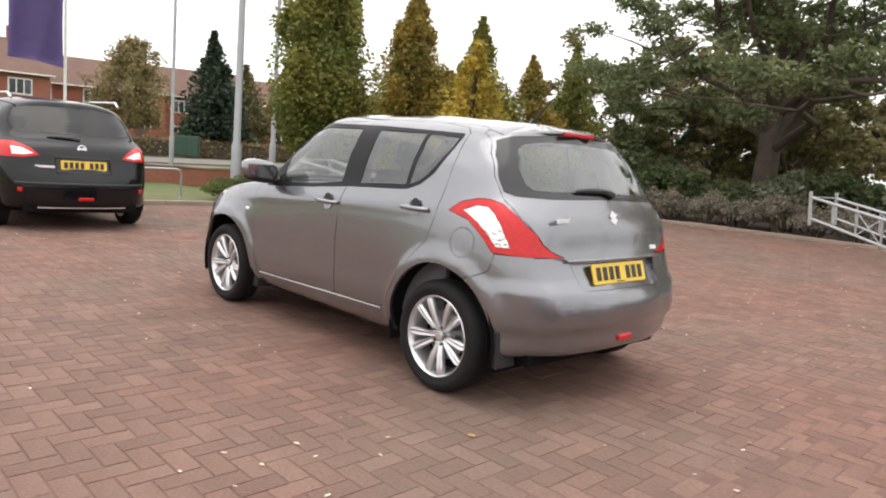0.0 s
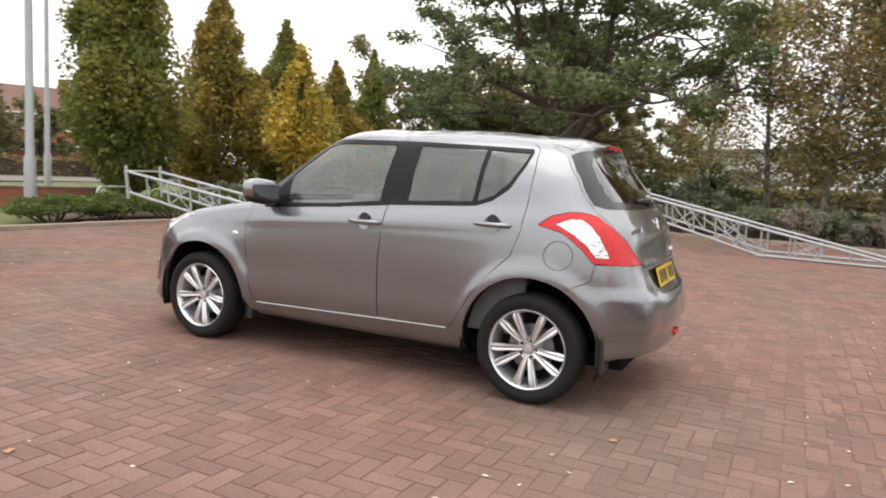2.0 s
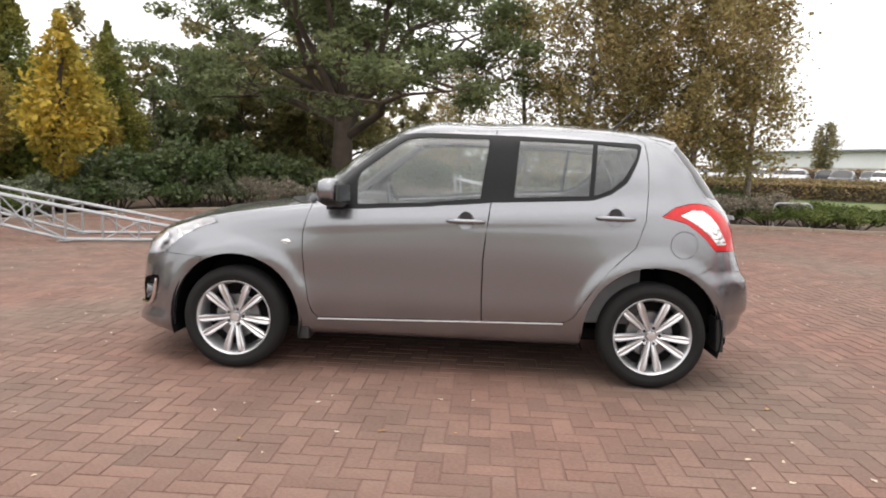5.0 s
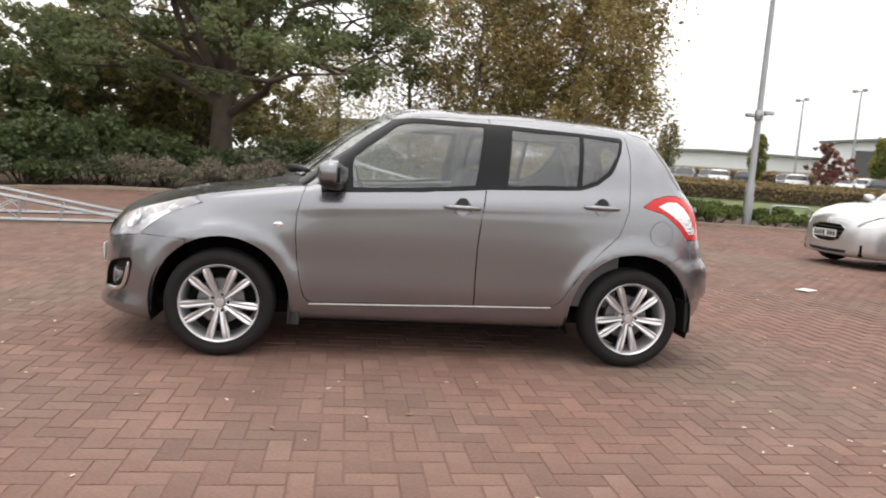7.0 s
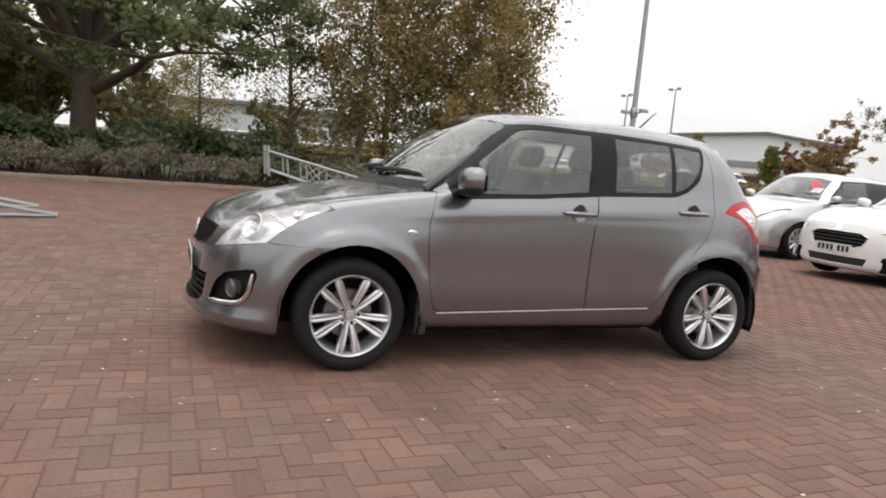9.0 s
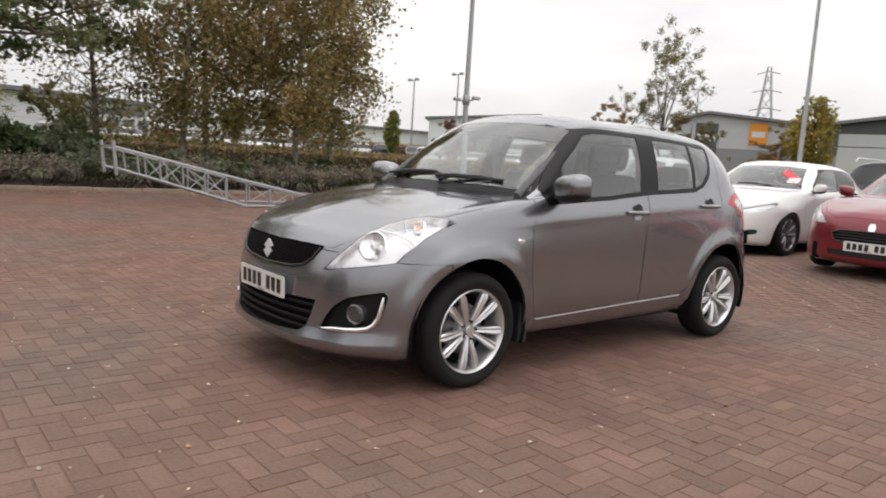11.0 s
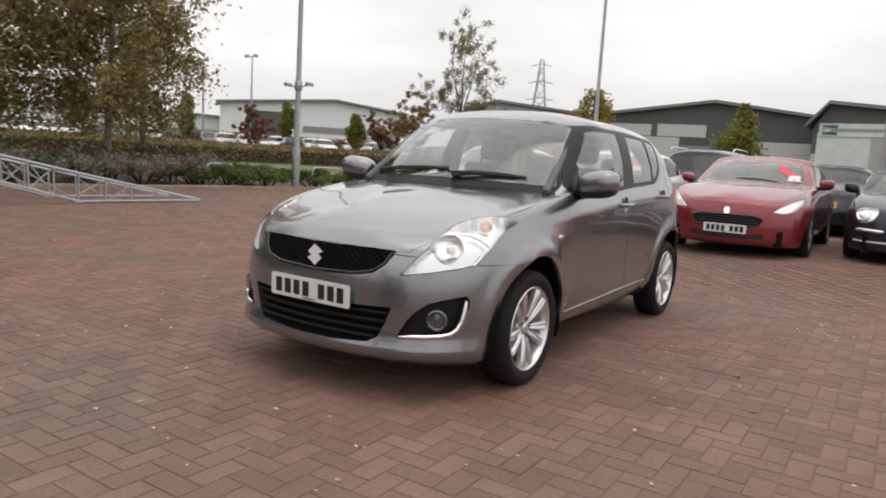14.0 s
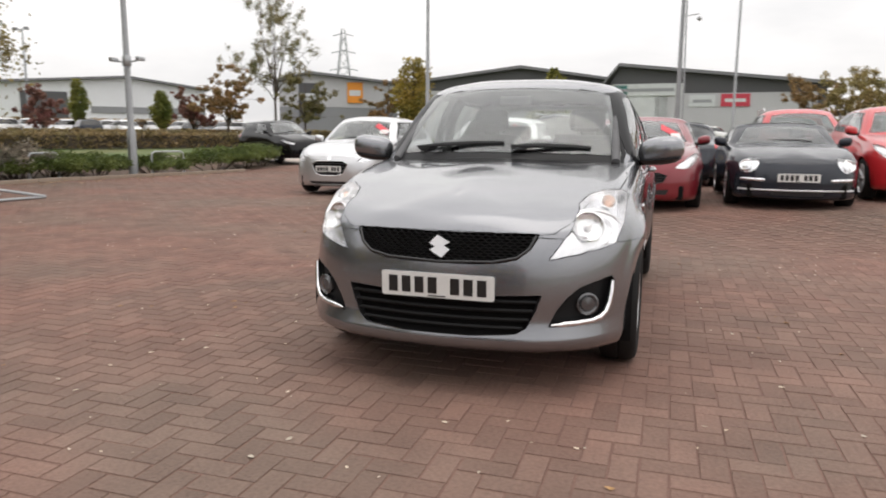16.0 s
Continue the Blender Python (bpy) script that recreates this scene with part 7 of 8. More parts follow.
# ---------------- buildings ----------------
def industrial_unit(x, y, turn, width, depth, eave, ridge, wall, upper, roof, label, ridge_at=0.5, overhang=0.6, bands=(), signs=(), doors=(), name="industrial_unit"):
    """A unit whose long front looks along its own +x; ridge_at: where across the front the roof peaks."""
    u = tagged(thing(name, x, y, gz(x, y) - 0.1, turn), label, "building")
    k = width * (ridge_at - 0.5)
    def gable(z0, z1e, z1r, m, nm, proud):
        # end-on front with a shallow peak
        outline = [(-width / 2, z0), (width / 2, z0), (width / 2, z1e), (k, z1r), (-width / 2, z1e)] if z1r > z1e else [(-width / 2, z0), (width / 2, z0), (width / 2, z1e), (-width / 2, z1e)]
        place = Matrix(((0, 0, 1, -depth + proud), (1, 0, 0, 0), (0, 1, 0, 0), (0, 0, 0, 1)))
        return part(nm, prism(outline, depth, place), m, u)
    gable(0, eave * 0.55, 0, wall, "lower_wall", 0)
    up = prism([(-width / 2, eave * 0.55), (width / 2, eave * 0.55), (width / 2, eave), (k, ridge), (-width / 2, eave)], depth, Matrix(((0, 0, 1, -depth + 0.06), (1, 0, 0, 0), (0, 1, 0, 0), (0, 0, 0, 1))))
    part("upper_wall", up, upper, u)
    rf = prism([(-width / 2 - overhang, eave - 0.02), (k, ridge + 0.02), (width / 2 + overhang, eave - 0.02), (width / 2 + overhang, eave + 0.28), (k, ridge + 0.34), (-width / 2 - overhang, eave + 0.28)], depth + 1.2, Matrix(((0, 0, 1, -depth - 0.3), (1, 0, 0, 0), (0, 1, 0, 0), (0, 0, 0, 1))))
    part("roof", rf, roof, u)
    n = int(width / 1.1)
    for i in range(n):
        yy = -width / 2 + (i + 0.5) * width / n
        part("cladding_rib", box((0.06, yy - 0.03, eave * 0.56), (0.09, yy + 0.03, eave * 0.98)), upper, u)
    for y0, z0, w, h, m in bands:
        part("facade_panel", box((0.02, y0 - w / 2, z0), (0.14, y0 + w / 2, z0 + h)), m, u)
    for y0, z0, w, h, m in signs:
        sg = part("sign_board", box((0.1, y0 - w / 2, z0), (0.25, y0 + w / 2, z0 + h), 0.02), m, u)
        part("lettering_bar", box((0.24, y0 - w * 0.36, z0 + h * 0.35), (0.27, y0 + w * 0.36, z0 + h * 0.62)), SIGN_WHITE if m is not SIGN_WHITE else GALV_DULL, sg)
    for y0, w, h in doors:
        d = part("roller_door", box((0.0, y0 - w / 2, 0), (0.12, y0 + w / 2, h)), CLAD_LIGHT, u)
        for j in range(5):
            part("door_slat", box((0.12, y0 - w / 2, h * (j + 0.5) / 5), (0.15, y0 + w / 2, h * (j + 0.5) / 5 + 0.05)), CLAD_GREY, d)
    return u


def brick_house(x, y, turn, width, depth, eave, ridge, label):
    h = tagged(thing("house", x, y, gz(x, y) - 0.1, turn), label, "house")
    part("wall", box((-depth, -width / 2, 0), (0, width / 2, eave)), HOUSE_BRICK, h)
    rf = prism([(-depth - 0.4, eave - 0.1), (-depth / 2, ridge), (0.4, eave - 0.1), (0.4, eave + 0.1), (-depth / 2, ridge + 0.22), (-depth - 0.4, eave + 0.1)], width + 0.6, Matrix(((1, 0, 0, 0), (0, 0, 1, -width / 2 - 0.3), (0, 1, 0, 0), (0, 0, 0, 1))))
    roof = part("roof", rf, ROOF_TILE, h)
    gab = prism([(-depth, eave), (0, eave), (-depth / 2, ridge)], width, Matrix(((1, 0, 0, 0), (0, 0, 1, -width / 2), (0, 1, 0, 0), (0, 0, 0, 1))))
    part("gable", gab, HOUSE_BRICK, h)
    ch = part("chimney", box((-depth / 2 - 0.4, width * 0.28, ridge - 0.5), (-depth / 2 + 0.4, width * 0.28 + 0.9, ridge + 1.1), 0.02), HOUSE_BRICK, roof)
    for j in range(3):
        for z0 in (0.9, 3.4):
            yy = -width / 2 + width * (j + 0.5) / 3
            w = part("window", box((-0.05, yy - 0.8, z0), (0.06, yy + 0.8, z0 + 1.25), 0.01), WHITE_FRAME, h)
            for q in (-1, 0, 1):
                part("pane", box((0.05, yy + q * 0.5 - 0.2, z0 + 0.12), (0.075, yy + q * 0.5 + 0.2, z0 + 1.13)), PANE, w)
    part("gutter", box((0.38, -width / 2 - 0.3, eave - 0.06), (0.5, width / 2 + 0.3, eave + 0.06), 0.02), WHITE_FRAME, h)
    part("door", box((0.0, width * 0.08, 0), (0.08, width * 0.08 + 1.0, 2.1), 0.01), WHITE_FRAME, h)


def polar(ox, oy, az, r):
    return ox + r * math.cos(radians(az)), oy + r * math.sin(radians(az))


def buildings():
    # white warehouse, trade units and showroom to the west
    x, y = polar(4.9, 1.0, -136.5, 108)
    industrial_unit(x, y, 47, 27, 30, 6.1, 7.4, CLAD_WHITE, CLAD_WHITE, ROOF_GREY, "large white clad warehouse with a shallow pitched roof", 0.62, bands=((6.0, 2.6, 15, 0.9, CLAD_GREY), (-7.0, 0.3, 5.5, 5.0, CLAD_DARK)), doors=((8, 4.5, 2.4),), name="warehouse")
    x, y = polar(4.9, 1.0, -121.5, 112)
    industrial_unit(x, y, 55, 44, 24, 3.7, 4.3, CLAD_LIGHT, CLAD_WHITE, ROOF_GREY, "long low pale warehouse", 0.5, name="warehouse")
    shed = industrial_unit(-4.0, -54.8, 88, 19, 20, 3.35, 3.6, CLAD_WHITE, CLAD_WHITE, ROOF_GREY, "long low white office unit with dark glazing", 0.5, overhang=0.4, bands=((6.6, 2.5, 5.4, 0.5, CLAD_GREY), (-5.5, 1.0, 2.6, 1.1, CLAD_DARK)), name="office_unit")
    for k in range(5):
        w = part("window", box((0.02, 4.3 + 1.1 * k, 0.5), (0.1, 5.2 + 1.1 * k, 2.3), 0.01), WHITE_FRAME, shed)
        part("pane", box((0.1, 4.38 + 1.1 * k, 0.58), (0.12, 5.12 + 1.1 * k, 2.22)), PANE, w)
    x, y = polar(4.9, 1.0, -153.8, 92)
    industrial_unit(x, y, 30, 15, 18, 6.6, 7.7, CLAD_GREY, CLAD_LIGHT, ROOF_GREY, "small grey trade unit with an orange sign", 0.25, bands=((-3.8, 2.2, 2.6, 4.4, CLAD_DARK),), signs=((2.0, 4.2, 2.0, 2.6, SIGN_ORANGE), (-3.8, 4.4, 2.2, 0.9, SIGN_WHITE)))
    x, y = polar(4.9, 1.0, -168.6, 80)
    industrial_unit(x, y, 14, 26, 24, 5.9, 7.7, CLAD_GREY, CLAD_DARK, ROOF_GREY, "dark grey showroom with a wide shallow gable", 0.48, bands=((-9.0, 4.1, 4.5, 1.2, CLAD_LIGHT), (-3.6, 4.1, 5.0, 1.3, CLAD_LIGHT), (-7.5, 0.4, 7.5, 3.6, CLAD_LIGHT), (6.8, 0.3, 9.5, 3.6, CLAD_LIGHT)), doors=((9.0, 3.0, 3.0),), name="showroom")
    x, y = polar(4.9, 1.0, 177.2, 74)
    industrial_unit(x, y, -3, 20, 20, 5.4, 7.5, CLAD_LIGHT, CLAD_DARK, ROOF_GREY, "car showroom with a sloping dark roof and pale panels", 0.06, bands=((2.0, 0.4, 14.5, 4.4, CLAD_LIGHT), (-6.8, 0.4, 5.6, 4.6, SIGN_WHITE)), signs=((-6.0, 4.6, 7.0, 1.2, SIGN_WHITE), (2.2, 3.5, 2.6, 1.2, SIGN_RED), (-0.8, 3.5, 2.4, 1.1, SIGN_WHITE), (-8.6, 4.7, 1.3, 1.0, SIGN_TEAL)), name="showroom")
    # brick houses to the east
    for az, r, w, t, e, rg, label in ((-9.0, 62, 12, 172, 5.0, 7.6, "red brick house with a tiled roof"), (-17.2, 70, 12, 165, 4.8, 7.3, "brick house with a brown tiled roof"), (-23.2, 75, 12, 158, 5.0, 7.8, "red brick house beyond the road"), (-30.5, 74, 12, 150, 4.8, 7.3, "brick house half hidden by trees"), (-37, 78, 12, 145, 4.8, 7.3, "brick house half hidden by trees")):
        x, y = polar(-3.8, 3.4, az, r)
        brick_house(x, y, t, w, 7, e, rg, label)
    # pylon
    x, y = polar(4.9, 1.0, -154.2, 260)
    py = tagged(thing("electricity_pylon", x, y, gz(x, y), 20), "steel lattice electricity pylon on the skyline", "pylon")
    H = 37.5
    def leg(k, z):
        w = 4.2 * (1 - z / H) ** 1.15 + 0.5
        return Vector((w * (1 if k in (0, 3) else -1), w * (1 if k < 2 else -1), z))
    for k in range(4):
        part("leg", tube([leg(k, z) for z in (0, 9, 18, 27, H)], 0.2, 5), GALV_DULL, py)
    for z0, z1 in ((0, 8), (8, 14), (14, 19), (19, 23), (23, 27), (27, 31), (31, 35)):
        for k in range(4):
            part("lattice_bar", tube([leg(k, z0), leg((k + 1) % 4, z1)], 0.1, 4), GALV_DULL, py)
            part("lattice_bar", tube([leg((k + 1) % 4, z0), leg(k, z1)], 0.1, 4), GALV_DULL, py)
    for z, w in ((23, 5.0), (29, 4.4), (35, 3.6)):
        part("cross_arm", tube([(0, -w, z), (0, 0, z + 0.9), (0, w, z)], 0.17, 5), GALV_DULL, py)
    # low wall, road, cabinets to the east
    wl = tagged(thing("brick_wall"), "low red brick garden wall along the verge", "wall")
    a, b = Vector((17.0, 4.0, 0)), Vector((13.6, -7.6, 0))
    d = (b - a).normalized()
    turn = math.degrees(math.atan2(d.y, d.x))
    lower = box((0, -0.11, -0.2), ((b - a).length, 0.11, 0.42), 0.01)
    ob = part("wall_body", lower, HOUSE_BRICK, wl)
    ob.matrix_basis = pose(a.x, a.y, gz(15, -2), 0, 0, turn)
    cap = part("coping", box((-0.02, -0.14, 0.42), ((b - a).length + 0.02, 0.14, 0.48), 0.012), KERB_STONE, wl)
    cap.matrix_basis = ob.matrix_basis.copy()
    tagged(sheet("road", 27, 33, -60, 60, 3.0, -0.05, ASPHALT), "grey asphalt road beyond the verge", "road", kind="structure")
    tagged(sheet("entrance_road", -40, -16.5, -19.5, -11.2, 1.5, -0.05, PALE_PAVING), "pale surfaced entrance road", "road", kind="structure")
    tagged(sheet("car_park", -75, -30, -70, -38, 3.0, -0.05, ASPHALT), "distant asphalt car park", "car park", kind="structure")
    x, y = polar(-3.85, 3.4, -23.7, 42)
    g = tagged(thing("utility_cabinet", x, y, gz(x, y), 150), "dark green roadside utility cabinet", "cabinet")
    part("cabinet_body", box((-0.25, -0.65, 0), (0.25, 0.65, 1.15), 0.03), GREEN_BOX, g)
    part("cabinet_door", box((0.25, -0.6, 0.1), (0.27, 0.0, 1.05), 0.01), GREEN_BOX, g)
    part("cabinet_door", box((0.25, 0.02, 0.1), (0.27, 0.6, 1.05), 0.01), GREEN_BOX, g)
    fence = tagged(thing("garden_fence"), "brown boarded garden fence beyond the road", "fence")
    for i in range(40):
        x, y = 41.0 + 0.05 * i, -3 - 0.75 * i
        part("fence_panel", box((-0.03, -0.36, 0), (0.03, 0.36, 1.3), 0.008, Matrix.Translation((x, y, gz(x, y)))), HOUSE_BRICK if i % 7 else ROOF_TILE, fence)
    s = tagged(thing("skip", -44.5, -3.4, gz(-44.5, -3.4)), "yellow steel skip by the showroom", "skip")
    part("skip_body", box((-1, -1.8, 0.2), (1, 1.8, 1.6), 0.08), YELLOW_SKIP, s)
    for yy in (-1.2, 0.0, 1.2):
        part("skip_rib", box((1.0, yy - 0.06, 0.25), (1.08, yy + 0.06, 1.5), 0.02), YELLOW_SKIP, s)


buildings()


# ---------------- distant planting and cars ----------------
def distance():
    columnar_tree(*polar(-3.85, 3.4, -25.4, 46), 7.6, 2.7, FIR_LEAF, 31, 8000, "tall dark fir beside the road", "fir_tree", 0.03, 0.2, 0.12)
    columnar_tree(*polar(-3.85, 3.4, -27.8, 50), 6.2, 2.2, OLIVE_LEAF, 32, 4000, "rounded green conifer beside the road", "garden_tree", 0.05, 0.2, 0.35)
    weeping_birch(*polar(-3.85, 3.4, -19.6, 52), 7.3, 3.3, 33, 15000, "thin-leaved willow turning yellow", WILLOW_LEAF, 0.12, "willow_tree")
    columnar_tree(-46.4, -7.2, 5.6, 2.0, HORNBEAM_LEAF, 34, 4000, "clipped conical evergreen by the showroom", "cone_tree", 0.04, 0.18, 0.3, top=0.85)
    columnar_tree(*polar(4.9, 1.0, -159.7, 56), 6.6, 1.9, GOLD_LEAF, 35, 4500, "rounded tree turning gold", "round_tree", 0.05, 0.17, 0.45, top=0.55)
    spreading_tree(*polar(4.0, 2.5, -147.3, 66), 13.5, 3.4, OLIVE_LEAF, 36, 8000, "tall thin birch with sparse leaves", 4.0, 0.1, 1.2, BARK, 0.12, 12, 0.2, droop=0.7, kind_of="birch_tree")
    for az, r, h, w, m, s in ((-126.5, 62, 4.6, 0.9, HORNBEAM_LEAF, 41), (-134.0, 66, 4.8, 0.85, HORNBEAM_LEAF, 42), (-139.5, 62, 3.9, 0.9, HORNBEAM_LEAF, 43), (-119, 80, 6.2, 1.8, OLIVE_LEAF, 44), (-114, 62, 4.6, 1.0, HORNBEAM_LEAF, 47)):
        columnar_tree(*polar(4.5, 2.0, az, r), h, w, m, s, 3200, "small upright tree in the far car park", "small_tree", 0.16, 0.14, 0.5, top=0.62)
    for az, r, h, w, m, s in ((-132, 58, 3.9, 1.4, MAPLE_LEAF, 51), (-142.0, 55, 3.9, 1.3, MAPLE_LEAF, 52), (-144.5, 52, 5.6, 2.0, RUST_LEAF, 53), (-150.5, 62, 6.6, 2.2, OLIVE_LEAF, 54), (-157.0, 60, 5.2, 1.8, RUST_LEAF, 55), (168.5, 52, 4.9, 2.4, BIRCH_LEAF, 56), (165.5, 44, 4.6, 2.6, BIRCH_LEAF, 57), (162, 50, 7.4, 3.0, OLIVE_LEAF, 58), (170.8, 60, 5.4, 2.2, RUST_LEAF, 59)):
        spreading_tree(*polar(4.5, 1.5, az, r), h, w, m, s, 7000, "autumn tree with rust and brown leaves" if m is not MAPLE_LEAF else "small maple with dark red leaves", h * 0.25, 0.1, 0.9, None, 0.1, 10, 0.14, kind_of="autumn_tree")
    # trees that close the view behind the oak and the birches
    rng = random.Random(3)
    spreading_tree(-2.9, -30.0, 3.4, 1.5, OLIVE_LEAF, 94, 3000, "small round olive tree before the office", 0.8, 0.1, 0.9, None, 0.07, 8, 0.2, kind_of="small_tree")
    for az, r, h, w, m, s in ((-41, 46, 5.4, 3.2, OLIVE_LEAF, 61), (-49, 44, 6.0, 3.2, HORNBEAM_LEAF, 62), (-56, 42, 6.4, 3.2, OLIVE_LEAF, 63), (-63, 40, 8.6, 4.2, OLIVE_LEAF, 64), (-70, 37, 8.2, 4.2, OLIVE_LEAF, 65), (-76, 39, 6.4, 3.0, HORNBEAM_LEAF, 66), (-34, 52, 5.0, 3.0, OLIVE_LEAF, 73)):
        spreading_tree(*polar(-1.0, 4.5, az, r), h, w, m, s, 5200, "bushy olive-brown tree behind the car park", h * 0.22, 0.17, 0.8, None, 0.14, 9, 0.12, kind_of="backing_tree")
    for x, y, h, w, m, k in ((9.0, -24.2, 5.8, 2.8, OLIVE_LEAF, 91), (11.6, -23.6, 5.6, 2.6, OAK_LEAF, 92), (6.6, -25.2, 5.6, 2.8, OLIVE_LEAF, 93), (7.0, -30.0, 6.2, 3.0, OLIVE_LEAF, 95), (4.7, -36.0, 5.6, 3.0, OLIVE_LEAF, 96)):
        spreading_tree(x, y, h, w, m, k, 9000, "dense olive tree behind the oak", h * 0.2, 0.14, 0.8, None, 0.15, 10, 0.1, kind_of="backing_tree")
    hedge("clipped_hedge", -6.0, -38.0, -36.0, -21.5, 0.7, 1.1, HEDGE_LEAF, 81, "clipped brown beech hedge across the lawn")
    hedge("clipped_hedge", -9.0, -46.0, -46.0, -25.0, 0.8, 1.1, HEDGE_LEAF, 82, "clipped brown beech hedge before the car park")
    hedge("boundary_hedge", -10, -70, -62, -44, 1.5, 1.6, RUST_LEAF, 83, "rust-coloured hedge along the far car park", 0.2, 90)
    hedge("boundary_hedge", 30, -32, 10, -46, 2.6, 2.0, OLIVE_LEAF, 84, "dark olive boundary hedge behind the trees", 0.2, 130)
    hedge("boundary_hedge", 10, -42, -14, -40, 0.9, 1.6, OLIVE_LEAF, 85, "dark olive boundary hedge behind the trees", 0.2, 130)
    hedge("boundary_hedge", 36.5, 20, 35.5, -34, 0.9, 0.9, HEDGE_LEAF, 86, "low brown hedge along the far footpath", 0.15, 90)
    # rows of distant parked cars, one simple shape shared by all
    D = loft(hatchback_sections(), 0.16)
    base = {}
    cols = [WHITE_PAINT, SILVER, WHITE_PAINT, SLATE, WHITE_PAINT, RED_PAINT, SILVER, BLACK_PAINT]
    for i, c in enumerate(cols[1:4] + cols[5:]):
        bm = skin(D)
        for f in bm.faces:
            f.smooth = True
            m = f.calc_center_median()
            if 1.06 < m.z < 1.40 and not (abs(m.y) < 0.55 and -1.2 < m.x < 0.2):
                f.material_index = 1
            elif m.z < 0.3:
                f.material_index = 2
        for sx in (1.2, -1.2):
            for sy in (0.72, -0.72):
                wl = lathe([(0.001, 0.09), (0.2, 0.09), (0.3, 0.07), (0.3, -0.09)], 14)
                for f in wl.faces:
                    f.material_index = 2
                wl.transform(Matrix.Translation((sx, sy, 0.3)))
                add(bm, wl)
        me = bpy.data.meshes.new("distant_car")
        bm.to_mesh(me)
        bm.free()
        for m in (c, BLACK_TRIM, RUBBER):
            me.materials.append(m)
        base[c.name] = me
    names = list(base)
    k = 0
    for row, (x0, y0, x1, y1, n) in enumerate(((-16, -56, -52, -34, 15), (-19, -60, -58, -36, 15), (-26, -66, -66, -40, 14), (6, -50, -12, -49.4, 7), (-62, -2, -62, 14, 6), (-56, 10, -30, 16, 6))):
        for i in range(n):
            if rng.random() < 0.12:
                continue
            t = (i + 0.5) / n
            x, y = x0 + (x1 - x0) * t + rng.uniform(-0.3, 0.3), y0 + (y1 - y0) * t
            name = rng.choice([names[0], "white_paint", "white_paint", names[2], names[0], names[-1], names[-3]])
            me = base[name] if name in base else base[names[1]]
            ob = new("distant_car", me)
            ob.matrix_basis = pose(x, y, gz(x, y), 0, 0, 58 + 180 * (i % 2) + rng.uniform(-3, 3))
            tagged(ob, {"silver_paint": "silver car", "white_paint": "white car", "dark_slate_paint": "dark car", "deep_red_paint": "red car", "black_paint": "black car"}.get(name, "silver car") + " parked in the distant car park", "car", "distant parked cars")
            k += 1


distance()


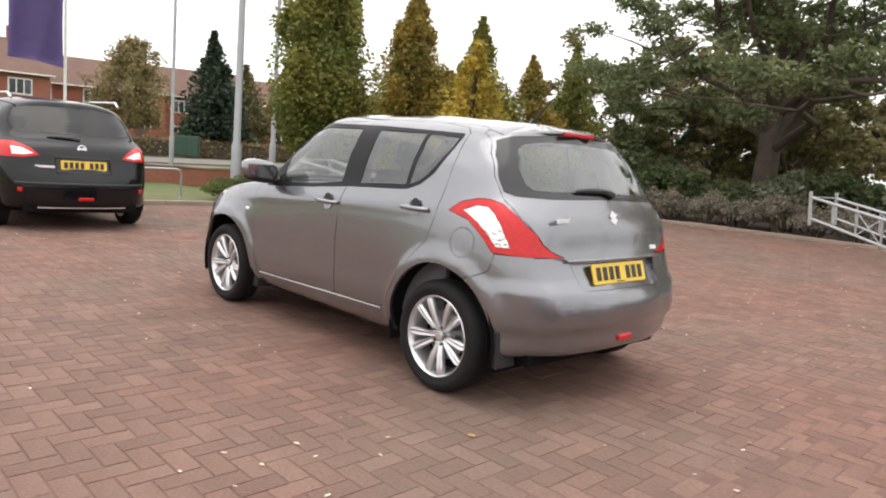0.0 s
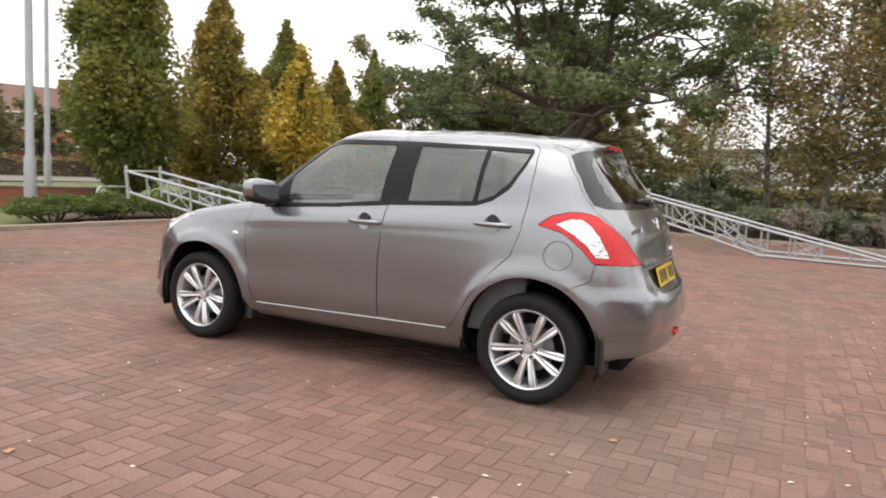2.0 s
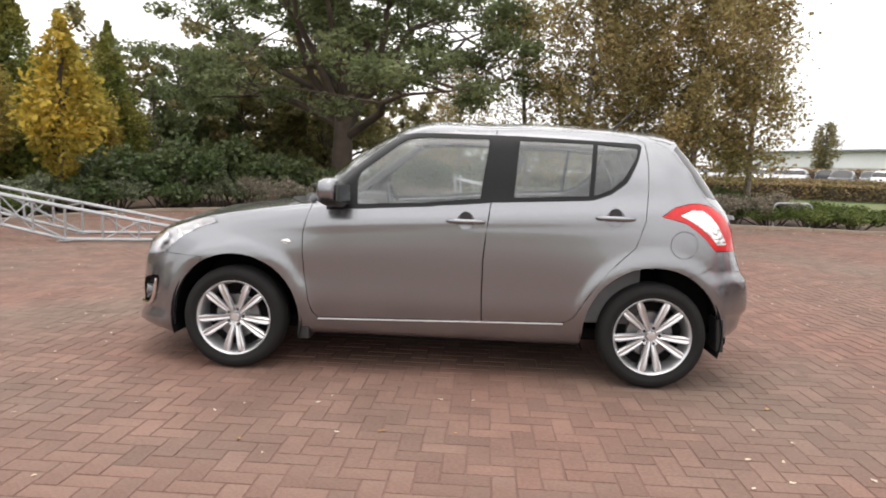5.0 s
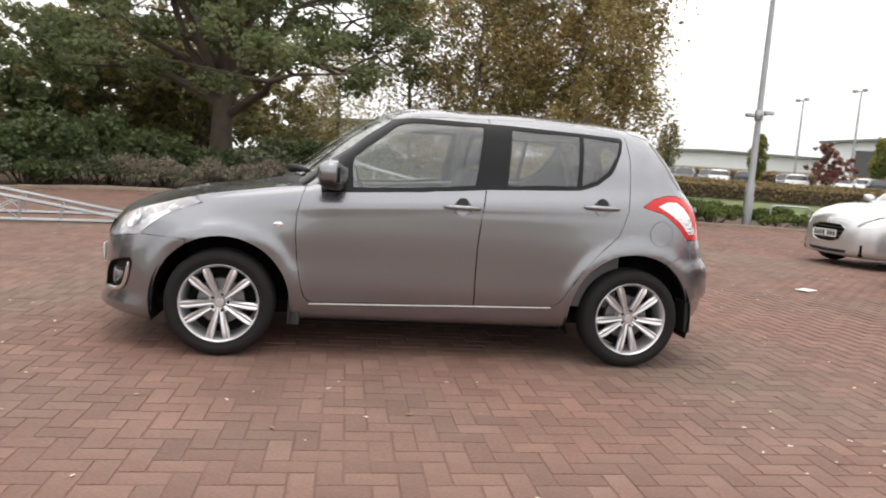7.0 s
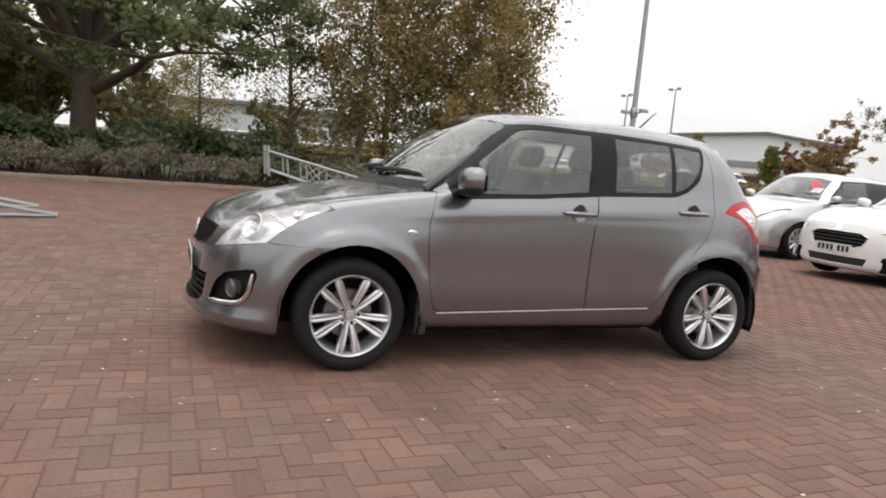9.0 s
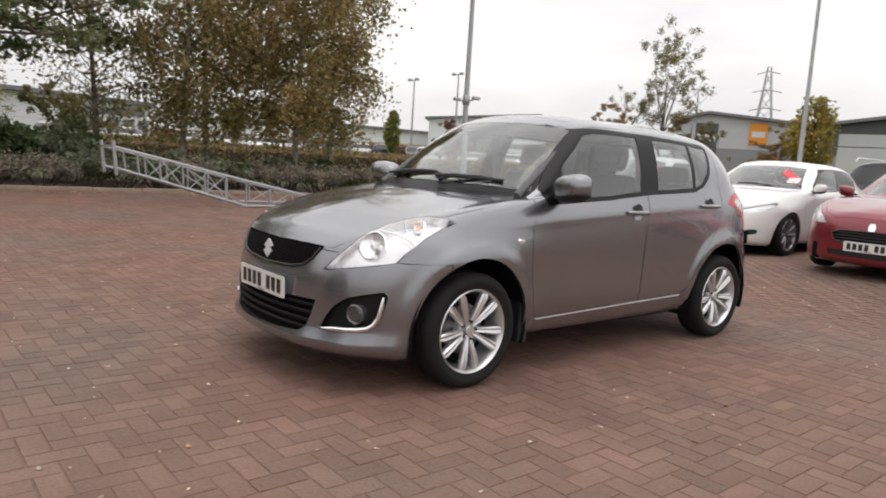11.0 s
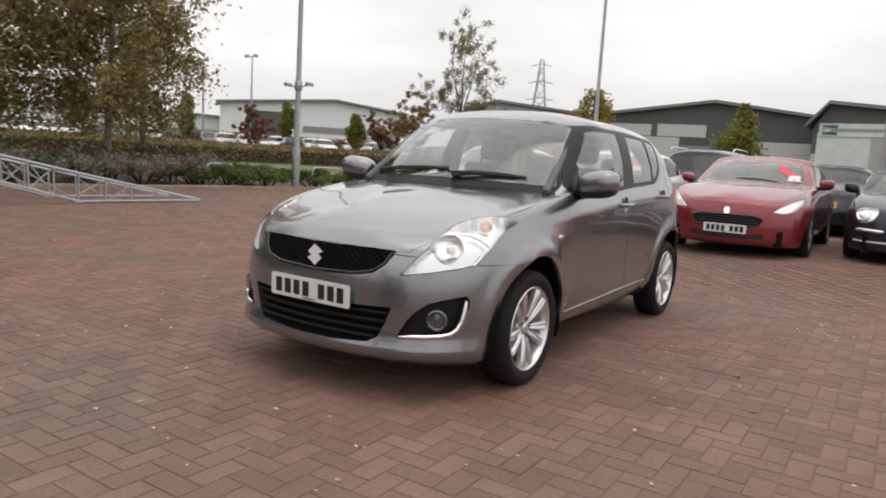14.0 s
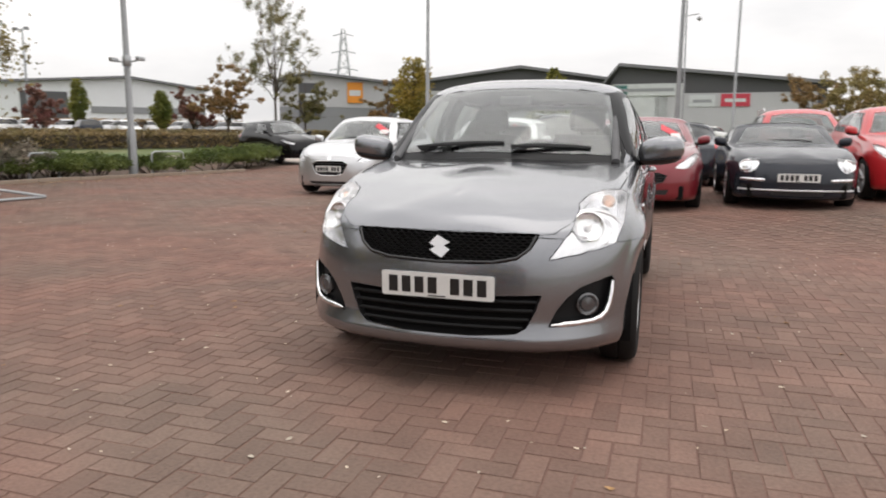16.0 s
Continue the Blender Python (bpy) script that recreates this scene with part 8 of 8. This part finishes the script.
# ---------------- block paving, fallen leaves: last and smallest ----------------
def block_paving():
    """Herringbone of 200 x 100 mm blocks; those by the camera's side of the grey car are single pieces, the rest one mesh."""
    rng = np.random.default_rng(9)
    w = 0.1
    A, B = np.meshgrid(np.arange(-165, 92), np.arange(-127, 92), indexing="ij")
    m = (A - B) % 4
    flat, up = m == 0, m == 3
    cx = np.concatenate([(A[flat] + 1.0) * w, (A[up] + 0.5) * w])
    cy = np.concatenate([(B[flat] + 0.5) * w, (B[up] + 1.0) * w])
    lx = np.concatenate([np.full(flat.sum(), 0.2), np.full(up.sum(), 0.1)])
    ly = np.concatenate([np.full(flat.sum(), 0.1), np.full(up.sum(), 0.2)])
    edge = [(8.68, 9.3), (8.68, -0.8), (8.58, -3.6), (8.28, -6.6), (7.85, -9.0), (7.15, -10.5), (5.95, -11.6), (3.95, -12.2), (1, -12.45), (-3, -12.4), (-7, -12.15), (-10, -11.65), (-13.2, -11), (-16.5, -11), (-16.5, 9.3)]
    ok = np.array([inside((a, b), edge) for a, b in zip(cx, cy)])
    single = (cx > -1.5) & (cx < 1.5) & (cy > 2.1) & (cy < 4.1) & ok
    idx = np.nonzero(single)[0][:300]
    alone = np.zeros(len(cx), bool)
    alone[idx] = True
    rest = ok & ~alone
    g, bev, deep = 0.0045, 0.0026, 0.008
    cxr, cyr, lxr, lyr = cx[rest], cy[rest], lx[rest], ly[rest]
    n = len(cxr)
    cxr, cyr = cxr + rng.normal(0, 0.0012, n), cyr + rng.normal(0, 0.0012, n)
    z = ground_z(cxr, cyr) + rng.normal(0, 0.0006, n)
    tx, ty = rng.normal(0, 0.003, n), rng.normal(0, 0.003, n)
    V = np.empty((n, 8, 3))
    for i, (sx, sy) in enumerate(((-1, -1), (1, -1), (1, 1), (-1, 1))):
        for j, (inset, dz) in enumerate(((g / 2 + bev, 0.0), (g / 2, -deep))):
            ox, oy = sx * (lxr / 2 - inset), sy * (lyr / 2 - inset)
            V[:, i + 4 * j, 0], V[:, i + 4 * j, 1], V[:, i + 4 * j, 2] = cxr + ox, cyr + oy, z + dz + tx * ox + ty * oy
    quad = np.array([[0, 1, 2, 3], [4, 5, 1, 0], [5, 6, 2, 1], [6, 7, 3, 2], [7, 4, 0, 3]])
    F = (np.arange(n)[:, None, None] * 8 + quad[None]).reshape(-1, 4)
    tagged(mesh_object("paver_field", V.reshape(-1, 3), F, BRICK_RED, paving), kind="stuff")
    meshes = {}
    for k in idx:
        key = lx[k] > ly[k]
        if key not in meshes:
            hx, hy = lx[k] / 2 - g / 2, ly[k] / 2 - g / 2
            v = [(sx * (hx - bev), sy * (hy - bev), 0) for sx, sy in ((-1, -1), (1, -1), (1, 1), (-1, 1))] + [(sx * hx, sy * hy, -deep) for sx, sy in ((-1, -1), (1, -1), (1, 1), (-1, 1))]
            ob = mesh_object("brick", v, quad, BRICK_RED, paving)
            meshes[key] = ob.data
        else:
            ob = new("brick", meshes[key])
            ob.parent = paving
        ob.location = (cx[k], cy[k], gz(cx[k], cy[k]) + float(rng.normal(0, 0.0009)))
        ob.rotation_euler = (float(rng.normal(0, 0.0025)), float(rng.normal(0, 0.0025)), 0)


def fallen_leaves():
    """Dry leaves and small pale scraps on the paving."""
    rng = np.random.default_rng(17)
    for count, size, colour, second, name, label in ((1300, 0.0125, (0.46, 0.36, 0.26), (0.62, 0.55, 0.45), "pale_fallen_leaves", "pale dry leaves scattered on the paving"), (160, 0.021, (0.36, 0.21, 0.09), (0.24, 0.12, 0.05), "brown_fallen_leaves", "brown autumn leaves scattered on the paving"),
                                                     (900, 0.03, (0.34, 0.2, 0.1), (0.5, 0.36, 0.2), "leaf_drift", "dry leaves gathered along the kerb")):
        m = mat(name, colour, 0.8, 0, 0.3, 3, 40, tint=second, tscale=3, random_each=0.4)
        if name == "leaf_drift":
            x = rng.uniform(-12, 8.4, count)
            y = np.array([kerb_south(min(v, 6.9)) for v in x]) + np.abs(rng.normal(0, 0.45, count)) + 0.1
        else:
            x, y = rng.uniform(-7, 7.5, count), rng.uniform(-9, 5.2, count)
            keep = ~((np.abs(x) < 2.1) & (np.abs(y) < 0.95))
            x, y = x[keep], y[keep]
        a = rng.uniform(0, 2 * math.pi, len(x))
        k = size * rng.uniform(0.5, 1.4, len(x))
        V, F = [], []
        for i in range(len(x)):
            ca, sa = math.cos(a[i]), math.sin(a[i])
            z = gz(x[i], y[i]) + 0.003
            lift = rng.uniform(0.1, 0.55, 6)
            b = len(V)
            for (px, py), h in zip(((-1, 0), (-0.35, 0.5), (0.45, 0.42), (1.05, 0.0), (0.35, -0.5), (-0.4, -0.45)), lift):
                V.append((x[i] + k[i] * (px * ca - py * sa), y[i] + k[i] * (px * sa + py * ca), z + k[i] * h * 0.6))
            V.append((x[i], y[i], z))
            F += [(b + j, b + (j + 1) % 6, b + 6) for j in range(6)]
        tagged(mesh_object(name, V, F, m), label, "leaves", kind="stuff")


block_paving()
fallen_leaves()
bpy.data.meshes.remove(SPARE)
